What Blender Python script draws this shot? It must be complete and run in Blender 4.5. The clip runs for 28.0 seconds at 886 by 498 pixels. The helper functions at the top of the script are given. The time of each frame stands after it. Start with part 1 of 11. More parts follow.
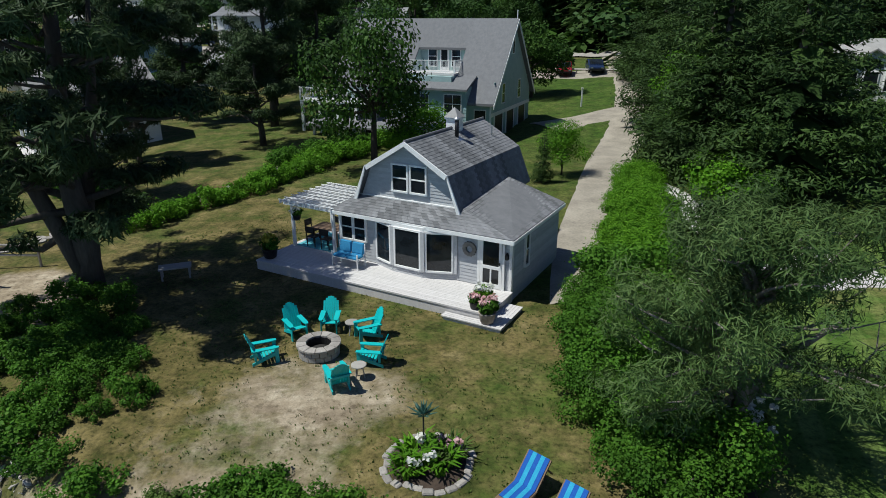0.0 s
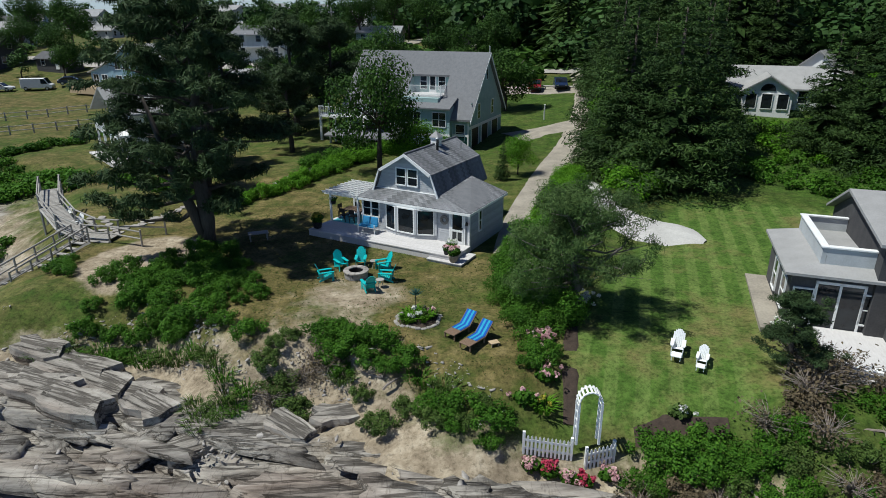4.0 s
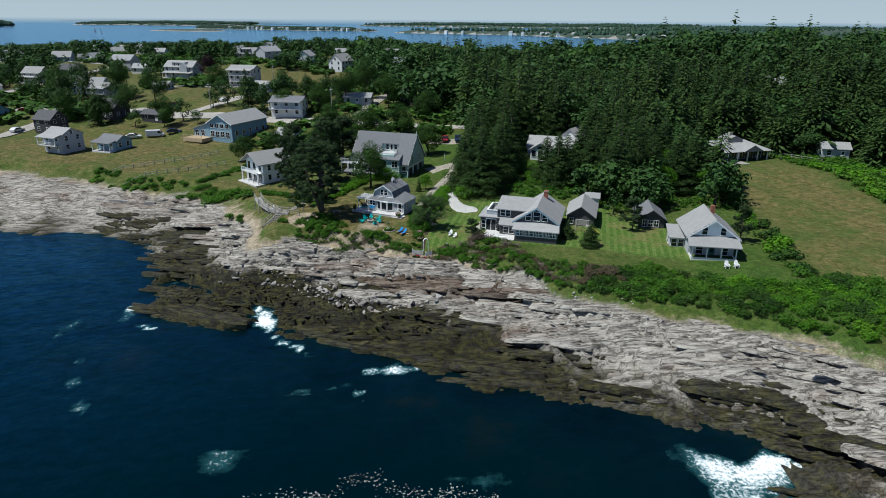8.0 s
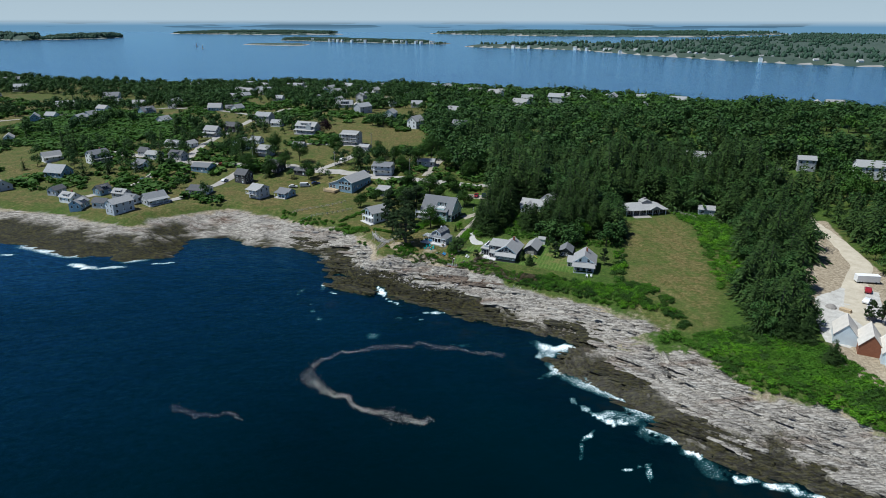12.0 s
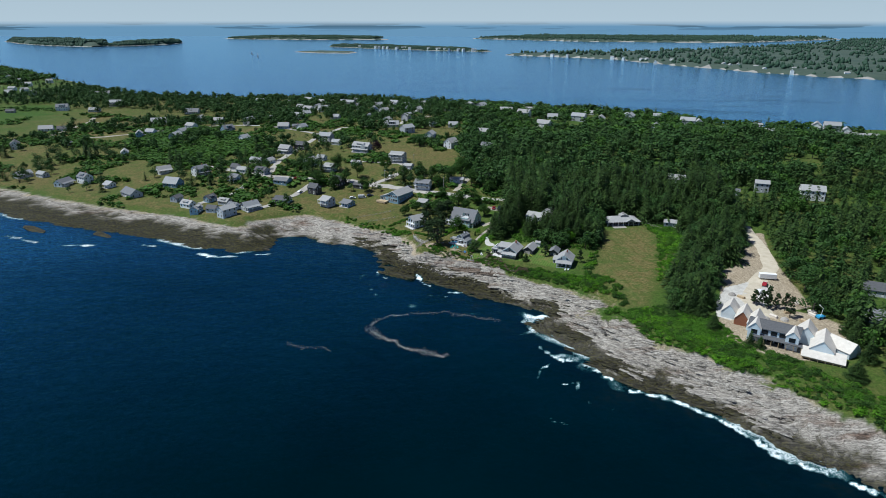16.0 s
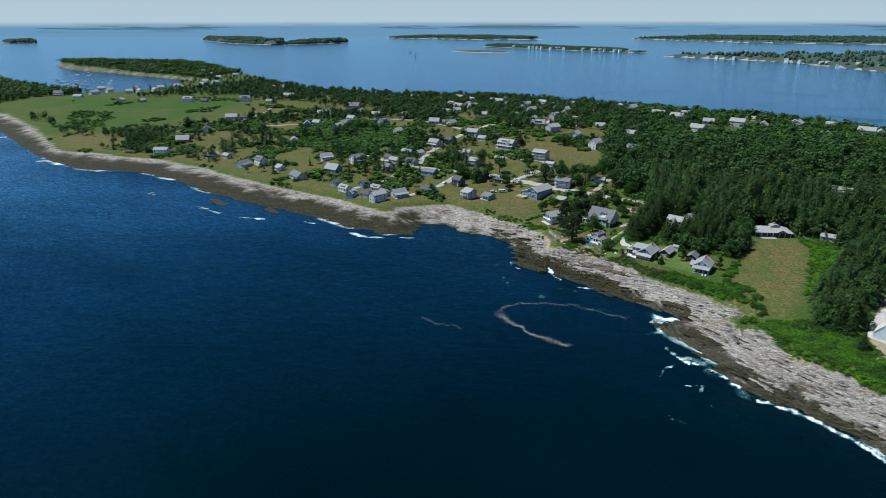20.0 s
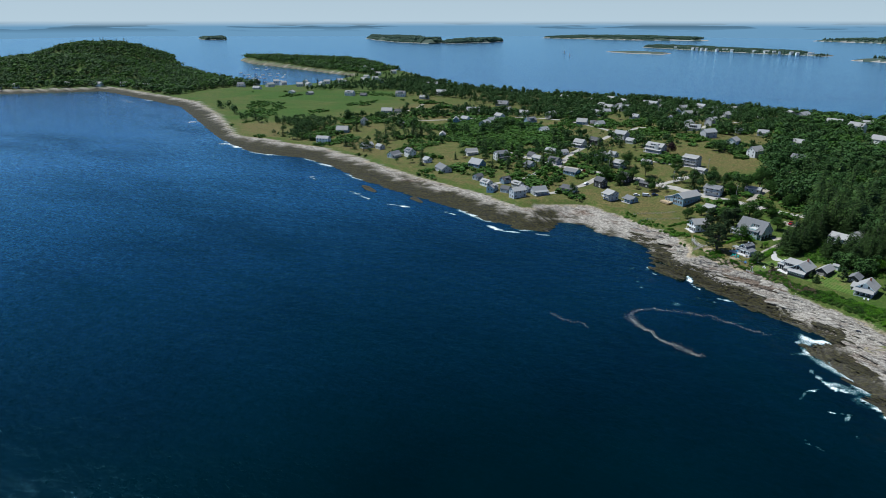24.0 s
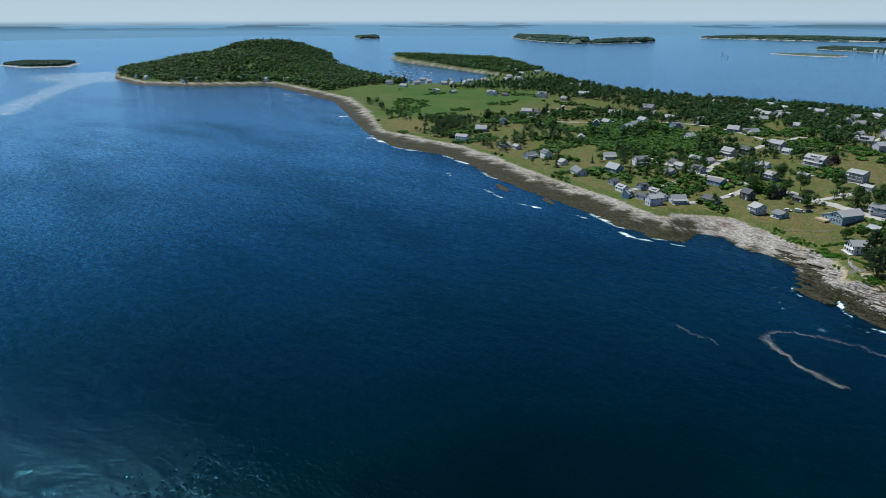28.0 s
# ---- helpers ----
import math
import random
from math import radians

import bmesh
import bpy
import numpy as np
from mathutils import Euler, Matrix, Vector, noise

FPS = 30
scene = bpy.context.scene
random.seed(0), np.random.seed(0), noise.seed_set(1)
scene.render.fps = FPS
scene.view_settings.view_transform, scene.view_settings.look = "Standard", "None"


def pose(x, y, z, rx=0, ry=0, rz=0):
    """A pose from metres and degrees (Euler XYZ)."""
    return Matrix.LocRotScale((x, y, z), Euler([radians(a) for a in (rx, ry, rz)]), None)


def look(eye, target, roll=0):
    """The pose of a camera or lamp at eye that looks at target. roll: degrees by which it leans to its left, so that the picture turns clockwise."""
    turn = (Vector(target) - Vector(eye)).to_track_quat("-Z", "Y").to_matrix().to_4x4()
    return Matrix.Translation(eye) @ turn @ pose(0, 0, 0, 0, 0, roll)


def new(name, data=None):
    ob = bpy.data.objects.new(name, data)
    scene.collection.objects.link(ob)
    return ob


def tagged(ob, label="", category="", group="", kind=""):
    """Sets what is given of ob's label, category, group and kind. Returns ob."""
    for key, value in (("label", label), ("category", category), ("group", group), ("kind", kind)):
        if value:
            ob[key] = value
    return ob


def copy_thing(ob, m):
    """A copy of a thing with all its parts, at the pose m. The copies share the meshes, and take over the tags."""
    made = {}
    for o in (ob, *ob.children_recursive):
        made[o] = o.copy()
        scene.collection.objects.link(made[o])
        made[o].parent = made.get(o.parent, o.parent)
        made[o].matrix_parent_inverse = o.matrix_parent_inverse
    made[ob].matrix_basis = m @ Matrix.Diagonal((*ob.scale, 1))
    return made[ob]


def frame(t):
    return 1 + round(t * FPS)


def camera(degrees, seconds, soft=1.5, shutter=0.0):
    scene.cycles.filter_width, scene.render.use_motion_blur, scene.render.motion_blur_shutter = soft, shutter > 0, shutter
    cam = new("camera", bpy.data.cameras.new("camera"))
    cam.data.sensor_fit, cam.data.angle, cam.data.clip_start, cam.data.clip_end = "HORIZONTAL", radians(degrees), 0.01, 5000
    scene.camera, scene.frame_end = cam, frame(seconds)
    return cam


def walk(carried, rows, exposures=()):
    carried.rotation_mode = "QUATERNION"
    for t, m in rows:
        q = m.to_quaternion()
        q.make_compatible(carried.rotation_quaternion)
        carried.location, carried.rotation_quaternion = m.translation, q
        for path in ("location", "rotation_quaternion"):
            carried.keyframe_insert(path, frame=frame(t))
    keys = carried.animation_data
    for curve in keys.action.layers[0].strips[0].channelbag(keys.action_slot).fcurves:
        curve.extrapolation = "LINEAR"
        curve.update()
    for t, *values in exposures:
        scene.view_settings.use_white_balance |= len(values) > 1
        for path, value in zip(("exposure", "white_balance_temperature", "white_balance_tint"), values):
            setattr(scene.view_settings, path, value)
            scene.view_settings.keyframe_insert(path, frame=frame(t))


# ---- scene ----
cam = camera(71.1, 28.0, 0.9)
PATH = [
    (0, (-3.181, -17.532, 17.073), (-3.145, -15.656, 16.38), 0.0),
    (0.5, (-3.096, -18.664, 17.417), (-3.059, -16.788, 16.725), 0.0),
    (1, (-3.041, -19.995, 17.767), (-3.002, -18.119, 17.075), -0.0),
    (1.5, (-3.034, -21.648, 18.208), (-2.992, -19.772, 17.517), -0.0),
    (2, (-2.971, -23.4, 18.629), (-2.928, -21.524, 17.937), -0.1),
    (2.5, (-2.929, -25.184, 18.962), (-2.886, -23.308, 18.27), -0.1),
    (3, (-2.865, -26.953, 19.314), (-2.823, -25.077, 18.623), -0.0),
    (3.5, (-2.797, -28.814, 19.712), (-2.752, -26.938, 19.02), 0.0),
    (4, (-2.929, -31.284, 20.314), (-2.873, -29.408, 19.622), 0.1),
    (4.5, (-3.23, -34.929, 21.242), (-3.158, -33.054, 20.55), 0.3),
    (5, (-3.546, -40.284, 22.587), (-3.46, -38.41, 21.895), 0.4),
    (5.5, (-3.724, -47.762, 24.434), (-3.627, -45.888, 23.742), 0.6),
    (6, (-3.723, -57.568, 26.87), (-3.618, -55.695, 26.177), 0.6),
    (6.5, (-3.73, -69.618, 30.0), (-3.613, -67.745, 29.307), 0.6),
    (7, (-3.715, -83.508, 33.709), (-3.575, -81.638, 33.016), 0.6),
    (7.5, (-3.672, -97.39, 37.951), (-3.508, -95.521, 37.257), 0.5),
    (8, (-3.673, -110.373, 42.586), (-3.494, -108.506, 41.892), 0.4),
    (8.5, (-3.8, -122.668, 47.721), (-3.621, -120.801, 47.027), 0.3),
    (9, (-3.893, -134.898, 53.182), (-3.733, -133.029, 52.488), 0.2),
    (9.5, (-3.778, -147.317, 58.826), (-3.654, -145.445, 58.132), 0.2),
    (10, (-3.318, -160.277, 64.547), (-3.243, -158.402, 63.853), 0.2),
    (10.5, (-2.426, -174.266, 70.32), (-2.399, -172.39, 69.627), 0.2),
    (11, (-1.12, -189.352, 76.224), (-1.129, -187.476, 75.531), 0.2),
    (11.5, (0.488, -205.024, 82.326), (0.462, -203.148, 81.633), 0.1),
    (12, (2.253, -220.764, 88.621), (2.222, -218.888, 87.928), 0.1),
    (12.5, (4.081, -236.36, 95.037), (4.046, -234.484, 94.344), 0.1),
    (13, (5.885, -251.575, 101.335), (5.839, -249.699, 100.642), 0.1),
    (13.5, (7.571, -265.795, 107.076), (7.509, -263.92, 106.383), 0.1),
    (14, (9.058, -278.248, 111.785), (8.978, -276.373, 111.093), 0.1),
    (14.5, (10.296, -288.226, 115.109), (10.2, -286.352, 114.417), 0.0),
    (15, (11.289, -295.31, 116.98), (11.179, -293.437, 116.288), 0.0),
    (15.5, (12.112, -299.588, 117.769), (11.984, -297.716, 117.078), -0.0),
    (16, (12.878, -301.897, 117.982), (12.72, -300.027, 117.291), -0.0),
    (16.5, (13.591, -303.405, 118.002), (13.389, -301.539, 117.311), -0.1),
    (17, (14.211, -304.889, 118.027), (13.954, -303.03, 117.336), -0.1),
    (17.5, (14.612, -306.665, 118.126), (14.297, -304.815, 117.435), -0.1),
    (18, (14.839, -308.71, 118.295), (14.468, -306.871, 117.604), -0.1),
    (18.5, (15.193, -310.693, 118.436), (14.766, -308.865, 117.745), -0.1),
    (19, (15.815, -312.456, 118.48), (15.333, -310.642, 117.789), -0.1),
    (19.5, (16.543, -314.083, 118.429), (16.006, -312.285, 117.738), -0.1),
    (20, (17.192, -315.581, 118.319), (16.601, -313.799, 117.628), -0.1),
    (20.5, (17.785, -316.917, 118.222), (17.142, -315.154, 117.531), -0.1),
    (21, (18.429, -317.982, 118.195), (17.733, -316.239, 117.504), -0.0),
    (21.5, (19.109, -318.865, 118.25), (18.361, -317.144, 117.558), -0.0),
    (22, (19.793, -319.704, 118.327), (18.995, -318.006, 117.635), -0.0),
    (22.5, (20.452, -320.532, 118.362), (19.605, -318.858, 117.67), -0.0),
    (23, (21.074, -321.33, 118.309), (20.179, -319.681, 117.617), -0.0),
    (23.5, (21.66, -322.084, 118.159), (20.717, -320.462, 117.468), -0.0),
    (24, (22.239, -322.839, 117.964), (21.249, -321.245, 117.273), -0.0),
    (24.5, (22.866, -323.752, 117.856), (21.829, -322.188, 117.165), -0.0),
    (25, (23.589, -324.57, 117.875), (22.505, -323.038, 117.184), -0.0),
    (25.5, (24.373, -325.349, 118.046), (23.245, -323.85, 117.354), -0.1),
    (26, (25.112, -326.105, 118.288), (23.941, -324.639, 117.596), -0.1),
    (26.5, (25.744, -326.646, 118.54), (24.534, -325.213, 117.848), -0.1),
    (27, (26.299, -326.852, 118.856), (25.05, -325.451, 118.163), -0.1),
    (27.5, (26.86, -326.954, 119.293), (25.575, -325.586, 118.6), -0.1),
    (28, (27.541, -327.512, 119.889), (26.223, -326.177, 119.196), -0.1),
]
walk(cam, [(t, look(eye, target, roll)) for t, eye, target, roll in PATH],
     exposures=[(0, 0, 6350, 4), (4, 0, 6300, 4), (10, 0.03, 6050, 4), (18, 0.08, 5950, 4), (28, 0.16, 6000, 4)])

# ---- sky and sun ----
SUN_TURN, SUN_RISE = radians(97), radians(61)
world = bpy.data.worlds.new("summer_sky")
scene.world = world
world.use_nodes = True
wn, wl = world.node_tree.nodes, world.node_tree.links
wn.clear()
sky = wn.new("ShaderNodeTexSky")
sky.sky_type, sky.sun_disc = "NISHITA", False
sky.sun_elevation, sky.sun_rotation = SUN_RISE, -SUN_TURN
sky.air_density, sky.dust_density, sky.ozone_density = 1.0, 0.25, 2.0
wcoord, wsplit, wramp = wn.new("ShaderNodeTexCoord"), wn.new("ShaderNodeSeparateXYZ"), wn.new("ShaderNodeValToRGB")
wmix, wback, wout = wn.new("ShaderNodeMix"), wn.new("ShaderNodeBackground"), wn.new("ShaderNodeOutputWorld")
wmix.data_type = "RGBA"
# the distant sea goes on below the horizon
wramp.color_ramp.elements[0].position, wramp.color_ramp.elements[1].position = 0.4997, 0.4999
wmap = wn.new("ShaderNodeMapRange")
wmap.inputs["From Min"].default_value, wmap.inputs["From Max"].default_value = -1, 1
wl.new(wcoord.outputs["Generated"], wsplit.inputs[0])
wl.new(wsplit.outputs["Z"], wmap.inputs["Value"])
wl.new(wmap.outputs[0], wramp.inputs[0])
wl.new(wramp.outputs[0], wmix.inputs["Factor"])
# low hazy land far out, just under the horizon
wland, wband, wsea, wstretch, wspot = wn.new("ShaderNodeTexNoise"), wn.new("ShaderNodeValToRGB"), wn.new("ShaderNodeMix"), wn.new("ShaderNodeMapping"), wn.new("ShaderNodeMath")
wstretch.inputs["Scale"].default_value = (1, 1, 26)
wland.inputs["Scale"].default_value, wland.inputs["Detail"].default_value = 7.5, 3
wl.new(wcoord.outputs["Generated"], wstretch.inputs[0])
wl.new(wstretch.outputs[0], wland.inputs["Vector"])
for spot, (at, tone) in enumerate(((0.4940, 0), (0.4950, 1), (0.4975, 1), (0.4990, 0.35))):
    e = wband.color_ramp.elements[spot] if spot < 2 else wband.color_ramp.elements.new(at)
    e.position, e.color = at, (tone, tone, tone, 1)
wl.new(wmap.outputs[0], wband.inputs[0])
wshape = wn.new("ShaderNodeValToRGB")
wshape.color_ramp.elements[0].position, wshape.color_ramp.elements[1].position = 0.515, 0.54
wl.new(wland.outputs["Fac"], wshape.inputs[0])
wspot.operation = "MULTIPLY"
wl.new(wshape.outputs[0], wspot.inputs[0])
wl.new(wband.outputs[0], wspot.inputs[1])
wsea.data_type = "RGBA"
wsea.inputs["A"].default_value, wsea.inputs["B"].default_value = (2.9, 5.5, 8.3, 1), (1.5, 2.9, 4.3, 1)
wl.new(wspot.outputs[0], wsea.inputs["Factor"])
wl.new(wsea.outputs["Result"], wmix.inputs["A"])
wtint = wn.new("ShaderNodeMix")
wtint.data_type, wtint.blend_type = "RGBA", "MULTIPLY"
wtint.inputs["Factor"].default_value, wtint.inputs["B"].default_value = 1.0, (0.76, 0.86, 1.22, 1)
wl.new(sky.outputs[0], wtint.inputs["A"])
# thin pale cloud and haze low over the sea
whaze, wveil = wn.new("ShaderNodeValToRGB"), wn.new("ShaderNodeMix")
whaze.color_ramp.elements[0].position, whaze.color_ramp.elements[0].color = 0.5, (0.9, 0.9, 0.9, 1)
whaze.color_ramp.elements[1].position, whaze.color_ramp.elements[1].color = 0.62, (0, 0, 0, 1)
wveil.data_type = "RGBA"
wveil.inputs["B"].default_value = (9.2, 10.9, 12.2, 1)
wl.new(wmap.outputs[0], whaze.inputs[0])
wl.new(whaze.outputs[0], wveil.inputs["Factor"])
wl.new(wtint.outputs["Result"], wveil.inputs["A"])
wl.new(wveil.outputs["Result"], wmix.inputs["B"])
wl.new(wmix.outputs["Result"], wback.inputs[0])
wback.inputs[1].default_value = 0.052
wl.new(wback.outputs[0], wout.inputs[0])
sun_data = bpy.data.lights.new("sun", "SUN")
sun_data.energy, sun_data.angle, sun_data.color = 5.0, radians(0.53), (1.0, 0.97, 0.92)
sun = new("sun", sun_data)
sun_way = Vector((-math.sin(SUN_TURN) * math.cos(SUN_RISE), math.cos(SUN_TURN) * math.cos(SUN_RISE), math.sin(SUN_RISE)))
sun.matrix_world = look(sun_way * 300, (0, 0, 0))
scene.view_settings.exposure = 0.0


# ---- materials ----
def ramp(nt, pairs):
    r = nt.nodes.new("ShaderNodeValToRGB")
    e = r.color_ramp.elements
    while len(e) < len(pairs):
        e.new(0.5)
    for k, (p, c) in enumerate(pairs):
        e[k].position, e[k].color = p, (c[0], c[1], c[2], 1) if len(c) == 3 else c
    return r


class Shader:
    """A node material with a Principled surface and short ways to wire it."""

    def __init__(self, name, rough=0.7, metal=0.0, spec=0.3):
        self.m = bpy.data.materials.new(name)
        self.m.use_nodes = True
        self.nt = self.m.node_tree
        self.p = self.nt.nodes["Principled BSDF"]
        self.p.inputs["Roughness"].default_value = rough
        self.p.inputs["Metallic"].default_value = metal
        self.p.inputs["Specular IOR Level"].default_value = spec
        self.co = self.nt.nodes.new("ShaderNodeTexCoord")

    def link(self, a, b):
        self.nt.links.new(a, b)
        return self

    def noise(self, scale, detail=4, rough=0.55, stretch=(1, 1, 1), turn=(0, 0, 0), coord="Object"):
        mp, n = self.nt.nodes.new("ShaderNodeMapping"), self.nt.nodes.new("ShaderNodeTexNoise")
        mp.inputs["Scale"].default_value, mp.inputs["Rotation"].default_value = stretch, turn
        n.inputs["Scale"].default_value, n.inputs["Detail"].default_value, n.inputs["Roughness"].default_value = scale, detail, rough
        self.link(self.co.outputs[coord], mp.inputs[0])
        self.link(mp.outputs[0], n.inputs["Vector"])
        return n.outputs["Fac"]

    def attribute(self, name):
        a = self.nt.nodes.new("ShaderNodeAttribute")
        a.attribute_name = name
        return a.outputs["Fac"]

    def shade(self, fac, pairs):
        r = ramp(self.nt, pairs)
        self.link(fac, r.inputs[0])
        return r.outputs[0]

    def level(self, fac, a, b):
        return self.shade(fac, [(a, (0, 0, 0)), (b, (1, 1, 1))])

    def mix(self, fac, a, b, kind="MIX"):
        m = self.nt.nodes.new("ShaderNodeMix")
        m.data_type, m.blend_type = "RGBA", kind
        for socket, v in ((m.inputs["Factor"], fac), (m.inputs["A"], a), (m.inputs["B"], b)):
            if isinstance(v, (int, float)):
                socket.default_value = v
            elif isinstance(v, tuple):
                socket.default_value = (*v, 1)
            else:
                self.link(v, socket)
        return m.outputs["Result"]

    def math(self, a, b, kind="MULTIPLY"):
        m = self.nt.nodes.new("ShaderNodeMath")
        m.operation = kind
        for socket, v in ((m.inputs[0], a), (m.inputs[1], b)):
            if isinstance(v, (int, float)):
                socket.default_value = v
            else:
                self.link(v, socket)
        return m.outputs[0]

    def random(self):
        return self.nt.nodes.new("ShaderNodeObjectInfo").outputs["Random"]

    def island(self):
        return self.nt.nodes.new("ShaderNodeNewGeometry").outputs["Random Per Island"]

    def colour(self, socket):
        self.link(socket, self.p.inputs["Base Color"])
        return self

    def bump(self, fac, strength=0.4, distance=0.02):
        b = self.nt.nodes.new("ShaderNodeBump")
        b.inputs["Strength"].default_value, b.inputs["Distance"].default_value = strength, distance
        self.link(fac, b.inputs["Height"])
        self.link(b.outputs[0], self.p.inputs["Normal"])
        return self


def worn(name, low, high, scale=6.0, rough=0.75, grain=60.0, bump=0.25, stretch=(1, 1, 1), vary=0.0, metal=0.0, spec=0.3, dist=0.01, piece=0.0):
    """Two colours mixed by stains, with fine grain; vary: how much repeats differ."""
    s = Shader(name, rough, metal, spec)
    big, fine = s.noise(scale, 5, 0.6, stretch), s.noise(grain, 3, 0.6, stretch)
    c = s.mix(s.level(big, 0.3, 0.7), low, high)
    c = s.mix(0.35, c, s.shade(fine, [(0.25, tuple(0.72 * v for v in low)), (0.75, tuple(min(1, 1.15 * v) for v in high))]))
    if vary:
        c = s.mix(s.math(s.random(), vary), c, tuple(0.45 * v for v in low))
    if piece:
        c = s.mix(s.math(s.island(), piece), c, tuple(0.42 * v for v in low))
    s.colour(c).bump(fine, bump, dist)
    return s.m


def leafy(name, dark, mid, light, rough=0.65, thin=0.25):
    """Leaves that differ from clump to clump and let a little light through."""
    s = Shader(name, rough, 0, 0.14)
    low, high = tuple(0.55 * d + 0.45 * m for d, m in zip(dark, mid)), tuple(0.35 * m + 0.65 * h for m, h in zip(mid, light))
    c = s.shade(s.island(), [(0.0, low), (0.55, mid), (1.0, high)])
    c = s.mix(s.math(s.random(), 0.35), c, s.mix(0.5, c, dark))
    tree = s.noise(0.115, 2, 0.5)
    c = s.mix(s.level(tree, 0.48, 0.34), c, s.mix(0.62, c, dark))
    c = s.mix(s.level(tree, 0.54, 0.70), c, s.mix(0.60, c, light))
    c = s.mix(s.level(s.noise(0.35, 3, 0.6), 0.35, 0.7), c, s.mix(0.35, c, light))
    s.colour(c)
    t, a = s.nt.nodes.new("ShaderNodeBsdfTranslucent"), s.nt.nodes.new("ShaderNodeMixShader")
    s.link(c, t.inputs["Color"])
    a.inputs[0].default_value = thin
    out = s.nt.nodes["Material Output"]
    s.link(s.p.outputs[0], a.inputs[1]).link(t.outputs[0], a.inputs[2]).link(a.outputs[0], out.inputs["Surface"])
    return s.m


def stone_nodes(s):
    """Colour and relief of the banded grey rock: strata along the strike, joints across."""
    turn = (0, 0, radians(24))
    bands = s.noise(0.9, 9, 0.7, (0.26, 1.5, 2.2), turn)
    fine = s.noise(2.6, 10, 0.75, (0.45, 1.9, 2.0), turn)
    blotch = s.noise(0.13, 6, 0.62, (0.4, 1.5, 1.0), turn)
    stone = s.shade(bands, [(0.30, (0.115, 0.105, 0.092)), (0.42, (0.275, 0.254, 0.225)), (0.52, (0.41, 0.38, 0.337)), (0.68, (0.54, 0.508, 0.455))])
    rust = s.shade(bands, [(0.32, (0.06, 0.042, 0.034)), (0.5, (0.19, 0.135, 0.105)), (0.7, (0.36, 0.285, 0.235))])
    stone = s.mix(s.level(blotch, 0.53, 0.72), stone, rust)
    stone = s.mix(0.45, stone, s.shade(fine, [(0.33, (0.16, 0.15, 0.14)), (0.46, (0.62, 0.60, 0.58)), (0.56, (0.95, 0.94, 0.92)), (0.8, (1, 0.98, 0.95))]), "MULTIPLY")
    crack = s.shade(s.noise(0.75, 6, 0.6, (0.16, 2.0, 2.0), turn), [(0.455, (1, 1, 1)), (0.488, (0.10, 0.09, 0.08)), (0.505, (0.12, 0.10, 0.09)), (0.53, (1, 1, 1))])
    joint = s.shade(s.noise(0.55, 4, 0.55, (1.8, 0.5, 1.0), turn), [(0.485, (1, 1, 1)), (0.497, (0.3, 0.28, 0.26)), (0.509, (1, 1, 1))])
    stone = s.mix(0.7, stone, crack, "MULTIPLY")
    # brown tide stain low on the shore
    place = s.nt.nodes.new("ShaderNodeSeparateXYZ")
    s.link(s.co.outputs["Object"], place.inputs[0])
    low = s.level(s.math(place.outputs["Z"], s.math(s.noise(0.22, 5, 0.65, (0.5, 1.4, 1.0), turn), 3.6), "ADD"), 6.7, 4.7)
    stone = s.mix(low, stone, s.mix(1.0, stone, (0.50, 0.42, 0.36), "MULTIPLY"))
    stone = s.mix(0.45, stone, joint, "MULTIPLY")
    relief = s.math(s.math(fine, bands, "ADD"), s.math(crack, 0.6), "ADD")
    return stone, relief


def weed_nodes(s):
    turn = (0, 0, radians(24))
    return s.shade(s.noise(0.9, 10, 0.8, (0.75, 1.25, 1), turn), [(0.36, (0.002, 0.002, 0.0015)), (0.46, (0.007, 0.007, 0.0035)), (0.52, (0.023, 0.022, 0.005)), (0.59, (0.055, 0.049, 0.010)), (0.64, (0.018, 0.016, 0.009)), (0.74, (0.06, 0.056, 0.045))])


def rock_material(name, wet, rusty=False):
    s = Shader(name, 0.7 if wet else 0.9, 0, 0.12 if wet else 0.15)
    stone, relief = stone_nodes(s)
    if rusty:
        stone = s.mix(0.85, stone, (0.38, 0.30, 0.255), "MULTIPLY")
    s.colour(s.mix(0.92, stone, weed_nodes(s)) if wet else stone).bump(relief, 0.8, 0.14)
    return s.m


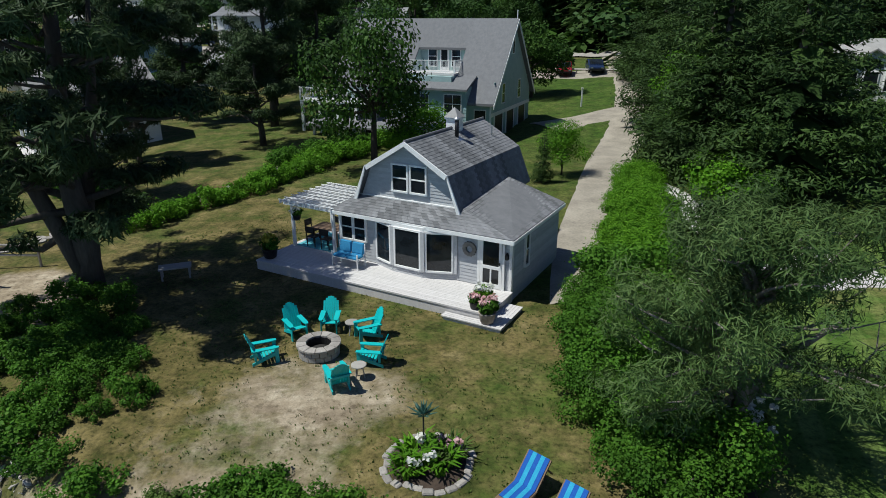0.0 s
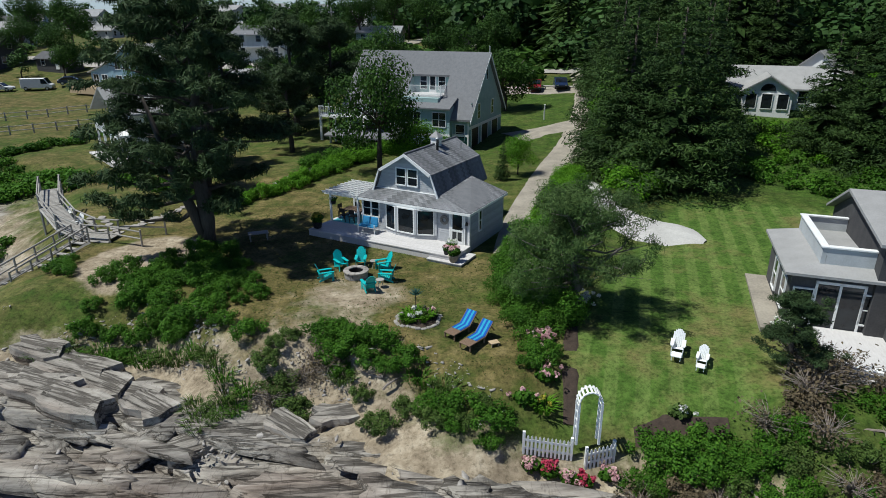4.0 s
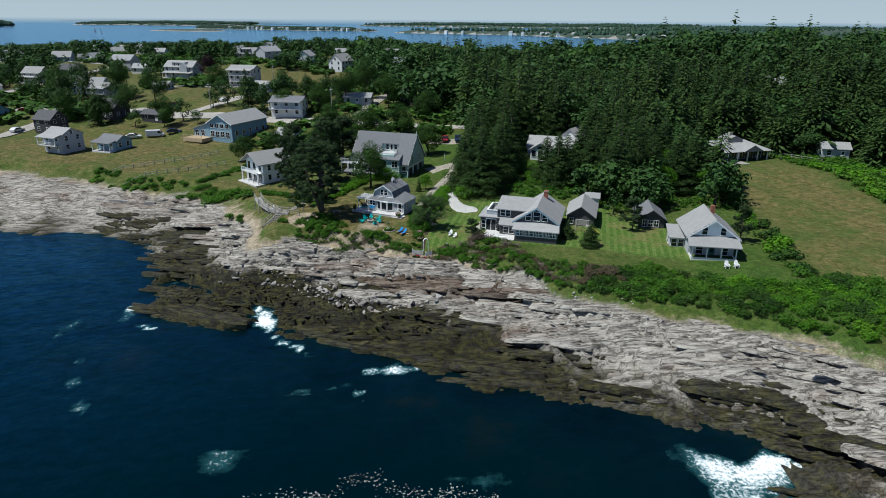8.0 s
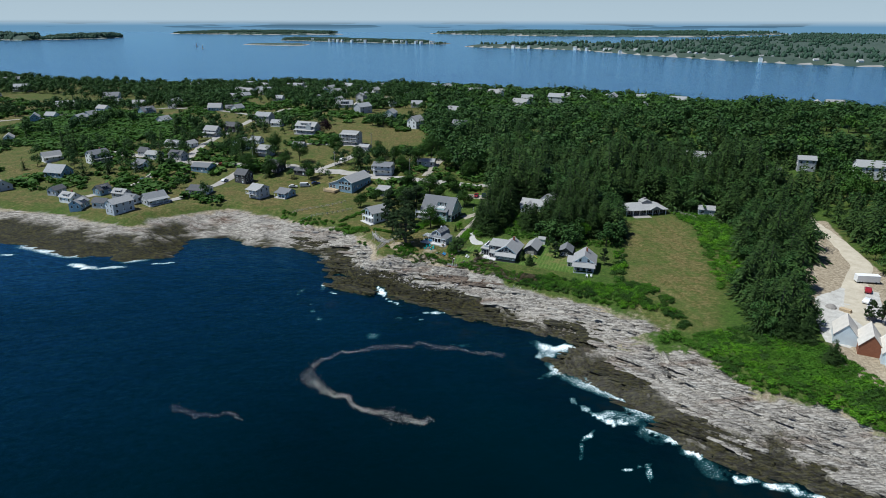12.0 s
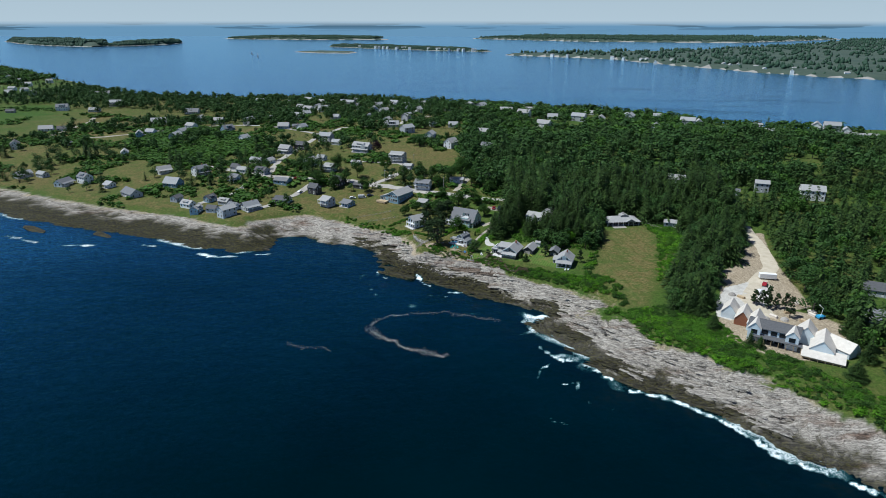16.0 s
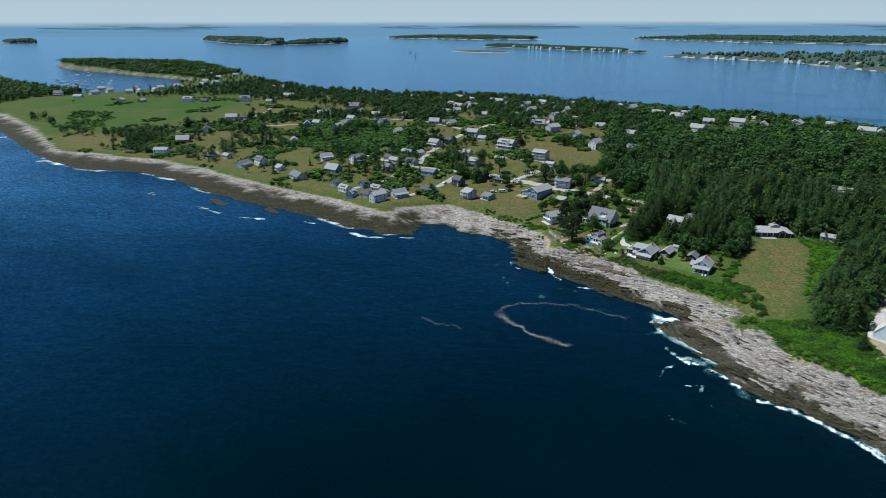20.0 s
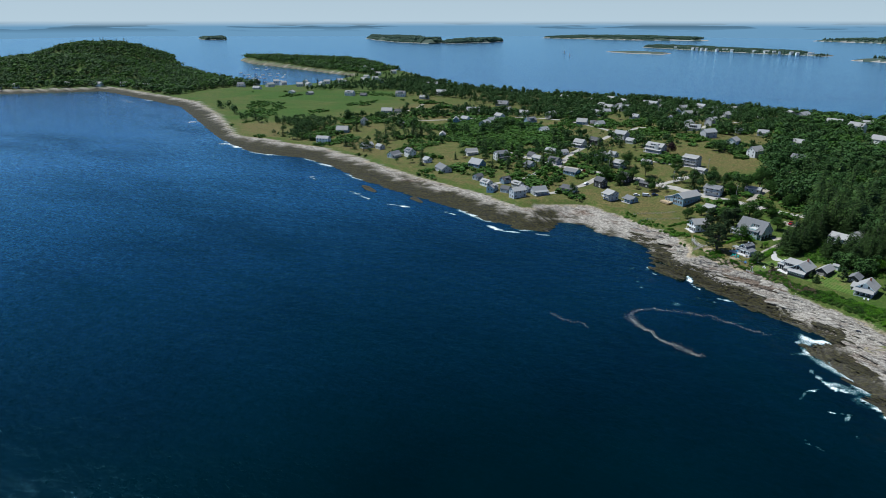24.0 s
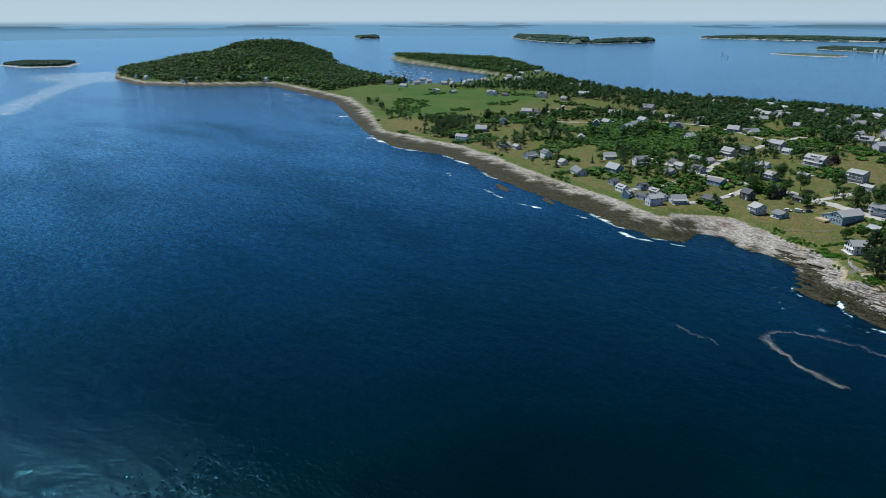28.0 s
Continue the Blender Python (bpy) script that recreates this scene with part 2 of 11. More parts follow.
def land_material():
    s = Shader("land", 0.9, 0, 0.15)
    rock, wet, dry, soil, stripe = (s.attribute(n) for n in ("rock", "wet", "dry", "soil", "stripe"))
    stone, relief = stone_nodes(s)
    stone = s.mix(s.attribute("rust"), stone, s.mix(1.0, stone, (0.33, 0.255, 0.215), "MULTIPLY"))
    rockc = s.mix(wet, stone, weed_nodes(s))
    tuft = s.noise(1.1, 7, 0.7)
    patch = s.noise(0.16, 6, 0.65)
    spot = s.noise(0.75, 6, 0.7)
    blade = s.noise(7.0, 5, 0.75)
    green = s.shade(tuft, [(0.3, (0.020, 0.054, 0.008)), (0.5, (0.056, 0.118, 0.016)), (0.75, (0.115, 0.185, 0.032))])
    straw = s.shade(spot, [(0.28, (0.052, 0.058, 0.014)), (0.44, (0.125, 0.108, 0.036)), (0.58, (0.205, 0.165, 0.066)), (0.75, (0.31, 0.25, 0.12))])
    drier = s.math(s.math(dry, 1.7), s.level(s.math(s.math(patch, 0.65), s.math(spot, 0.35), "ADD"), 0.30, 0.66))
    grass = s.mix(drier, green, straw)
    grass = s.mix(s.math(stripe, 0.8), grass, (0.19, 0.215, 0.08))
    # mown stripes of the tended lawn
    place = s.nt.nodes.new("ShaderNodeSeparateXYZ")
    s.link(s.co.outputs["Object"], place.inputs[0])
    across = s.math(s.math(place.outputs["X"], 0.947 * 5.2), s.math(place.outputs["Y"], -0.32 * 5.2), "ADD")
    band = s.level(s.math(s.math(s.math(across, s.math(patch, 1.6), "ADD"), 0.0, "SINE"), 0.0, "ADD"), 0.0, 0.35)
    mown = s.mix(band, s.shade(tuft, [(0.3, (0.058, 0.125, 0.018)), (0.7, (0.125, 0.205, 0.040))]), s.shade(tuft, [(0.3, (0.095, 0.165, 0.032)), (0.7, (0.185, 0.255, 0.066))]))
    mown = s.mix(s.level(s.math(patch, s.math(spot, 0.5), "ADD"), 0.74, 0.95), mown, (0.22, 0.19, 0.075))
    grass = s.mix(s.attribute("lawn"), grass, mown)
    grass = s.mix(0.8, grass, s.shade(blade, [(0.32, (0.16, 0.18, 0.16)), (0.5, (0.75, 0.75, 0.75)), (0.66, (1.0, 1.0, 1.0))]), "MULTIPLY")
    grass = s.mix(0.7, grass, s.shade(s.noise(2.3, 5, 0.7), [(0.34, (0.35, 0.42, 0.32)), (0.5, (0.9, 0.9, 0.88)), (0.62, (1, 1, 1))]), "MULTIPLY")
    earth = s.shade(s.noise(1.1, 8, 0.72), [(0.3, (0.17, 0.132, 0.09)), (0.5, (0.32, 0.262, 0.185)), (0.72, (0.54, 0.47, 0.36))])
    earth = s.mix(0.75, earth, s.shade(s.noise(4.5, 6, 0.75), [(0.36, (0.35, 0.34, 0.32)), (0.5, (0.9, 0.9, 0.9)), (0.62, (1, 1, 1))]), "MULTIPLY")
    soilier = s.level(s.math(soil, s.math(s.noise(0.7, 7, 0.72), 0.9), "ADD"), 0.74, 1.02)
    c = s.mix(soilier, grass, earth)
    c = s.mix(rock, c, rockc)
    s.colour(c)
    turf = s.math(s.math(tuft, 0.35), s.math(blade, 0.35), "ADD")
    s.bump(s.mix(rock, turf, s.math(relief, blade, "ADD")), 0.8, 0.14)
    rough = s.nt.nodes.new("ShaderNodeMapRange")
    rough.inputs["To Min"].default_value, rough.inputs["To Max"].default_value = 0.92, 0.68
    s.link(wet, rough.inputs["Value"]).link(rough.outputs[0], s.p.inputs["Roughness"])
    return s.m


def water_material():
    """Sea: dark blue body colour under a partial mirror that grows towards the horizon."""
    s = Shader("sea_water", 0.6, 0, 0.0)
    off, surf = s.attribute("offshore"), s.attribute("surf")
    big = s.noise(0.010, 5, 0.55)
    deep = s.shade(big, [(0.3, (0.0001, 0.0044, 0.0062)), (0.7, (0.0002, 0.0078, 0.0112))])
    shoal = s.shade(s.noise(0.07, 6, 0.65), [(0.36, (0.0004, 0.0035, 0.005)), (0.56, (0.001, 0.007, 0.009)), (0.70, (0.007, 0.009, 0.006))])
    near = s.shade(off, [(0.0, (1, 1, 1)), (0.5, (0, 0, 0))])
    c = s.mix(near, deep, shoal)
    froth = s.noise(0.75, 9, 0.78)
    streak = s.noise(0.13, 7, 0.72)
    fleck = s.math(s.math(s.noise(2.4, 4, 0.7), 0.5, "SUBTRACT"), 1.5)
    foam = s.level(s.math(s.math(surf, s.math(froth, streak, "ADD")), s.math(fleck, s.level(surf, 0.2, 0.5)), "ADD"), 0.56, 0.90)
    teal = s.level(s.math(surf, s.math(froth, streak, "ADD")), 0.36, 0.74)
    c = s.mix(teal, c, (0.03, 0.12, 0.13))
    c = s.mix(foam, c, (0.78, 0.82, 0.83))
    s.colour(c)
    swell = s.noise(0.09, 3, 0.5, (1, 1.7, 1), (0, 0, radians(-30)))
    chop = s.noise(0.5, 5, 0.62, (1, 1.5, 1), (0, 0, radians(-25)))
    b = s.nt.nodes.new("ShaderNodeBump")
    b.inputs["Strength"].default_value, b.inputs["Distance"].default_value = 0.33, 1.0
    s.link(s.math(s.math(swell, 2.0), chop, "ADD"), b.inputs["Height"])
    g, f, m = s.nt.nodes.new("ShaderNodeBsdfGlossy"), s.nt.nodes.new("ShaderNodeFresnel"), s.nt.nodes.new("ShaderNodeMixShader")
    g.inputs["Color"].default_value, g.inputs["Roughness"].default_value = (0.26, 0.74, 1.0, 1), 0.13
    f.inputs["IOR"].default_value = 1.33
    s.link(b.outputs[0], g.inputs["Normal"])
    s.link(s.mix(s.level(f.outputs[0], 0.12, 0.55), (0.24, 0.74, 1.0), (0.52, 0.81, 1.0)), g.inputs["Color"])
    facets = s.math(s.math(chop, 0.75), s.math(s.noise(0.16, 6, 0.65, (1, 1.9, 1), (0, 0, radians(-28))), 0.55), "ADD")
    facing = s.math(s.math(s.math(f.outputs[0], 0.0262, "SUBTRACT"), s.shade(s.noise(0.004, 5, 0.6, (1, 2.6, 1), (0, 0, radians(-20))), [(0.35, (2.5, 2.5, 2.5)), (0.5, (3.5, 3.5, 3.5)), (0.65, (4.3, 4.3, 4.3))])), s.shade(facets, [(0.42, (0.26, 0.26, 0.26)), (0.64, (0.60, 0.60, 0.60)), (0.84, (0.92, 0.92, 0.92))]))
    part_mirror = s.math(s.math(facing, 0.0, "MAXIMUM"), 0.9, "MINIMUM")
    clean = s.math(part_mirror, s.math(1.0, foam, "SUBTRACT"))
    s.link(clean, m.inputs[0]).link(s.p.outputs[0], m.inputs[1]).link(g.outputs[0], m.inputs[2])
    s.link(m.outputs[0], s.nt.nodes["Material Output"].inputs["Surface"])
    return s.m


LAND, WATER = land_material(), water_material()
ROCK, WET_ROCK = rock_material("layered_rock", False), rock_material("weedy_rock", True)
RUST_ROCK = rock_material("rust_stained_rock", False, True)
GRAVEL = worn("pale_gravel", (0.19, 0.17, 0.14), (0.39, 0.35, 0.285), 0.7, 0.95, 9, 0.7, dist=0.05)
SANDY = worn("pale_sandy_track", (0.36, 0.31, 0.23), (0.54, 0.48, 0.38), 0.4, 0.95, 6, 0.4)
PALE_RUBBLE = worn("pale_rubble", (0.30, 0.28, 0.25), (0.56, 0.54, 0.50), 0.5, 0.95, 3, 0.6, dist=0.05)
WHITE_GRAVEL = worn("white_gravel", (0.34, 0.33, 0.31), (0.52, 0.51, 0.48), 0.7, 0.95, 9, 0.6, dist=0.04)
TARMAC = worn("old_tarmac", (0.27, 0.25, 0.225), (0.40, 0.375, 0.34), 0.3, 0.95, 8, 0.3)
SHINGLE_ROOF = worn("grey_roof_shingles", (0.175, 0.18, 0.19), (0.29, 0.295, 0.31), 3.0, 0.9, 30, 0.35, vary=0.15, piece=0.75)
DARK_ROOF = worn("dark_roof_shingles", (0.06, 0.062, 0.068), (0.12, 0.12, 0.125), 2.0, 0.9, 20, 0.3)
PALE_ROOF = worn("pale_roof_shingles", (0.27, 0.268, 0.262), (0.37, 0.365, 0.36), 1.2, 0.9, 22, 0.3, vary=0.25)
VILLAGE_ROOF = worn("light_grey_roof", (0.25, 0.255, 0.26), (0.36, 0.365, 0.37), 1.2, 0.9, 22, 0.3, vary=0.3)
WHITE = worn("white_paint", (0.70, 0.71, 0.71), (0.82, 0.82, 0.81), 2.0, 0.55, 40, 0.08)
CEDAR = worn("weathered_cedar_shingle", (0.40, 0.41, 0.43), (0.56, 0.57, 0.59), 3.0, 0.85, 24, 0.35, (1, 1, 3), vary=0.3)
GREY_SIDING = worn("grey_siding", (0.36, 0.38, 0.39), (0.50, 0.52, 0.53), 1.5, 0.8, 20, 0.2)
DARK_SHINGLE = worn("dark_weathered_shingle", (0.055, 0.055, 0.06), (0.11, 0.107, 0.107), 1.6, 0.9, 18, 0.35, vary=0.35)
GREEN_SIDING = worn("sage_green_siding", (0.27, 0.39, 0.39), (0.36, 0.49, 0.48), 1.5, 0.75, 20, 0.15)
TEAL_TRIM = worn("dark_green_panel", (0.03, 0.12, 0.10), (0.05, 0.17, 0.14), 2.0, 0.6, 20, 0.1)
BLUE_SIDING = worn("blue_grey_siding", (0.17, 0.28, 0.36), (0.25, 0.37, 0.45), 1.5, 0.75, 20, 0.15)
TAN_SIDING = worn("tan_siding", (0.42, 0.38, 0.31), (0.55, 0.50, 0.42), 1.5, 0.8, 20, 0.15)
RED_BRICK = worn("red_brick", (0.20, 0.07, 0.045), (0.32, 0.13, 0.085), 6, 0.9, 30, 0.4)
RUST_SHINGLE = worn("fresh_cedar_shingle", (0.17, 0.065, 0.035), (0.27, 0.11, 0.06), 3, 0.9, 24, 0.3)
RAW_WOOD = worn("raw_timber", (0.38, 0.28, 0.17), (0.52, 0.40, 0.26), 4, 0.85, 40, 0.3, (1, 1, 6))
GREY_WOOD = worn("silvered_timber", (0.27, 0.25, 0.23), (0.42, 0.40, 0.37), 4, 0.9, 40, 0.35, (1, 6, 1), vary=0.3)
DECK_WOOD = worn("painted_deck_boards", (0.52, 0.50, 0.49), (0.66, 0.64, 0.63), 2.5, 0.75, 40, 0.2, (4, 1, 1), vary=0.2)
TEAK = worn("brown_wicker", (0.12, 0.075, 0.05), (0.22, 0.15, 0.10), 20, 0.8, 80, 0.4)
TURQUOISE = worn("turquoise_plastic", (0.008, 0.37, 0.37), (0.015, 0.46, 0.46), 3, 0.45, 60, 0.05, spec=0.5)
BLUE_CUSHION = worn("blue_cushion", (0.02, 0.17, 0.36), (0.05, 0.26, 0.46), 8, 0.9, 90, 0.2)
STRIPE_BLUE = worn("bright_blue_cloth", (0.008, 0.06, 0.28), (0.014, 0.10, 0.38), 9, 0.9, 90, 0.2)
STRIPE_AQUA = worn("aqua_cloth", (0.02, 0.24, 0.42), (0.04, 0.33, 0.50), 9, 0.9, 90, 0.2)
AQUA_RUG = worn("aqua_rug", (0.08, 0.38, 0.44), (0.14, 0.46, 0.52), 9, 0.95, 90, 0.2)
STONE = worn("grey_stone", (0.24, 0.22, 0.20), (0.44, 0.41, 0.38), 2.2, 0.9, 18, 0.5, vary=0.45, dist=0.03)
RED_STONE = worn("reddish_stone", (0.19, 0.165, 0.145), (0.36, 0.325, 0.29), 2.2, 0.9, 18, 0.5, vary=0.45, dist=0.03)
BLOCK = worn("fire_pit_block", (0.26, 0.25, 0.24), (0.40, 0.38, 0.36), 5, 0.95, 30, 0.5, vary=0.3)
ASH = worn("ash_and_soot", (0.015, 0.014, 0.013), (0.05, 0.047, 0.044), 9, 0.95, 30, 0.4)
BARK = worn("dark_bark", (0.035, 0.028, 0.024), (0.10, 0.085, 0.072), 2, 0.95, 12, 0.7, (1, 1, 0.3), dist=0.03)
PALE_BARK = worn("grey_bark", (0.12, 0.105, 0.09), (0.24, 0.21, 0.185), 2, 0.95, 12, 0.6, (1, 1, 0.3), dist=0.03)
SPRUCE = leafy("spruce_needles", (0.009, 0.024, 0.007), (0.031, 0.066, 0.015), (0.082, 0.140, 0.032), thin=0.18)
PINE = leafy("pine_needles", (0.010, 0.024, 0.009), (0.030, 0.058, 0.020), (0.075, 0.115, 0.040), thin=0.15)
LEAF = leafy("broad_leaves", (0.020, 0.064, 0.006), (0.056, 0.155, 0.013), (0.125, 0.260, 0.028), thin=0.32)
TREE_LEAF = leafy("tree_leaves", (0.012, 0.036, 0.007), (0.034, 0.088, 0.013), (0.085, 0.165, 0.026))
MID_LEAF = leafy("garden_leaves", (0.016, 0.048, 0.008), (0.044, 0.112, 0.016), (0.098, 0.190, 0.030))
FAR_LEAF = leafy("distant_leaves", (0.009, 0.030, 0.008), (0.028, 0.072, 0.016), (0.074, 0.145, 0.034), thin=0.15)
BRIGHT_LEAF = leafy("bright_leaves", (0.034, 0.110, 0.006), (0.090, 0.240, 0.012), (0.175, 0.350, 0.026), thin=0.32)
DUSTY_LEAF = leafy("dusty_leaves", (0.026, 0.056, 0.012), (0.074, 0.128, 0.026), (0.140, 0.195, 0.050))
BROWN_LEAF = leafy("browning_leaves", (0.060, 0.050, 0.030), (0.130, 0.100, 0.060), (0.20, 0.16, 0.10))
GREY_NEEDLE = leafy("grey_green_needles", (0.024, 0.052, 0.014), (0.070, 0.128, 0.034), (0.142, 0.208, 0.068), thin=0.25)
PURPLE_LEAF = leafy("purple_leaves", (0.010, 0.005, 0.008), (0.024, 0.010, 0.016), (0.04, 0.018, 0.024))
DEAD_TWIG = worn("dead_twigs", (0.16, 0.13, 0.11), (0.28, 0.24, 0.21), 5, 0.95, 30, 0.3)
PINK = leafy("pink_petals", (0.42, 0.20, 0.22), (0.62, 0.38, 0.38), (0.78, 0.60, 0.58))
WHITE_PETAL = leafy("white_petals", (0.5, 0.52, 0.46), (0.7, 0.7, 0.64), (0.8, 0.8, 0.76))
RED_PETAL = leafy("red_petals", (0.30, 0.02, 0.05), (0.46, 0.05, 0.10), (0.6, 0.12, 0.2))
YELLOW_PETAL = leafy("yellow_petals", (0.30, 0.26, 0.03), (0.42, 0.38, 0.05), (0.5, 0.46, 0.10))
METAL = worn("galvanised_metal", (0.42, 0.43, 0.44), (0.60, 0.61, 0.62), 4, 0.4, 40, 0.1, metal=0.9)
COPPER = worn("green_copper", (0.05, 0.13, 0.11), (0.10, 0.20, 0.16), 6, 0.6, 40, 0.2, metal=0.4)
DARK_METAL = worn("dark_metal", (0.02, 0.02, 0.022), (0.05, 0.05, 0.052), 4, 0.5, 40, 0.1, metal=0.6)
TERRACOTTA = worn("grey_planter", (0.30, 0.25, 0.22), (0.45, 0.38, 0.33), 5, 0.9, 30, 0.3)
WRAP = worn("pale_blue_wall_sheeting", (0.50, 0.57, 0.61), (0.62, 0.68, 0.71), 0.8, 0.6, 14, 0.15)
PLYWOOD = worn("pale_roof_plywood", (0.48, 0.44, 0.39), (0.64, 0.60, 0.54), 0.8, 0.7, 14, 0.15)
SHEETING = worn("cream_roof_sheeting", (0.60, 0.53, 0.46), (0.74, 0.67, 0.59), 0.8, 0.6, 14, 0.15)
CAR_RED = worn("red_car_paint", (0.24, 0.012, 0.018), (0.29, 0.018, 0.024), 2, 0.22, 60, 0.02, spec=0.6)
CAR_BLUE = worn("dark_blue_car_paint", (0.012, 0.025, 0.07), (0.018, 0.034, 0.09), 2, 0.22, 60, 0.02, spec=0.6)
CAR_WHITE = worn("white_car_paint", (0.66, 0.67, 0.68), (0.74, 0.74, 0.75), 2, 0.25, 60, 0.02, spec=0.6)
RUBBER = worn("black_rubber", (0.012, 0.012, 0.012), (0.03, 0.03, 0.03), 8, 0.85, 60, 0.2)
KELP = worn("drifting_weed", (0.17, 0.16, 0.13), (0.54, 0.52, 0.47), 1.2, 0.8, 9, 0.4)
BLUE_TARP = worn("blue_tarp", (0.03, 0.28, 0.55), (0.07, 0.36, 0.62), 2, 0.5, 20, 0.2)
MULCH = worn("dark_mulch", (0.025, 0.018, 0.014), (0.07, 0.05, 0.038), 4, 0.95, 20, 0.5)


def glass_material():
    s = Shader("window_glass", 0.05, 0, 0.5)
    s.colour(s.shade(s.noise(1.5, 3), [(0.3, (0.006, 0.008, 0.010)), (0.7, (0.022, 0.028, 0.034))]))
    return s.m


GLASS = glass_material()
# ---- the lie of the land ----
SHORE = [(-1463, 166), (-1301, 148), (-1195, 204), (-1090, 322), (-935, 290), (-790, 258), (-640, 174), (-520, 108), (-440, 79), (-387, 87),
         (-340, 76), (-297, 54), (-245, 36), (-186, 22), (-150, 8), (-126, 3), (-108, 7), (-110, 28), (-96, 31), (-82, 21), (-62, 17), (-51, 9),
         (-47, 3), (-43, -5), (-42, -13), (-41, -21), (-33, -26), (-24.5, -28), (-22.8, -22.5), (-20, -28), (-13, -32.8), (-4, -36), (2, -42.5), (14, -46.6),
         (23, -50.6), (33, -56.4), (37, -60), (34, -64), (31, -70), (31.5, -76), (38.7, -80.7), (43.8, -86), (47, -92), (52, -100.5)]
SHORE += [(55.2, -107), (60, -114), (67, -116.5), (71.5, -117.2), (78, -124), (89, -129.5), (96, -138), (99.5, -147.5), (106, -149.5), (114, -155.5),
          (135, -172), (210, -215), (420, -330), (700, -460)]
BACK = [(1300, -300), (1300, 200), (700, 330), (470, 425), (370, 425), (300, 445), (255, 510), (150, 590), (40, 620), (-25, 625), (-96, 650), (-181, 690), (-263, 690),
        (-362, 700), (-442, 665), (-535, 665), (-620, 725), (-854, 930), (-1119, 1090), (-1340, 1117), (-1700, 1190), (-1600, 1080), (-1441, 983),
        (-1198, 905), (-902, 799), (-831, 607), (-864, 518), (-959, 518), (-1126, 592), (-1340, 685), (-1540, 800), (-1760, 820), (-1900, 620), (-1800, 380), (-1640, 230)]
RING = np.array(SHORE + BACK, float)
ROCK_X = [-1500, -650, -502, -450, -353, -269, -202, -164, -131, -119, -104, -88, -74, -58, -46, -33, -25, -19, -12, -5, -2, 7, 14, 18, 25, 31, 39, 44, 49, 53, 60, 67, 76, 90, 103, 109, 122, 150]
ROCK_W = [12, 28, 14, 34, 23, 28, 25, 24, 22, 21, 26, 17, 22, 14, 17, 16.5, 15, 16.4, 16.2, 19.5, 21, 22.5, 21.5, 17, 15, 14, 15.5, 16, 15, 17, 22.5, 27, 22.8, 24.2, 21, 21.5, 22, 22]



def value_noise(x, y, seed=0):
    """Smooth noise from 0 to 1 on a lattice of one metre."""
    xi, yi = np.floor(x), np.floor(y)
    fx, fy = x - xi, y - yi
    fx, fy = fx * fx * (3 - 2 * fx), fy * fy * (3 - 2 * fy)

    def h(a, b):
        v = np.sin(a * 127.1 + b * 311.7 + seed * 74.7) * 43758.5453
        return v - np.floor(v)

    return (h(xi, yi) * (1 - fx) + h(xi + 1, yi) * fx) * (1 - fy) + (h(xi, yi + 1) * (1 - fx) + h(xi + 1, yi + 1) * fx) * fy


def layered(x, y, seed=0, octaves=4):
    total, size = 0, 1.0
    for k in range(octaves):
        total = total + (value_noise(x / size, y / size, seed + k) - 0.5) * size
        size *= 0.5
    return total


def step(v, a, b):
    v = np.clip((v - a) / (b - a), 0, 1)
    return v * v * (3 - 2 * v)


def shore_distance(x, y):
    """Metres from the waterline, positive on land; and whether the open sea's shore is the nearest."""
    x, y = np.asarray(x, float), np.asarray(y, float)
    best, inside, sea = np.full(x.shape, 1e9), np.zeros(x.shape, bool), np.zeros(x.shape, bool)
    n = len(RING)
    for k in range(n):
        (ax, ay), (bx, by) = RING[k], RING[(k + 1) % n]
        dx, dy = bx - ax, by - ay
        f = np.clip(((x - ax) * dx + (y - ay) * dy) / (dx * dx + dy * dy), 0, 1)
        d = np.hypot(x - ax - f * dx, y - ay - f * dy)
        nearer = d < best
        best, sea = np.where(nearer, d, best), np.where(nearer, k < len(SHORE), sea)
        crosses = (ay > y) != (by > y)
        with np.errstate(divide="ignore", invalid="ignore"):
            inside ^= crosses & (x < (bx - ax) * (y - ay) / (by - ay + 1e-12) + ax)
    return np.where(inside, best, -best), sea


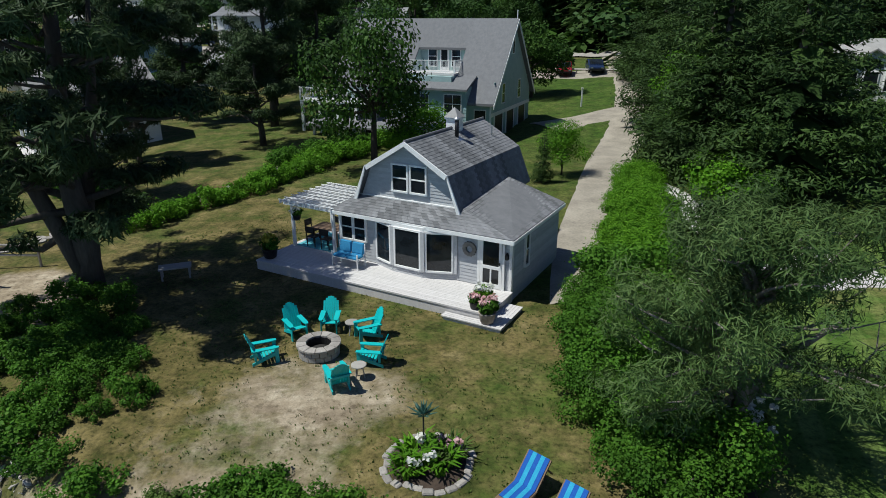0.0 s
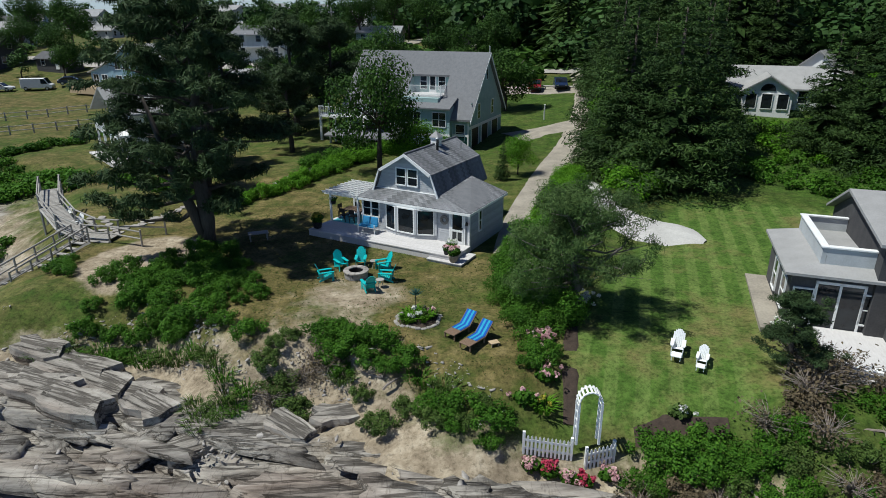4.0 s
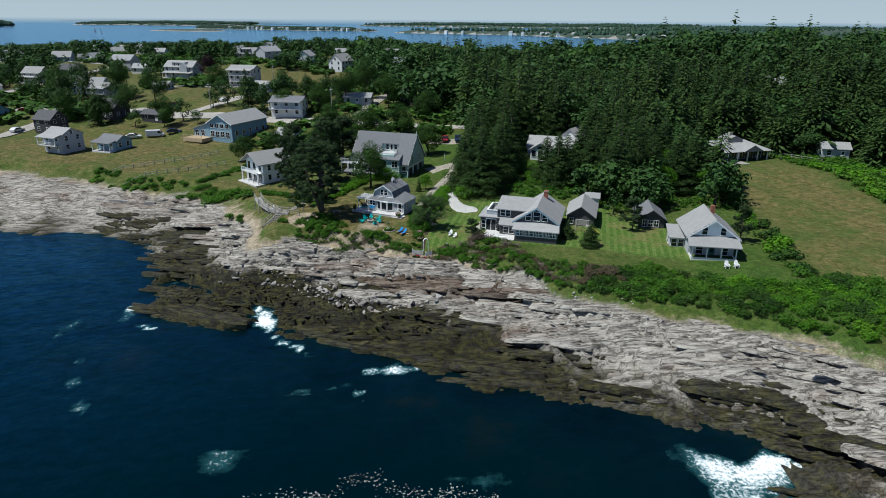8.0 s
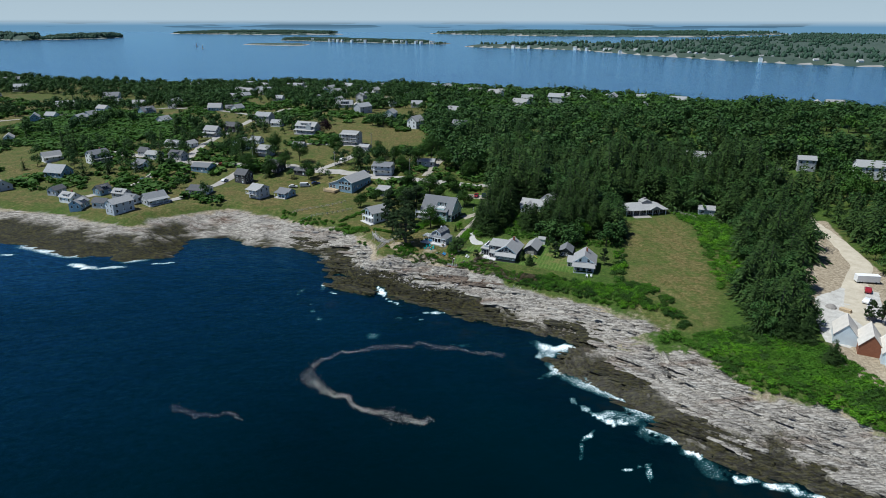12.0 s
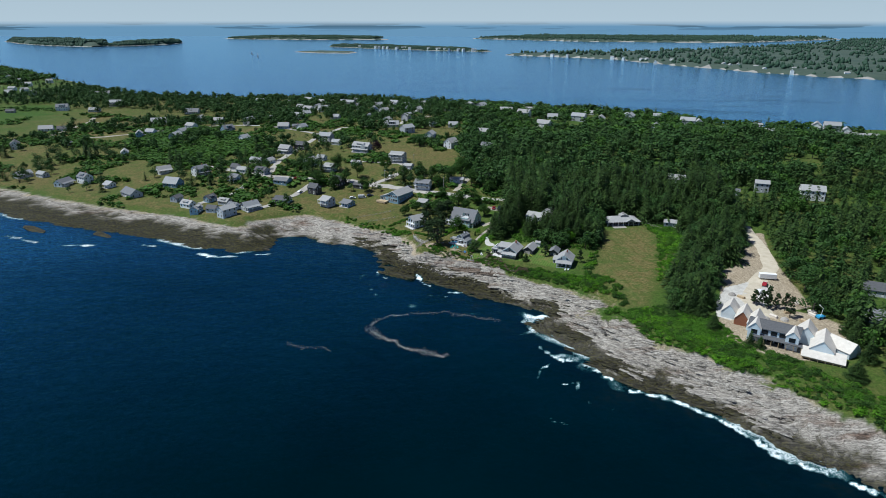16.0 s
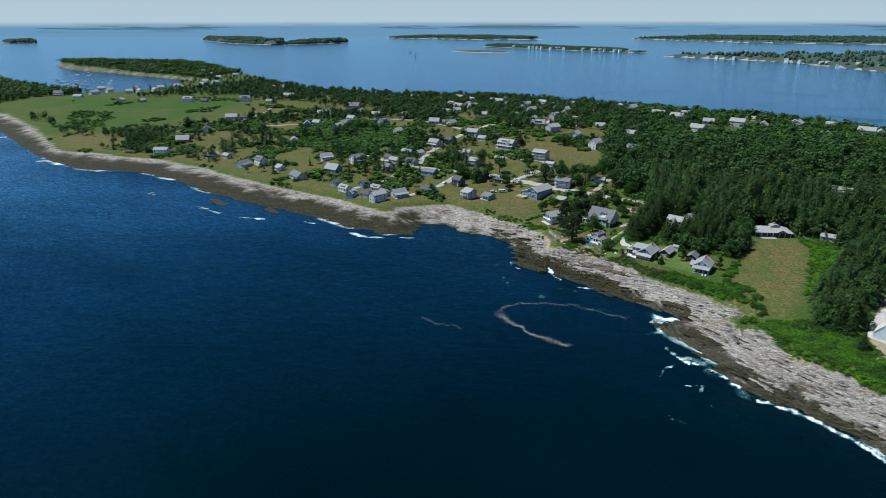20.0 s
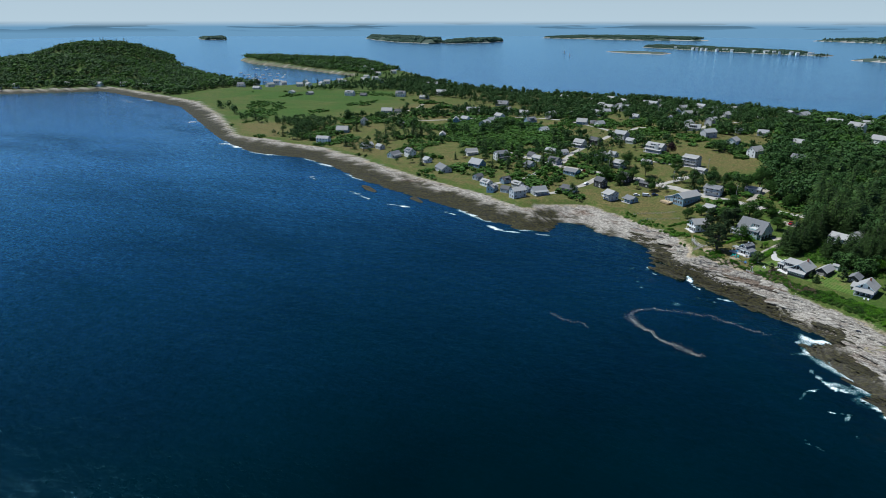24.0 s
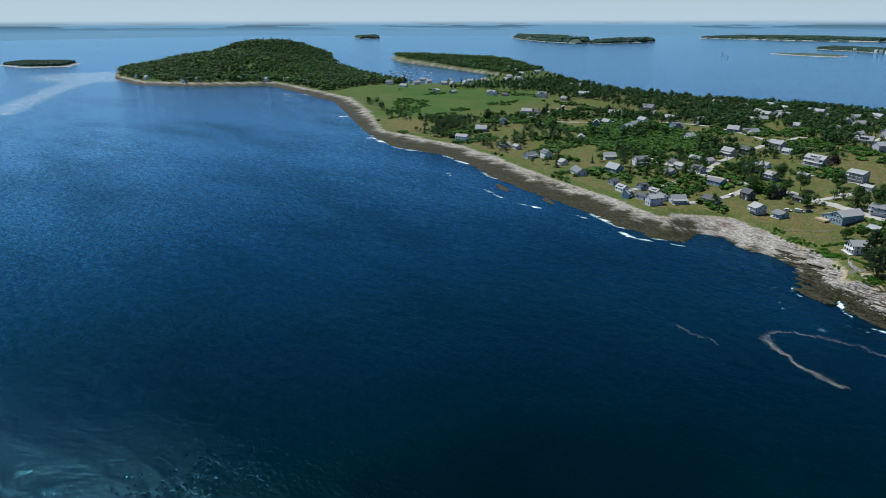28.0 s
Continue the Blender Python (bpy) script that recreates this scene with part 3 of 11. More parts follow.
def land_fields(x, y):
    """Height, metres from the edge of the plants (positive inland) and metres from the water."""
    x, y = np.asarray(x, float), np.asarray(y, float)
    d, sea = shore_distance(x, y)
    near = step(np.hypot(x - 20, y + 40), 260, 120)
    wob = layered(x / 7, y / 7, 3, 3) * 2.6 * near
    width = np.where(sea, np.interp(x, ROCK_X, ROCK_W), 5.0)
    d = d + wob * step(np.abs(d - width * 0.3), 60, 0)
    dv = d - width + layered(x / 5, y / 5, 11, 3) * 2.0 * near
    f = np.clip(d / width, -3, 1)
    z = np.where(f < 0, f * width * 0.38, np.interp(f, [0, 0.15, 0.4, 0.7, 1.0], [0, 0.7, 1.7, 3.4, 5.0]))
    bank = step(dv, -1, 7)
    east = 1 - 0.75 * step(x, 35, 85)
    inland = 2.5 + 0.5 * step(dv, 8, 30) + 5.4 * step(dv, 30, 105) * east + 3.6 * step(dv, 105, 230) - 6 * step(dv, 280, 480) + 2.4 * step(dv, 35, 85) * step(x, 22, 2) * step(x, -140, -70)
    west = step(x, -180, -330)
    inland = inland * (1 - west) + west * (1.5 + 5.0 * step(dv, 5, 160) - 3.0 * step(dv, 200, 350))
    head = np.maximum(1.05 * step(np.hypot((x + 1630) / 230, (y - 650) / 190), 1.25, 0.2), 0.62 * step(np.hypot((x + 1440) / 260, (y - 430) / 220), 1.2, 0.2))
    tip = step(np.hypot((x + 1250) / 420, (y - 1040) / 130), 1.2, 0.2)
    inland = inland + 13.0 * step(np.hypot((x - 215) / 190, (y - 190) / 150), 1.2, 0.25)
    inland = inland - 4.0 * step(y, 360, 520) * step(x, -460, -400) + 46 * head + 8 * tip
    z = np.where(dv > -1, 5.0 * step(f, -0.2, 1) + bank * inland, z)
    z = z + np.where((dv > 4) & (d > 0), layered(x / 14, y / 14, 21, 3) * 0.7, 0) * step(np.hypot(x + 2, y - 3), 10, 22)
    # the levelled lawn in front of the cottage
    flat = step(np.hypot((x + 3) / 1.35, y - 1.5), 12.5, 8) * step(dv, 0, 4)
    z = z * (1 - flat) + 7.6 * flat
    # the path dips through the garden arch
    z = z - 0.62 * step(np.hypot(x - 2.5, y + 13.6), 4.0, 1.2)
    return z, dv, d


def strata(x, y, z, dv, d):
    """Ledges of the tilted rock: long steps along the strike, broken across."""
    turn = np.radians(18 + 20 * step(x, 10, 70))
    across = x * np.sin(turn) + y * np.cos(turn) + layered(x / 22, y / 22, 31, 4) * 16
    along = x * np.cos(turn) - y * np.sin(turn)
    out = 0
    for wide, tall, seed in ((5.2, 1.45, 41), (2.1, 0.75, 51), (0.9, 0.24, 61)):
        c = across / wide + (value_noise(along / (wide * 2.6), across / wide * 0.6, seed) - 0.5) * 1.3
        saw = c - np.floor(c)
        size = value_noise(along / (wide * 3.0) + 7, np.floor(c) * 1.7, seed + 2)
        out = out + tall * (saw - 0.5) * (0.3 + 1.1 * size) * -1
    rocky = step(dv, 1.5, -1.5) * step(d, -3, 2.5)
    up = z + rocky * (out + layered(x / 3, y / 3, 71, 3) * 0.5 + layered(x / 11, y / 11, 75, 3) * 1.6 * step(d, -6, 5))
    # the weedy flats stand just clear of the low tide
    up = np.where((up < 0.6) & (d > 0), up + (0.6 - up) * 0.85 * step(d, 0.8, 4), up)
    # a sea channel cut into the weedy gully
    off = way_distance(x, y, CHANNEL) + layered(x / 3, y / 3, 77, 3) * 1.3
    cut = step(off, 1.9, 0.6)
    up = up * (1 - cut) - 0.8 * cut
    return up - 0.7 * step(ring_distance(x, y, GULLY), 0, 4) * step(up, 1.2, 3.0)


def ground(x, y):
    """The ground's height at one place inland."""
    z, _, _ = land_fields(np.array([x]), np.array([y]))
    return float(z[0])


# ---- meshes from arrays ----
def mesh_of(name, verts, faces, materials, which=None, smooth=False):
    """A mesh from an array of places and an array of triangles or quads."""
    verts, faces = np.asarray(verts, np.float32), np.asarray(faces, np.int32)
    me = bpy.data.meshes.new(name)
    side = faces.shape[1]
    me.vertices.add(len(verts))
    me.vertices.foreach_set("co", verts.ravel())
    me.loops.add(faces.size)
    me.loops.foreach_set("vertex_index", faces.ravel())
    me.polygons.add(len(faces))
    me.polygons.foreach_set("loop_start", np.arange(0, faces.size, side, dtype=np.int32))
    me.polygons.foreach_set("loop_total", np.full(len(faces), side, np.int32))
    for m in materials:
        me.materials.append(m)
    if which is not None:
        me.polygons.foreach_set("material_index", np.asarray(which, np.int32))
    if smooth:
        me.polygons.foreach_set("use_smooth", np.ones(len(faces), bool))
    me.update(calc_edges=True)
    return me


def lines(*stretches):
    """Grid lines: stretches of (from, to, spacing at the start, spacing at the end)."""
    out = []
    for a, b, s0, s1 in stretches:
        v = a
        while v < b:
            out.append(v)
            v += s0 + (s1 - s0) * (v - a) / (b - a)
    return np.array(out + [stretches[-1][1]], float)


GULLY = [(-44, -4), (-27.5, -11.6), (-21.5, -11.2), (-15.1, -15.8), (-10.6, -18.1), (-6.3, -22.1), (-1.8, -25.4), (4, -28), (-3.4, -28.5), (-9.5, -28.5), (-18, -31), (-29, -30), (-44, -20)]
RUST_BAND = [(-12, -13.6), (-4.8, -18.6), (2.4, -19.0), (6.1, -21.6), (10.5, -24.2), (14, -26), (18.5, -29.3), (16.8, -31), (12.4, -29.4), (9.0, -27.4), (4.4, -26.2), (0.6, -25), (-6, -21.6)]
CHANNEL = [(-40, -9), (-35, -13), (-29.5, -17.6), (-24.0, -20.6), (-22.4, -23.6), (-21.3, -27.5)]


def way_distance(x, y, way):
    best = np.full(np.shape(x), 1e9)
    for (ax, ay), (bx, by) in zip(way, way[1:]):
        f = np.clip(((x - ax) * (bx - ax) + (y - ay) * (by - ay)) / ((bx - ax) ** 2 + (by - ay) ** 2), 0, 1)
        best = np.minimum(best, np.hypot(x - ax - f * (bx - ax), y - ay - f * (by - ay)))
    return best


def in_polygon(x, y, ring):
    inside = np.zeros(np.shape(x), bool)
    for k in range(len(ring)):
        (ax, ay), (bx, by) = ring[k], ring[(k + 1) % len(ring)]
        inside ^= ((ay > y) != (by > y)) & (x < (bx - ax) * (y - ay) / (by - ay + 1e-12) + ax)
    return inside


def ring_distance(x, y, ring):
    """Metres inside a ring of places; negative outside."""
    best = np.full(np.shape(x), 1e9)
    for k in range(len(ring)):
        (ax, ay), (bx, by) = ring[k], ring[(k + 1) % len(ring)]
        dx, dy = bx - ax, by - ay
        f = np.clip(((x - ax) * dx + (y - ay) * dy) / (dx * dx + dy * dy + 1e-9), 0, 1)
        best = np.minimum(best, np.hypot(x - ax - f * dx, y - ay - f * dy))
    return np.where(in_polygon(x, y, ring), best, -best)


FIELD = [(74, 30), (98, 40), (101, 21), (94, -7), (87, -34), (83, -50), (79, -62), (70, -69), (64, -63), (55.5, -52), (56, -40), (64.5, -7), (72.5, 21)]
NEIGHBOUR_LAWN = [(3, -7), (2.5, -12), (5, -12.8), (14, -12.5), (30, -19), (44, -24), (50, -14), (38, 2), (16, 12), (10, 3), (5.5, -3)]
COTTAGE_LAWN = [(-14, -4), (-8, -10.5), (2.5, -11), (3.2, -6), (2.2, 2), (-1, 5), (-6, 9), (-9, 14), (-15, 9)]
MEADOW = [(-800, 380), (-600, 500), (-470, 400), (-450, 262), (-498, 190), (-600, 205), (-700, 300)]


YARD = [(106, -62), (112, -44), (116, -28), (127, -16), (137, -4), (147, 28), (160, 31), (152, 2), (148, -24), (144, -62), (130, -68)]
HAY = [(-458, 309), (-465, 427), (-407, 415), (-365, 294), (-399, 262)]
PASTURE = [(-559, 167), (-515, 187), (-451, 124), (-521, 137)]


def build_land():
    xs = lines((-2000, -320, 22, 8), (-320, -62, 6, 1.6), (-62, 100, 0.62, 0.62), (100, 190, 0.9, 2.5), (190, 1300, 4, 40))
    ys = lines((-470, -165, 12, 2), (-165, -108, 1.5, 0.8), (-108, 16, 0.62, 0.62), (16, 120, 0.8, 2.0), (120, 420, 2.5, 5), (420, 1220, 6, 16))
    gx, gy = np.meshgrid(xs, ys, indexing="ij")
    z, dv, d = land_fields(gx, gy)
    z = strata(gx, gy, z, dv, d)
    nx, ny = gx.shape
    index = np.arange(nx * ny).reshape(nx, ny)
    quads = np.stack([index[:-1, :-1], index[1:, :-1], index[1:, 1:], index[:-1, 1:]], -1).reshape(-1, 4)
    quads = quads[(z.ravel()[quads].max(1) > -2.5)]
    used = np.unique(quads)
    renumber = np.full(nx * ny, -1)
    renumber[used] = np.arange(len(used))
    verts = np.stack([gx, gy, z], -1).reshape(-1, 3)[used]
    me = mesh_of("ground", verts, renumber[quads], [LAND])
    x, y, dv, d, z = gx.ravel()[used], gy.ravel()[used], dv.ravel()[used], d.ravel()[used], z.ravel()[used]
    rag = layered(x / 4, y / 4, 81, 4) * 2.4
    rock = step(dv + rag - 2.6 * step(x, 12, 17) * step(x, 34, 26), 0.6, -0.6)
    gully = step(ring_distance(x, y, GULLY) + layered(x / 4, y / 4, 86, 4) * 3.0, -1.0, 1.6)
    rust = step(ring_distance(x, y, RUST_BAND) + layered(x / 5, y / 2.5, 87, 4) * 2.4, -0.8, 1.2) * rock
    wet = step(z + layered(x / 7, y / 7, 85, 4) * 1.6 + 1.5 * step(x, 2, 20) * step(y, -68, -58) - 0.2 * step(x, 28, 42) * step(y, -58, -70) * step(x, 60, 48) + 1.3 * step(x, 44, 62) - 1.0 * step(x, -105, -125) + 2.0 * step(x, -36, -50) * step(x, -124, -108), 3.5, 2.1) * rock * (0.97 - 0.1 * step(x, 5, 30))
    wet = np.maximum(wet, 0.96 * gully * rock)
    town = step(x, 10, -30) * step(dv, 0, 10) * step(x, -620, -420)
    dry = 0.25 + 0.44 * town + 0.7 * step(ring_distance(x, y, HAY), -4, 4) + 0.45 * step(ring_distance(x, y, PASTURE), -4, 4) + 0.5 * step(ring_distance(x, y, FIELD), -3, 4) + 0.6 * step(ring_distance(x, y, COTTAGE_LAWN), -1.5, 1.5)
    dry = dry - 0.2 * step(ring_distance(x, y, MEADOW), -20, 20) + layered(x / 30, y / 30, 91, 3) * 0.5
    lawn = step(ring_distance(x, y, NEIGHBOUR_LAWN), -0.6, 0.6)
    dry = dry * (1 - 0.75 * lawn)
    stripe = 0.16 * step(ring_distance(x, y, FIELD), 0, 4) * step(np.sin((x * 0.96 + y * 0.25) / 2.6 * np.pi), -0.4, 0.4)
    soil = step(dv, 5.5, 0.5) * step(x, -46, -30) * step(x, 26, 8) * 0.66 + step(np.hypot(x + 7.5, y + 5.5), 8, 1) * 0.33 + 0.25 * step(np.hypot(x + 6, y + 2.5), 3.5, 1.5)
    soil = np.maximum(soil, 0.8 * step(np.hypot((x + 19) / 3.6, (y - 2.2) / 4.6), 1.15, 0.7))
    soil = np.maximum(soil, step(dv, 3, 0) * 0.55 * step(x, 14, 4))
    soil = np.maximum(soil, step(dv, 5.2, 0.5) * step(x, 12, 20) * (0.12 + 0.45 * value_noise(x / 6, y / 6, 23)))
    site = step(np.hypot((x - 124) / 24, (y + 84) / 20), 1.15, 0.85)
    soil = np.maximum(np.maximum(soil, site), 0.95 * step(ring_distance(x, y, YARD), -1, 3))
    for label, values in (("rock", rock), ("wet", wet), ("rust", rust), ("dry", np.clip(dry, 0, 1)), ("stripe", np.clip(stripe, 0, 1)), ("soil", np.clip(soil, 0, 1)), ("lawn", lawn)):
        me.attributes.new(label, "FLOAT", "POINT").data.foreach_set("value", np.asarray(values, np.float32))
    return tagged(new("ground", me), "rocky shore rising to dry lawns and meadows", "ground", kind="structure")


def build_sea():
    xs = lines((-4900, -1750, 300, 50), (-1750, -700, 34, 30), (-700, -140, 12, 3), (-140, -56, 2.0, 1.4), (-56, 118, 1.0, 1.0), (118, 220, 1.6, 4), (220, 700, 5, 40), (700, 4900, 60, 300))
    ys = lines((-4900, -500, 300, 30), (-500, -225, 20, 6), (-225, -165, 4, 1.6), (-165, 14, 1.0, 1.0), (14, 110, 1.8, 2.6), (110, 360, 6, 12), (360, 700, 18, 30), (700, 4900, 40, 300))
    gx, gy = np.meshgrid(xs, ys, indexing="ij")
    d, sea = shore_distance(gx, gy)
    _, _, wobbled = land_fields(gx, gy)
    d = np.where(np.abs(d) < 60, wobbled, d)
    nx, ny = gx.shape
    index = np.arange(nx * ny).reshape(nx, ny)
    quads = np.stack([index[:-1, :-1], index[1:, :-1], index[1:, 1:], index[:-1, 1:]], -1).reshape(-1, 4)
    deep_inland = d.ravel()[quads].min(1) > 45
    quads = quads[~deep_inland]
    me = mesh_of("sea", np.stack([gx, gy, 0 * gx], -1).reshape(-1, 3), quads, [WATER], smooth=True)
    me.attributes.new("offshore", "FLOAT", "POINT").data.foreach_set("value", np.clip(-d / 40, 0, 1).astype(np.float32).ravel())
    rough = step(value_noise(gx / 17, gy / 17, 5), 0.42, 0.75) * step(gx, -700, -300) + step(gx, -300, -700) * 0.6
    surf = step(-d, 6, 0.4) * (0.26 + 0.46 * rough) * np.where(sea, 1, 0)
    surf = surf * (1 - 0.7 * step(gx, -44, -56) * step(gx, -124, -108))

    def froth(way, wide, power, lace=0.6):
        """Foam along a line of places, broken up by lace."""
        best = np.full(gx.shape, 1e9)
        for (ax, ay), (bx, by) in zip(way, way[1:]):
            f = np.clip(((gx - ax) * (bx - ax) + (gy - ay) * (by - ay)) / ((bx - ax) ** 2 + (by - ay) ** 2), 0, 1)
            best = np.minimum(best, np.hypot(gx - ax - f * (bx - ax), gy - ay - f * (by - ay)))
        mesh = value_noise(gx / (wide * 0.9), gy / (wide * 0.9), 15)
        return power * step(best + layered(gx / wide, gy / wide, 16, 3) * wide * 0.8, wide, wide * 0.15) * (1 - lace + lace * 1.75 * mesh)

    for way, wide, power in (([(32, -88.5), (35.5, -93.5), (39.5, -97.3), (45.5, -98.6), (52, -103.6), (55.7, -109)], 1.9, 0.9), ([(40, -94), (47, -96), (52, -101)], 4.5, 0.52), ([(61, -116.5), (68, -118.2), (75, -121.5), (86, -131), (92, -138.5), (97, -147.3)], 1.9, 0.86),
                             ([(27, -60), (30, -66), (30.5, -76), (27, -77)], 3.6, 0.80), ([(36, -62), (31, -64), (28, -67)], 4.0, 0.85), ([(46, -103), (52, -110), (60, -117)], 4.0, 0.42),
                             ([(35.6, -100.4), (31.2, -105), (30.8, -110.5)], 1.3, 0.62), ([(38.7, -114.3), (44.4, -112.3), (42.9, -117.3)], 1.2, 0.6), ([(46, -124), (54, -128)], 1.2, 0.5), ([(33, -135), (38, -137)], 1.5, 0.5),
                             ([(-36, -3.5), (-33, -5.5)], 1.7, 0.9), ([(-40, -9), (-37, -10)], 1.1, 0.75), ([(-43.5, -18), (-43.5, -23), (-38, -26)], 1.6, 0.76), ([(-49, -19), (-51, -25), (-46, -32), (-42, -42), (-39, -46)], 2.6, 0.44),
                             ([(-17, -45), (-8, -43.5), (-7, -47)], 1.4, 0.5), ([(-6, -40.5), (0, -40)], 1.6, 0.74), ([(-20, -30), (-14, -36)], 1.1, 0.7), ([(-30, -56), (-18, -57)], 4.0, 0.33), ([(-2, -60), (6, -62)], 3.5, 0.40),
                             ([(97, -147.3), (105.2, -152.5), (110.3, -155.4), (116, -160)], 1.8, 0.8), ([(116, -160), (150, -184), (210, -219)], 2.6, 0.75)):
        surf = np.maximum(surf, froth(way, wide, power) * (d < 4))
    for way, wide, power in (([(-182, 10), (-174, 8)], 2.4, 0.75), ([(-146, -1), (-132, -5), (-122, -3)], 3.0, 0.8), ([(-114, 0), (-106, 2)], 2.0, 0.66), ([(-226, 5), (-210, 7)], 3.2, 0.74), ([(-268, 17), (-244, 8)], 3.4, 0.72),
                             ([(-326, 38), (-316, 30)], 4.0, 0.8), ([(-362, 78), (-340, 75)], 4.5, 0.76), ([(-512, 101), (-472, 90), (-446, 88), (-420, 82)], 10, 0.84), ([(-665, 186), (-652, 172)], 8, 0.8),
                             ([(-940, 262), (-890, 248)], 12, 0.82), ([(-915, 284), (-890, 275)], 9, 0.75), ([(-1230, 205), (-1215, 290), (-1130, 345), (-1050, 325)], 9, 0.62)):
        surf = np.maximum(surf, froth(way, wide, power, 0.3) * (d < 4))
    head = step(np.hypot((gx + 1560) / 1.6, gy - 130), 260, 60) * 0.62
    surf = np.clip(np.maximum(surf, head), 0, 1)
    for (ax, ay), (bx, by), wide in (((-1660, 215), (-1295, 0), 85), ((-1295, 0), (-1000, -150), 70), ((-3300, 660), (-3080, 850), 90)):
        f = np.clip(((gx - ax) * (bx - ax) + (gy - ay) * (by - ay)) / ((bx - ax) ** 2 + (by - ay) ** 2), 0, 1)
        surf = np.maximum(surf, 0.62 * step(np.hypot(gx - ax - f * (bx - ax), gy - ay - f * (by - ay)), wide, wide * 0.2))
    surf = np.maximum(surf, froth([(-23.8, -20.9), (-22.4, -23.6), (-21.4, -27.5)], 1.6, 0.95, 0.2))
    me.attributes.new("surf", "FLOAT", "POINT").data.foreach_set("value", surf.astype(np.float32).ravel())
    return tagged(new("sea", me), "dark blue sea with white surf along the rocks", "water", kind="structure")


build_land()
build_sea()


def road(name, label, way, width, material, lift=0.05, rag=0.12):
    """A strip laid over the ground along a line of places."""
    way = np.array(way, float)
    leg = np.r_[0, np.cumsum(np.hypot(*np.diff(way, axis=0).T))]
    n = max(4, int(leg[-1] / 1.5))
    at = np.linspace(0, leg[-1], n)
    x, y = np.interp(at, leg, way[:, 0]), np.interp(at, leg, way[:, 1])
    for _ in range(6):
        x[1:-1], y[1:-1] = (x[:-2] + 2 * x[1:-1] + x[2:]) / 4, (y[:-2] + 2 * y[1:-1] + y[2:]) / 4
    tx, ty = np.gradient(x), np.gradient(y)
    size = np.hypot(tx, ty)
    nx, ny = -ty / size, tx / size
    wide = np.interp(at, leg, np.broadcast_to(np.array(width, float), leg.shape)) / 2
    rows = 7
    verts = []
    for k in range(rows):
        f = 2 * k / (rows - 1) - 1
        edge = wide * f * (1 + (abs(f) == 1) * (value_noise(at / 4.5, at * 0 + k, 9) - 0.5) * 2.2 * rag)
        px, py = x + nx * edge, y + ny * edge
        z, _, _ = land_fields(px, py)
        verts.append(np.stack([px, py, z + lift - 0.12 * (abs(f) == 1)], -1))
    verts = np.stack(verts, 1).reshape(-1, 3)
    i = np.arange(n * rows).reshape(n, rows)
    quads = np.stack([i[:-1, :-1], i[:-1, 1:], i[1:, 1:], i[1:, :-1]], -1).reshape(-1, 4)
    if (verts[quads[0][1]] - verts[quads[0][0]])[0] * 0 == 0:
        quads = quads[:, ::-1]
    return tagged(new(name, mesh_of(name, verts, quads, [material], smooth=True)), label, "road", kind="structure")


road("driveway", "pale gravel driveway beside the cottage", [(1.9, 2.2), (2.9, 7.7), (7, 18.8), (10.5, 28), (14.5, 37), (19, 53), (23, 74)], [2.0, 2.2, 2.9, 3.4, 3.6, 3.6, 4.5], GRAVEL, 0.07)
road("turning_place", "pale gravel turning loop off the driveway", [(9, 21), (10, 15.5), (9.9, 11), (10.2, 7.5), (11.2, 5.0), (12.6, 3.6), (13.8, 3.2)], [2.5, 2.6, 2.4, 3.2, 4.4, 3.6, 0.6], WHITE_GRAVEL, 0.09)
road("parking_place", "gravel parking place beside the large house", [(6.5, 35.5), (14.5, 39)], [5, 4.5], GRAVEL, 0.09)
road("parking_strip", "pale gravel strip where cars are parked", [(9, 62.8), (14, 61), (20.5, 58.4)], 5.2, GRAVEL, 0.12)
road("street", "worn grey street past the houses", [(60, 92), (23, 76), (8, 77), (-12, 84), (-27, 90), (-40, 95), (-54, 101), (-72, 110), (-101, 121), (-130, 125), (-151, 126), (-210, 150)], 5.5, TARMAC, 0.3)
road("side_street", "worn grey side street between houses", [(-12, 90), (-9, 101), (-4, 122), (0, 140), (3, 190)], 4, GRAVEL, 0.31)
road("side_street", "worn grey side street on the rise", [(-72, 110), (-60, 118), (-54, 132), (-47, 144), (-60, 160), (-95, 165)], 4.5, TARMAC, 0.31)
road("side_street", "worn grey side street into the village", [(-151, 126), (-158, 177), (-155, 220), (-149, 273), (-141, 315), (-85, 330), (-80, 376), (-60, 390)], 5, TARMAC, 0.1)
road("side_street", "worn grey lane towards the shore", [(-138, 54), (-128, 68), (-120, 90), (-113, 118)], 4.5, TARMAC, 0.31)
road("side_street", "worn grey lane between shore cottages", [(-151, 126), (-159, 109), (-163, 85), (-175, 66)], 4, TARMAC, 0.31)
road("farm_track", "pale track across the meadow", [(-320, 310), (-384, 262), (-423, 270), (-429, 306), (-441, 366), (-470, 420)], 5, GRAVEL, 0.32)
road("village_street", "grey street through the meadow houses", [(-441, 366), (-330, 308), (-287, 347), (-230, 330), (-149, 273)], 5, TARMAC, 0.32)
road("site_road", "pale sandy road to the building site", [(153, 40), (150, 10), (144, -20), (134, -32), (120, -55), (122, -72)], [5, 5.5, 6.5, 7, 8, 10], SANDY, 0.12)
road("site_yard", "pale rubble yard before the unfinished house", [(132, -38), (121, -52), (110, -66), (104, -74)], [10, 20, 14, 6], PALE_RUBBLE, 0.09)


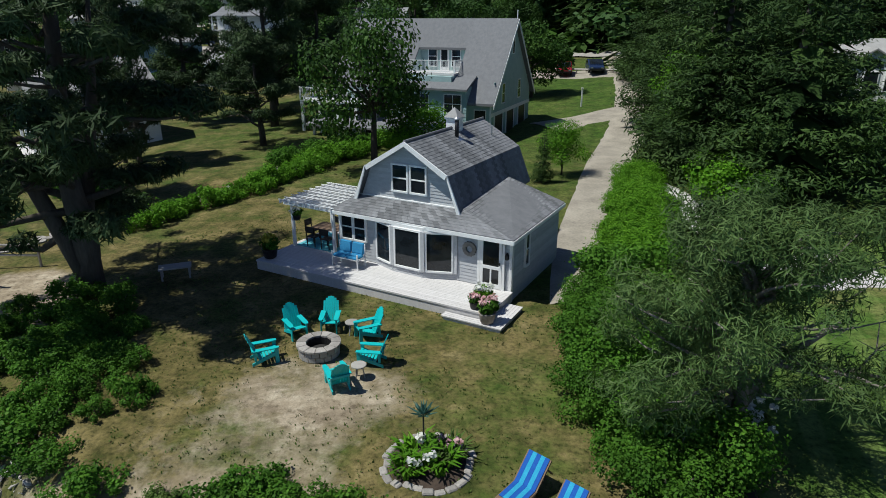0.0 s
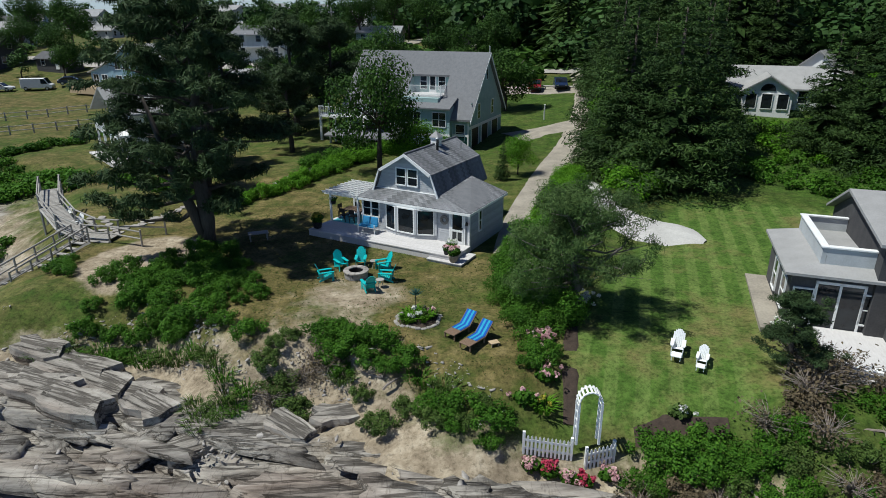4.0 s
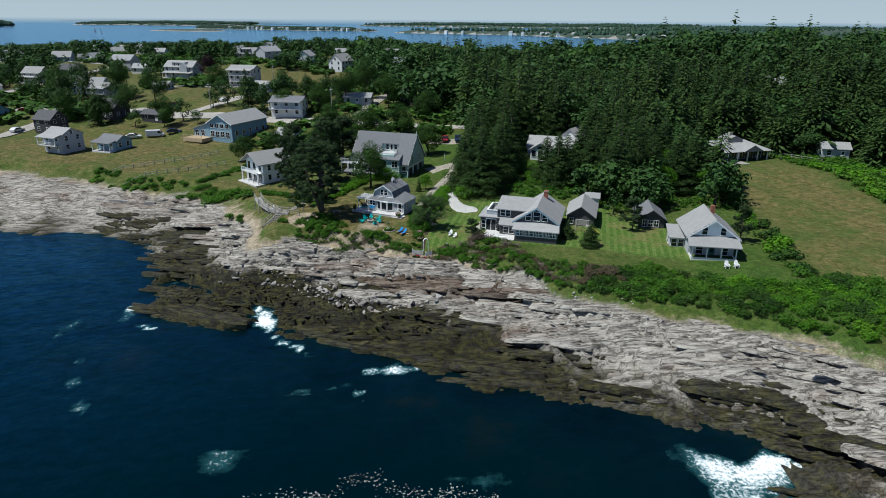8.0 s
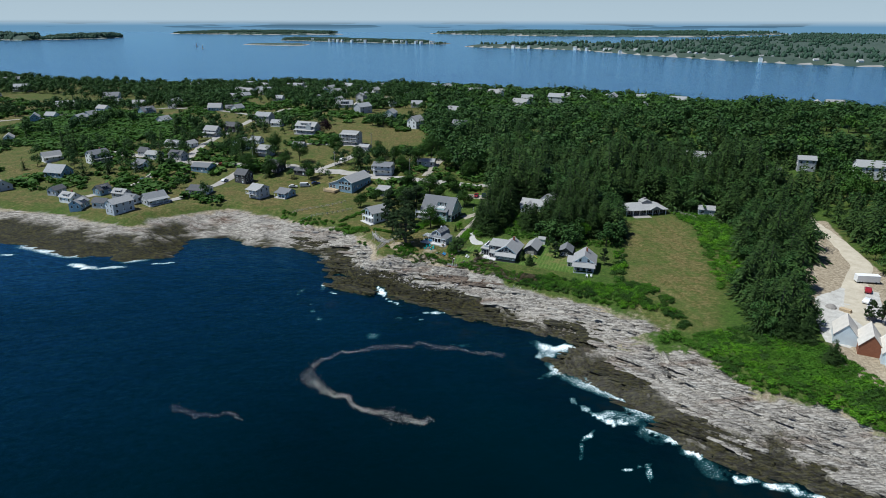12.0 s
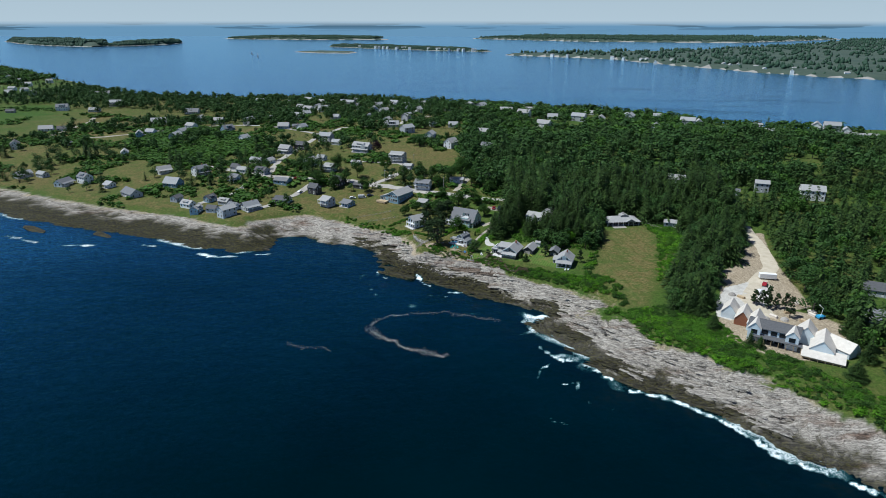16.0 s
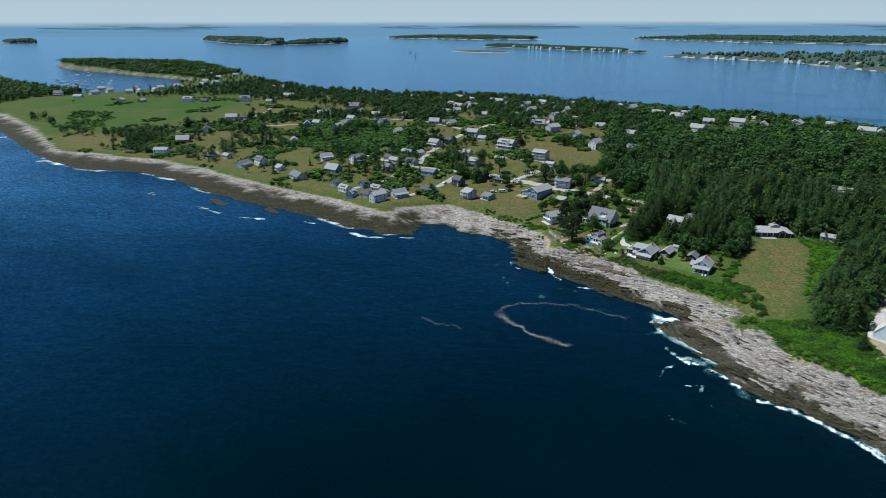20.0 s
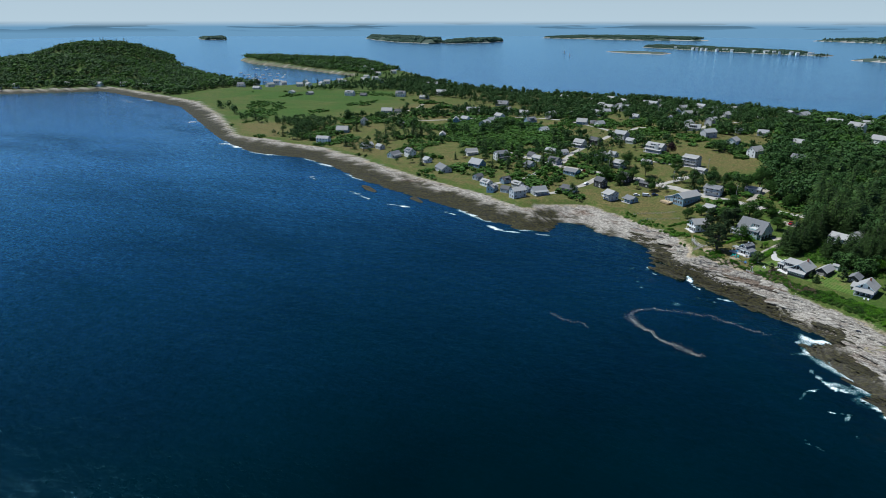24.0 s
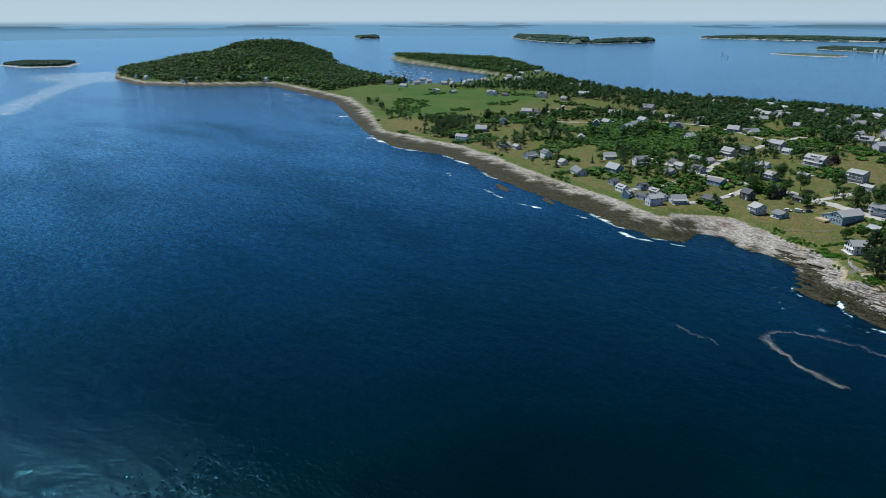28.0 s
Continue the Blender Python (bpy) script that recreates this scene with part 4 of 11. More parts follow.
# ---- solids ----
class Solid:
    """Collects boxes, prisms, tubes and turned shapes into one mesh."""

    def __init__(self):
        self.v, self.f = [], []

    def add(self, verts, faces, m=None):
        k = len(self.v)
        self.v += [tuple(m @ Vector(p)) if m else tuple(p) for p in verts]
        self.f += [tuple(k + i for i in face) for face in faces]
        return self

    def box(self, x0, x1, y0, y1, z0, z1, m=None):
        p = [(x, y, z) for z in (z0, z1) for y in (y0, y1) for x in (x0, x1)]
        return self.add(p, [(0, 2, 3, 1), (4, 5, 7, 6), (0, 1, 5, 4), (2, 6, 7, 3), (0, 4, 6, 2), (1, 3, 7, 5)], m)

    def prism(self, outline, way, m=None):
        """An outline of places pushed along a vector."""
        n = len(outline)
        far = [tuple(a + b for a, b in zip(p, way)) for p in outline]
        sides = [(i, (i + 1) % n, n + (i + 1) % n, n + i) for i in range(n)]
        return self.add(list(outline) + far, [tuple(range(n))[::-1], tuple(range(n, 2 * n))] + sides, m)

    def tube(self, places, radii, sides=7, m=None, cap=True):
        rings, verts = len(places), []
        for k, p in enumerate(places):
            p = Vector(p)
            a, b = Vector(places[max(0, k - 1)]), Vector(places[min(rings - 1, k + 1)])
            turn = (b - a).to_track_quat("Z", "Y")
            r = radii[k] if hasattr(radii, "__len__") else radii
            verts += [tuple(p + turn @ Vector((r * math.cos(2 * math.pi * i / sides), r * math.sin(2 * math.pi * i / sides), 0))) for i in range(sides)]
        faces = [(k * sides + i, k * sides + (i + 1) % sides, (k + 1) * sides + (i + 1) % sides, (k + 1) * sides + i) for k in range(rings - 1) for i in range(sides)]
        if cap:
            faces += [tuple(range(sides))[::-1], tuple(range((rings - 1) * sides, rings * sides))]
        return self.add(verts, faces, m)

    def turned(self, profile, sides=20, m=None):
        """A profile of (radius, height) turned round the upright axis."""
        return self.tube_rings([(r, z) for r, z in profile], sides, m)

    def tube_rings(self, profile, sides, m):
        verts = [(r * math.cos(2 * math.pi * i / sides), r * math.sin(2 * math.pi * i / sides), z) for r, z in profile for i in range(sides)]
        n = len(profile)
        faces = [(k * sides + i, k * sides + (i + 1) % sides, (k + 1) * sides + (i + 1) % sides, (k + 1) * sides + i) for k in range(n - 1) for i in range(sides)]
        faces += [tuple(range(sides))[::-1], tuple(range((n - 1) * sides, n * sides))]
        return self.add(verts, faces, m)

    def mesh(self, name, material, bevel=0.0, smooth=False):
        me = bpy.data.meshes.new(name)
        me.from_pydata(self.v, [], self.f)
        if bevel:
            bm = bmesh.new()
            bm.from_mesh(me)
            bmesh.ops.bevel(bm, geom=bm.edges[:], offset=bevel, segments=1, affect="EDGES", clamp_overlap=True)
            bm.to_mesh(me)
            bm.free()
        me.materials.append(material)
        if smooth:
            me.polygons.foreach_set("use_smooth", np.ones(len(me.polygons), bool))
        me.update()
        return me


def thing(name, m, label, category, group="", kind=""):
    ob = new(name)
    ob.empty_display_size = 0.2
    ob.matrix_world = m
    return tagged(ob, label, category, group, kind)


def part(name, what, material, parent, label="", bevel=0.0, smooth=False, m=None):
    """One mesh object under a thing or a part; what is a Solid or a mesh."""
    me = what.mesh(name, material, bevel, smooth) if isinstance(what, Solid) else what
    ob = new(name, me)
    ob.parent = parent
    if m is not None:
        ob.matrix_local = m
    return tagged(ob, label)


# ---- plants ----
def cards(centre, along, normal, length, width):
    """Small four-cornered leaf sprays: places, their ways, the ways they face and their sizes."""
    along = along / np.linalg.norm(along, axis=1, keepdims=True)
    side = np.cross(normal, along)
    side /= np.linalg.norm(side, axis=1, keepdims=True) + 1e-9
    a, s = along * (length / 2)[:, None], side * (width / 2)[:, None]
    v = np.stack([centre - a, centre + s * 1.0 - a * 0.1, centre + a, centre - s * 1.0 + a * 0.1], 1)
    return v.reshape(-1, 3)


def card_faces(n):
    return np.arange(n * 4).reshape(n, 4)


def clump_cards(rng, balls, count, size, up=0.35, shell=0.55, rag=0.0, slim=1.0, jitter=0.55):
    """Leaf sprays spread through balls of (x, y, z, radius, flatness)."""
    balls = np.array(balls, float)
    weight = balls[:, 3] ** 2
    pick = rng.choice(len(balls), count, p=weight / weight.sum())
    b = balls[pick]
    way = rng.normal(size=(count, 3))
    way /= np.linalg.norm(way, axis=1, keepdims=True)
    far = shell + (1 - shell) * rng.random(count) ** 0.6
    far *= 0.85 + 0.3 * rng.random(count)
    far *= 1 + rag * rng.random(count) ** 4
    off = way * (b[:, 3] * far)[:, None]
    off[:, 2] *= b[:, 4]
    centre = b[:, :3] + off
    normal = way + rng.normal(size=(count, 3)) * jitter + np.array([0, 0, up])
    along = np.cross(normal, rng.normal(size=(count, 3)))
    s = size * (0.6 + 0.8 * rng.random(count))
    return cards(centre, along, normal, s * 1.25, s * slim)


def bough_arrays(rng, tall, wide, tiers, arms, fuzz, bare=0.06, lengths=1):
    """A conifer seen from afar: drooping boughs in tiers round one spire, with loose sprays at their tips."""
    c, a, n, l, w = [], [], [], [], []
    lean = rng.normal(size=2) * 0.02 * tall
    for k in range(tiers):
        f = (k + 0.25 + 0.5 * rng.random()) / tiers
        z = tall * (bare + (0.99 - bare) * f)
        reach = wide * ((1 - f) ** 0.78 * (0.72 + 0.5 * rng.random()) + 0.05)
        m = max(4, int(arms * (1 - 0.5 * f)))
        turn0 = rng.random() * 6.28
        for j in range(m):
            t = turn0 + 6.283 * (j + 0.6 * rng.random()) / m
            r = reach * (0.65 + 0.6 * rng.random())
            out = np.array([math.cos(t), math.sin(t), 0.0])
            drop = 0.32 + 0.35 * rng.random()
            for q in range(lengths):
                mid = (q + 0.55) / lengths
                c.append(out * r * mid + np.array([lean[0] * f, lean[1] * f, z - drop * r * mid * mid * 1.2]) + (lengths > 1) * rng.normal(size=3) * 0.12)
                a.append(out + np.array([0, 0, -drop * (0.4 + 0.9 * mid)]) + (lengths > 1) * rng.normal(size=3) * 0.22)
                n.append(np.array([0, 0, 1.0]) + out * 0.5 + rng.normal(size=3) * 0.28)
                l.append(r * 1.25 / lengths + 0.1)
                w.append((2.5 * r / m + 0.10) * (0.62 if lengths > 1 else 1.0))
    for _ in range(fuzz):
        f, t = rng.random() ** 1.3, rng.random() * 6.283
        r = wide * (1 - f) ** 0.78 * (0.75 + 0.4 * rng.random())
        out = np.array([math.cos(t), math.sin(t), 0.0])
        c.append(out * r + np.array([lean[0] * f, lean[1] * f, tall * (bare + (0.97 - bare) * f) - 0.25 * r]))
        a.append(out + np.array([0, 0, -0.3]) + rng.normal(size=3) * 0.3)
        n.append(np.array([0, 0, 1.0]) + out * 0.6 + rng.normal(size=3) * 0.4)
        l.append(0.5 + 0.5 * rng.random())
        w.append(0.18 + 0.2 * rng.random())
    return cards(np.array(c), np.array(a), np.array(n), np.array(l), np.array(w))


def conifer_arrays(rng, tall, wide, tiers, arms, count, size, slim=0.5, core=(12, 8), bare=0.05):
    """A conifer of clumped sprays at the ends of drooping boughs, over a darker core."""
    balls = []
    for k in range(tiers):
        f = (k + rng.random()) / tiers
        z = tall * (bare + (0.97 - bare) * f)
        reach = wide * ((1 - f) ** 0.75 * (0.75 + 0.45 * rng.random()) + 0.03)
        m = max(3, int(arms * (1 - 0.6 * f)))
        turn0 = rng.random() * 6.28
        for j in range(m):
            t = turn0 + 6.283 * (j + 0.7 * rng.random()) / m
            r = reach * (0.62 + 0.45 * rng.random())
            clump = (0.20 + 0.24 * rng.random()) * wide * (1 - 0.62 * f)
            balls.append((r * math.cos(t), r * math.sin(t), z - 0.28 * r, clump, 0.5))
    v = clump_cards(rng, balls, count, size, up=0.5, shell=0.35, slim=slim, jitter=0.38)
    return np.concatenate([v, bough_arrays(rng, tall * 0.95, wide * 0.7, core[0], core[1], 0)])


def limb(solid, rng, start, end, r0, r1, bend=0.12, sides=6, pieces=5):
    start, end = np.array(start, float), np.array(end, float)
    size = np.linalg.norm(end - start)
    pts = []
    sway = rng.normal(size=3) * bend * size
    for k in range(pieces + 1):
        f = k / pieces
        pts.append(tuple(start + (end - start) * f + sway * math.sin(math.pi * f) + rng.normal(size=3) * 0.015 * size * (0 < k < pieces)))
    solid.tube(pts, [r0 + (r1 - r0) * k / pieces for k in range(pieces + 1)], sides)
    return pts


def tree_kind(kind, seed):
    """Trunk and crown of one tree of a kind: (trunk Solid, bark, sprays, leaf material)."""
    rng = np.random.default_rng(seed)
    trunk = Solid()
    if kind == "spruce":
        tall, wide = 11 + 3 * rng.random(), 2.5 + 0.7 * rng.random()
        trunk.tube([(0, 0, -0.3), (0.05, 0, tall * 0.5), (0, 0.03, tall * 0.97)], [0.24, 0.14, 0.02], 7)
        return trunk, BARK, conifer_arrays(rng, tall, wide, 24, 11, 17000, 0.20, 0.34, (22, 9)), SPRUCE
    if kind == "far_spruce":
        tall, wide = 11 + 4 * rng.random(), 2.6 + 0.9 * rng.random()
        trunk.tube([(0, 0, -0.3), (0, 0, tall * 0.86)], [0.25, 0.03], 5)
        return trunk, BARK, bough_arrays(rng, tall, wide, 24, 12, 110, lengths=2), SPRUCE
    if kind in ("broadleaf", "bright_broadleaf", "far_broadleaf", "purple_broadleaf", "mid_broadleaf"):
        far = kind in ("far_broadleaf", "mid_broadleaf")
        tall = 7.5 + 2.5 * rng.random()
        top = [(rng.normal() * 0.2, rng.normal() * 0.2, tall * 0.35)]
        trunk.tube([(0, 0, -0.3), (0.05, 0.02, tall * 0.2), top[0]], [0.26, 0.2, 0.15], 7)
        balls = []
        for k in range(9 if far else 15):
            t, f = 2.4 * k + rng.random(), rng.random()
            r = (0.35 + 0.65 * f) * tall * 0.34
            z = tall * (0.30 + 0.55 * rng.random() * (1.2 - 0.6 * f))
            balls.append((r * math.cos(t), r * math.sin(t), z, tall * (0.13 + 0.10 * rng.random()), 0.8))
            if not far:
                limb(trunk, rng, top[0], balls[-1][:3], 0.10, 0.025, 0.08, 5, 3)
        balls.append((0, 0, tall * 0.82, tall * 0.2, 0.85))
        leaf = {"broadleaf": TREE_LEAF, "bright_broadleaf": BRIGHT_LEAF, "far_broadleaf": FAR_LEAF, "mid_broadleaf": FAR_LEAF, "purple_broadleaf": PURPLE_LEAF}[kind]
        return trunk, BARK, clump_cards(rng, balls, 900 if kind == "mid_broadleaf" else 260 if far else 9000, 0.36 if kind == "mid_broadleaf" else 0.7 if far else 0.17, jitter=0.3 if far else 0.5), leaf
    if kind == "old_pine":
        tall, balls = 13.2, []
        trunk.tube([(0, 0, -0.5), (0.15, 0, 1.6), (0.0, 0.1, 4.5), (0.5, 0.3, 9), (0.3, 0.2, 12.4)], [0.62, 0.48, 0.38, 0.24, 0.06], 10)
        trunk.tube([(0.1, 0, 0.2), (-0.55, 0.1, 2.0), (-1.5, 0.3, 4.6), (-2.6, 0.6, 8.6)], [0.4, 0.33, 0.25, 0.07], 9)
        trunk.tube([(0, 0.1, 0.6), (0.4, 0.7, 3.0), (1.2, 1.7, 6.5), (1.7, 2.3, 10)], [0.36, 0.28, 0.2, 0.06], 9)
        for k in range(46):
            f = (k + rng.random()) / 46
            t = 2.4 * k + rng.random() * 0.9
            z0 = 2.4 + 10.0 * f
            reach = 6.4 * (0.62 + 0.45 * rng.random()) * min(1.0, 0.7 + 1.2 * f) * (1.06 - 0.66 * f ** 2.2)
            sag = -0.9 * (f < 0.25) * rng.random()
            foot = (0.25 - 0.3 * (t % 1), 0.15, z0 - 0.4)
            tip = (reach * math.cos(t) - 0.4, reach * math.sin(t), z0 + 0.06 * reach * rng.normal() + 0.5 + sag)
            pts = limb(trunk, rng, foot, tip, 0.15 * (1.2 - f), 0.02, 0.10, 5, 6)
            for q in (3, 4, 5, 6):
                p = pts[q]
                for _ in range(2):
                    balls.append((p[0] + 0.55 * rng.normal(), p[1] + 0.55 * rng.normal(), p[2] + 0.25 + 0.2 * rng.random(), 0.42 + 0.42 * rng.random(), 0.42))
        return trunk, BARK, clump_cards(rng, balls, 60000, 0.37, 0.6, 0.3, slim=0.18), PINE
    if kind == "dome_pine":
        balls = []
        trunk.tube([(0, 0, -0.4), (0.1, 0.1, 1.2), (-0.25, 0.2, 2.6), (0.0, 0.1, 4.6)], [0.24, 0.2, 0.15, 0.05], 8)
        trunk.tube([(0.1, 0.1, 0.9), (0.9, 0.2, 2.0), (2.2, 0.1, 3.0)], [0.15, 0.11, 0.05], 7)
        for k in range(54):
            f = (k + rng.random()) / 54
            t = 2.4 * k + rng.random()
            high = 0.75 + 4.9 * f
            reach = 3.3 * math.sqrt(max(0.05, 1 - (max(0.0, high - 2.6) / 3.3) ** 2)) * (0.7 + 0.35 * rng.random())
            if high < 2.6 and math.cos(t) > -0.25:
                continue
            lean = 0.5 * math.cos(t) * (math.cos(t) > 0)
            tip = (reach * math.cos(t) + lean, reach * math.sin(t), high + 0.15 * rng.normal())
            pts = limb(trunk, rng, (-0.1, 0.12, min(4.2, 0.9 + 3.2 * f)), tip, 0.07, 0.012, 0.12, 5, 5)
            bare = tip[0] > 1.8 and high < 3.4
            for q in (2, 3, 4, 5):
                p = pts[q]
                if bare and q < 5:
                    for _ in range(4):
                        w = rng.normal(size=3) * np.array([0.7, 0.7, 0.4])
                        trunk.tube([p, (p[0] + w[0], p[1] + w[1], p[2] + w[2])], [0.015, 0.005], 4)
                    continue
                balls.append((p[0] + 0.3 * rng.normal(), p[1] + 0.3 * rng.normal(), p[2] + 0.2, 0.4 + 0.3 * rng.random(), 0.7))
        for k in range(14):
            t, r = rng.random() * 6.28, 2.2 * rng.random() ** 0.5
            balls.append((r * math.cos(t), r * math.sin(t), 5.6 - 0.22 * r * r, 0.6, 0.6))
        return trunk, PALE_BARK, clump_cards(rng, balls, 38000, 0.20, 0.6, 0.3, slim=0.15), GREY_NEEDLE
    if kind == "pine":
        tall = 10.5 + 1.5 * rng.random()
        fork = np.array([0.25 * rng.normal(), 0.2 * rng.normal(), tall * 0.34])
        trunk.tube([(0, 0, -0.4), (0.1, -0.05, tall * 0.15), tuple(fork), (0.1, 0.25, tall * 0.7), (0, 0.1, tall * 0.93)], [0.42, 0.34, 0.28, 0.16, 0.05], 9)
        balls = []
        for k in range(30):
            f = rng.random()
            t = 2.4 * k + rng.random() * 0.8
            z0 = tall * (0.2 + 0.68 * f)
            reach = (0.45 + 0.55 * rng.random()) * tall * 0.46 * (1.12 - 0.78 * f)
            tip = (reach * math.cos(t), reach * math.sin(t), z0 + 0.10 * reach * rng.normal() + 0.4)
            pts = limb(trunk, rng, (0.1, 0.08, z0 - 0.5), tip, 0.13 * (1.15 - f), 0.02, 0.10, 5, 5)
            for q in (3, 4, 5):
                p = pts[q]
                balls.append((p[0] + 0.4 * rng.normal(), p[1] + 0.4 * rng.normal(), p[2] + 0.25, 0.62 + 0.5 * rng.random(), 0.5))
        for k in range(8):
            balls.append((rng.normal() * 0.9, rng.normal() * 0.9, tall * (0.78 + 0.2 * rng.random()), 0.8, 0.6))
        return trunk, BARK, clump_cards(rng, balls, 19000, 0.40, 0.6, 0.3, slim=0.2), PINE
    if kind in ("shrub", "bright_shrub", "dusty_shrub", "far_shrub", "brown_shrub", "bare_shrub", "mid_shrub", "mid_bright", "brown_mid", "dark_shrub", "remote_shrub", "dark_mid", "bright_far", "hedge_shrub", "bright_hedge_shrub"):
        balls = []
        fine = kind in ("shrub", "bright_shrub", "dusty_shrub", "brown_shrub", "hedge_shrub", "bright_hedge_shrub")
        for k in range(20 if fine else 8):
            t, r = rng.random() * 6.28, (0.92 if fine else 0.75) * rng.random() ** 0.6
            if fine:
                balls.append((r * math.cos(t), r * math.sin(t), 0.15 + 0.75 * rng.random() * (1.1 - 0.6 * r), 0.12 + 0.19 * rng.random(), 0.9 + 0.4 * rng.random()))
                continue
            balls.append((r * math.cos(t), r * math.sin(t), 0.28 + 0.42 * rng.random(), 0.32 + 0.2 * rng.random(), 0.9))
        for k in range(70 if kind == "bare_shrub" else 5):
            t = rng.random() * 6.28
            if kind == "bare_shrub":
                u, q, h = rng.random() * 6.28, 0.35 * rng.random(), 0.3 + 0.6 * rng.random()
                r = 0.25 + 0.75 * rng.random()
                trunk.tube([(q * math.cos(u) * 0.4, q * math.sin(u) * 0.4, -0.1), (q * math.cos(t), q * math.sin(t), h * 0.6), (r * math.cos(t + 0.3), r * math.sin(t + 0.3), h)], [0.018, 0.012, 0.005], 4)
                continue
            trunk.tube([(0, 0, -0.1), (0.4 * math.cos(t), 0.4 * math.sin(t), 0.6)], [0.03, 0.012], 4)
        leaf = {"shrub": LEAF, "bright_shrub": BRIGHT_LEAF, "dusty_shrub": DUSTY_LEAF, "far_shrub": LEAF, "brown_shrub": BROWN_LEAF, "bare_shrub": BROWN_LEAF, "mid_shrub": LEAF, "mid_bright": BRIGHT_LEAF, "brown_mid": BROWN_LEAF, "dark_shrub": TREE_LEAF, "remote_shrub": MID_LEAF, "bright_far": BRIGHT_LEAF, "hedge_shrub": LEAF, "bright_hedge_shrub": BRIGHT_LEAF, "dark_mid": TREE_LEAF}[kind]
        return trunk, DEAD_TWIG if kind == "bare_shrub" else PALE_BARK, clump_cards(rng, balls, 7500 if "hedge" in kind else 46 if kind == "remote_shrub" else 230 if kind in ("far_shrub", "dark_shrub", "bright_far") else 500 if "mid" in kind else 300 if kind == "bare_shrub" else 3200, 0.043 if "hedge" in kind else 0.5 if kind == "remote_shrub" else 0.23 if kind in ("far_shrub", "dark_shrub", "bright_far") else 0.165 if "mid" in kind else 0.072, rag=0.7), leaf
    raise ValueError(kind)


KINDS, FIRST = {}, {}


def kind_of(kind, seed):
    if (kind, seed) not in KINDS:
        KINDS[kind, seed] = tree_kind(kind, seed)
    return KINDS[kind, seed]


def plant(kind, seed, x, y, size=1.0, turn=0.0, name="", label="", category="", group="", z=None, wide=None):
    """A tree or shrub that stands by itself: trunk and crown under one thing."""
    z = ground(x, y) if z is None else z
    wide = size if wide is None else wide
    m = Matrix.LocRotScale((x, y, z), Euler((0, 0, turn)), (wide, wide, size))
    if (kind, seed) in FIRST:
        ob = copy_thing(FIRST[kind, seed], pose(0, 0, 0))
        ob.matrix_basis = m
        return tagged(ob, label, category, group)
    trunk, bark, v, leaf = kind_of(kind, seed)
    ob = thing(name, m, label, category, group)
    part("trunk" if "shrub" not in kind else "stem", trunk, bark, ob, smooth=True)
    part("crown", mesh_of("crown", v, card_faces(len(v) // 4), [leaf]), None, ob)
    FIRST[kind, seed] = ob
    return ob


def thicket(name, label, category, kinds, places, sizes, turns, zs, wides=None):
    """Very many plants as one mesh, too many to count."""
    verts, faces, which, mats, k = [], [], [], [], 0
    mixed = (value_noise(places[:, 0] / 14, places[:, 1] / 14, 77) - 0.2) / 0.6 * 0.62 + 0.38 * value_noise(places[:, 0] * 3.7, places[:, 1] * 3.7, 78)
    pick = np.clip((mixed * len(kinds)).astype(int), 0, len(kinds) - 1)
    wides = sizes if wides is None else wides
    for j, (kind, seed) in enumerate(kinds):
        trunk, bark, v, leaf = kind_of(kind, seed)
        for m in (bark, leaf):
            if m not in mats:
                mats.append(m)
        tv, tf = np.array(trunk.v), np.array([f for f in trunk.f if len(f) == 4])
        for base, quads, mat in ((tv, tf, bark), (v, card_faces(len(v) // 4), leaf)):
            sel = np.where(pick == j)[0]
            if not len(sel) or not len(quads):
                continue
            c, s = np.cos(turns[sel])[:, None], np.sin(turns[sel])[:, None]
            w, h = wides[sel][:, None], sizes[sel][:, None]
            x = (base[None, :, 0] * c - base[None, :, 1] * s) * w + places[sel, 0][:, None]
            y = (base[None, :, 0] * s + base[None, :, 1] * c) * w + places[sel, 1][:, None]
            z = base[None, :, 2] * h + zs[sel][:, None]
            verts.append(np.stack([x, y, z], -1).reshape(-1, 3))
            faces.append((quads[None] + (np.arange(len(sel)) * len(base))[:, None, None]).reshape(-1, 4) + k)
            which.append(np.full(len(faces[-1]), mats.index(mat)))
            k += len(verts[-1])
    me = mesh_of(name, np.concatenate(verts), np.concatenate(faces), mats, np.concatenate(which))
    return tagged(new(name, me), label, category, kind="stuff")


# ---- houses ----
PANES = {}


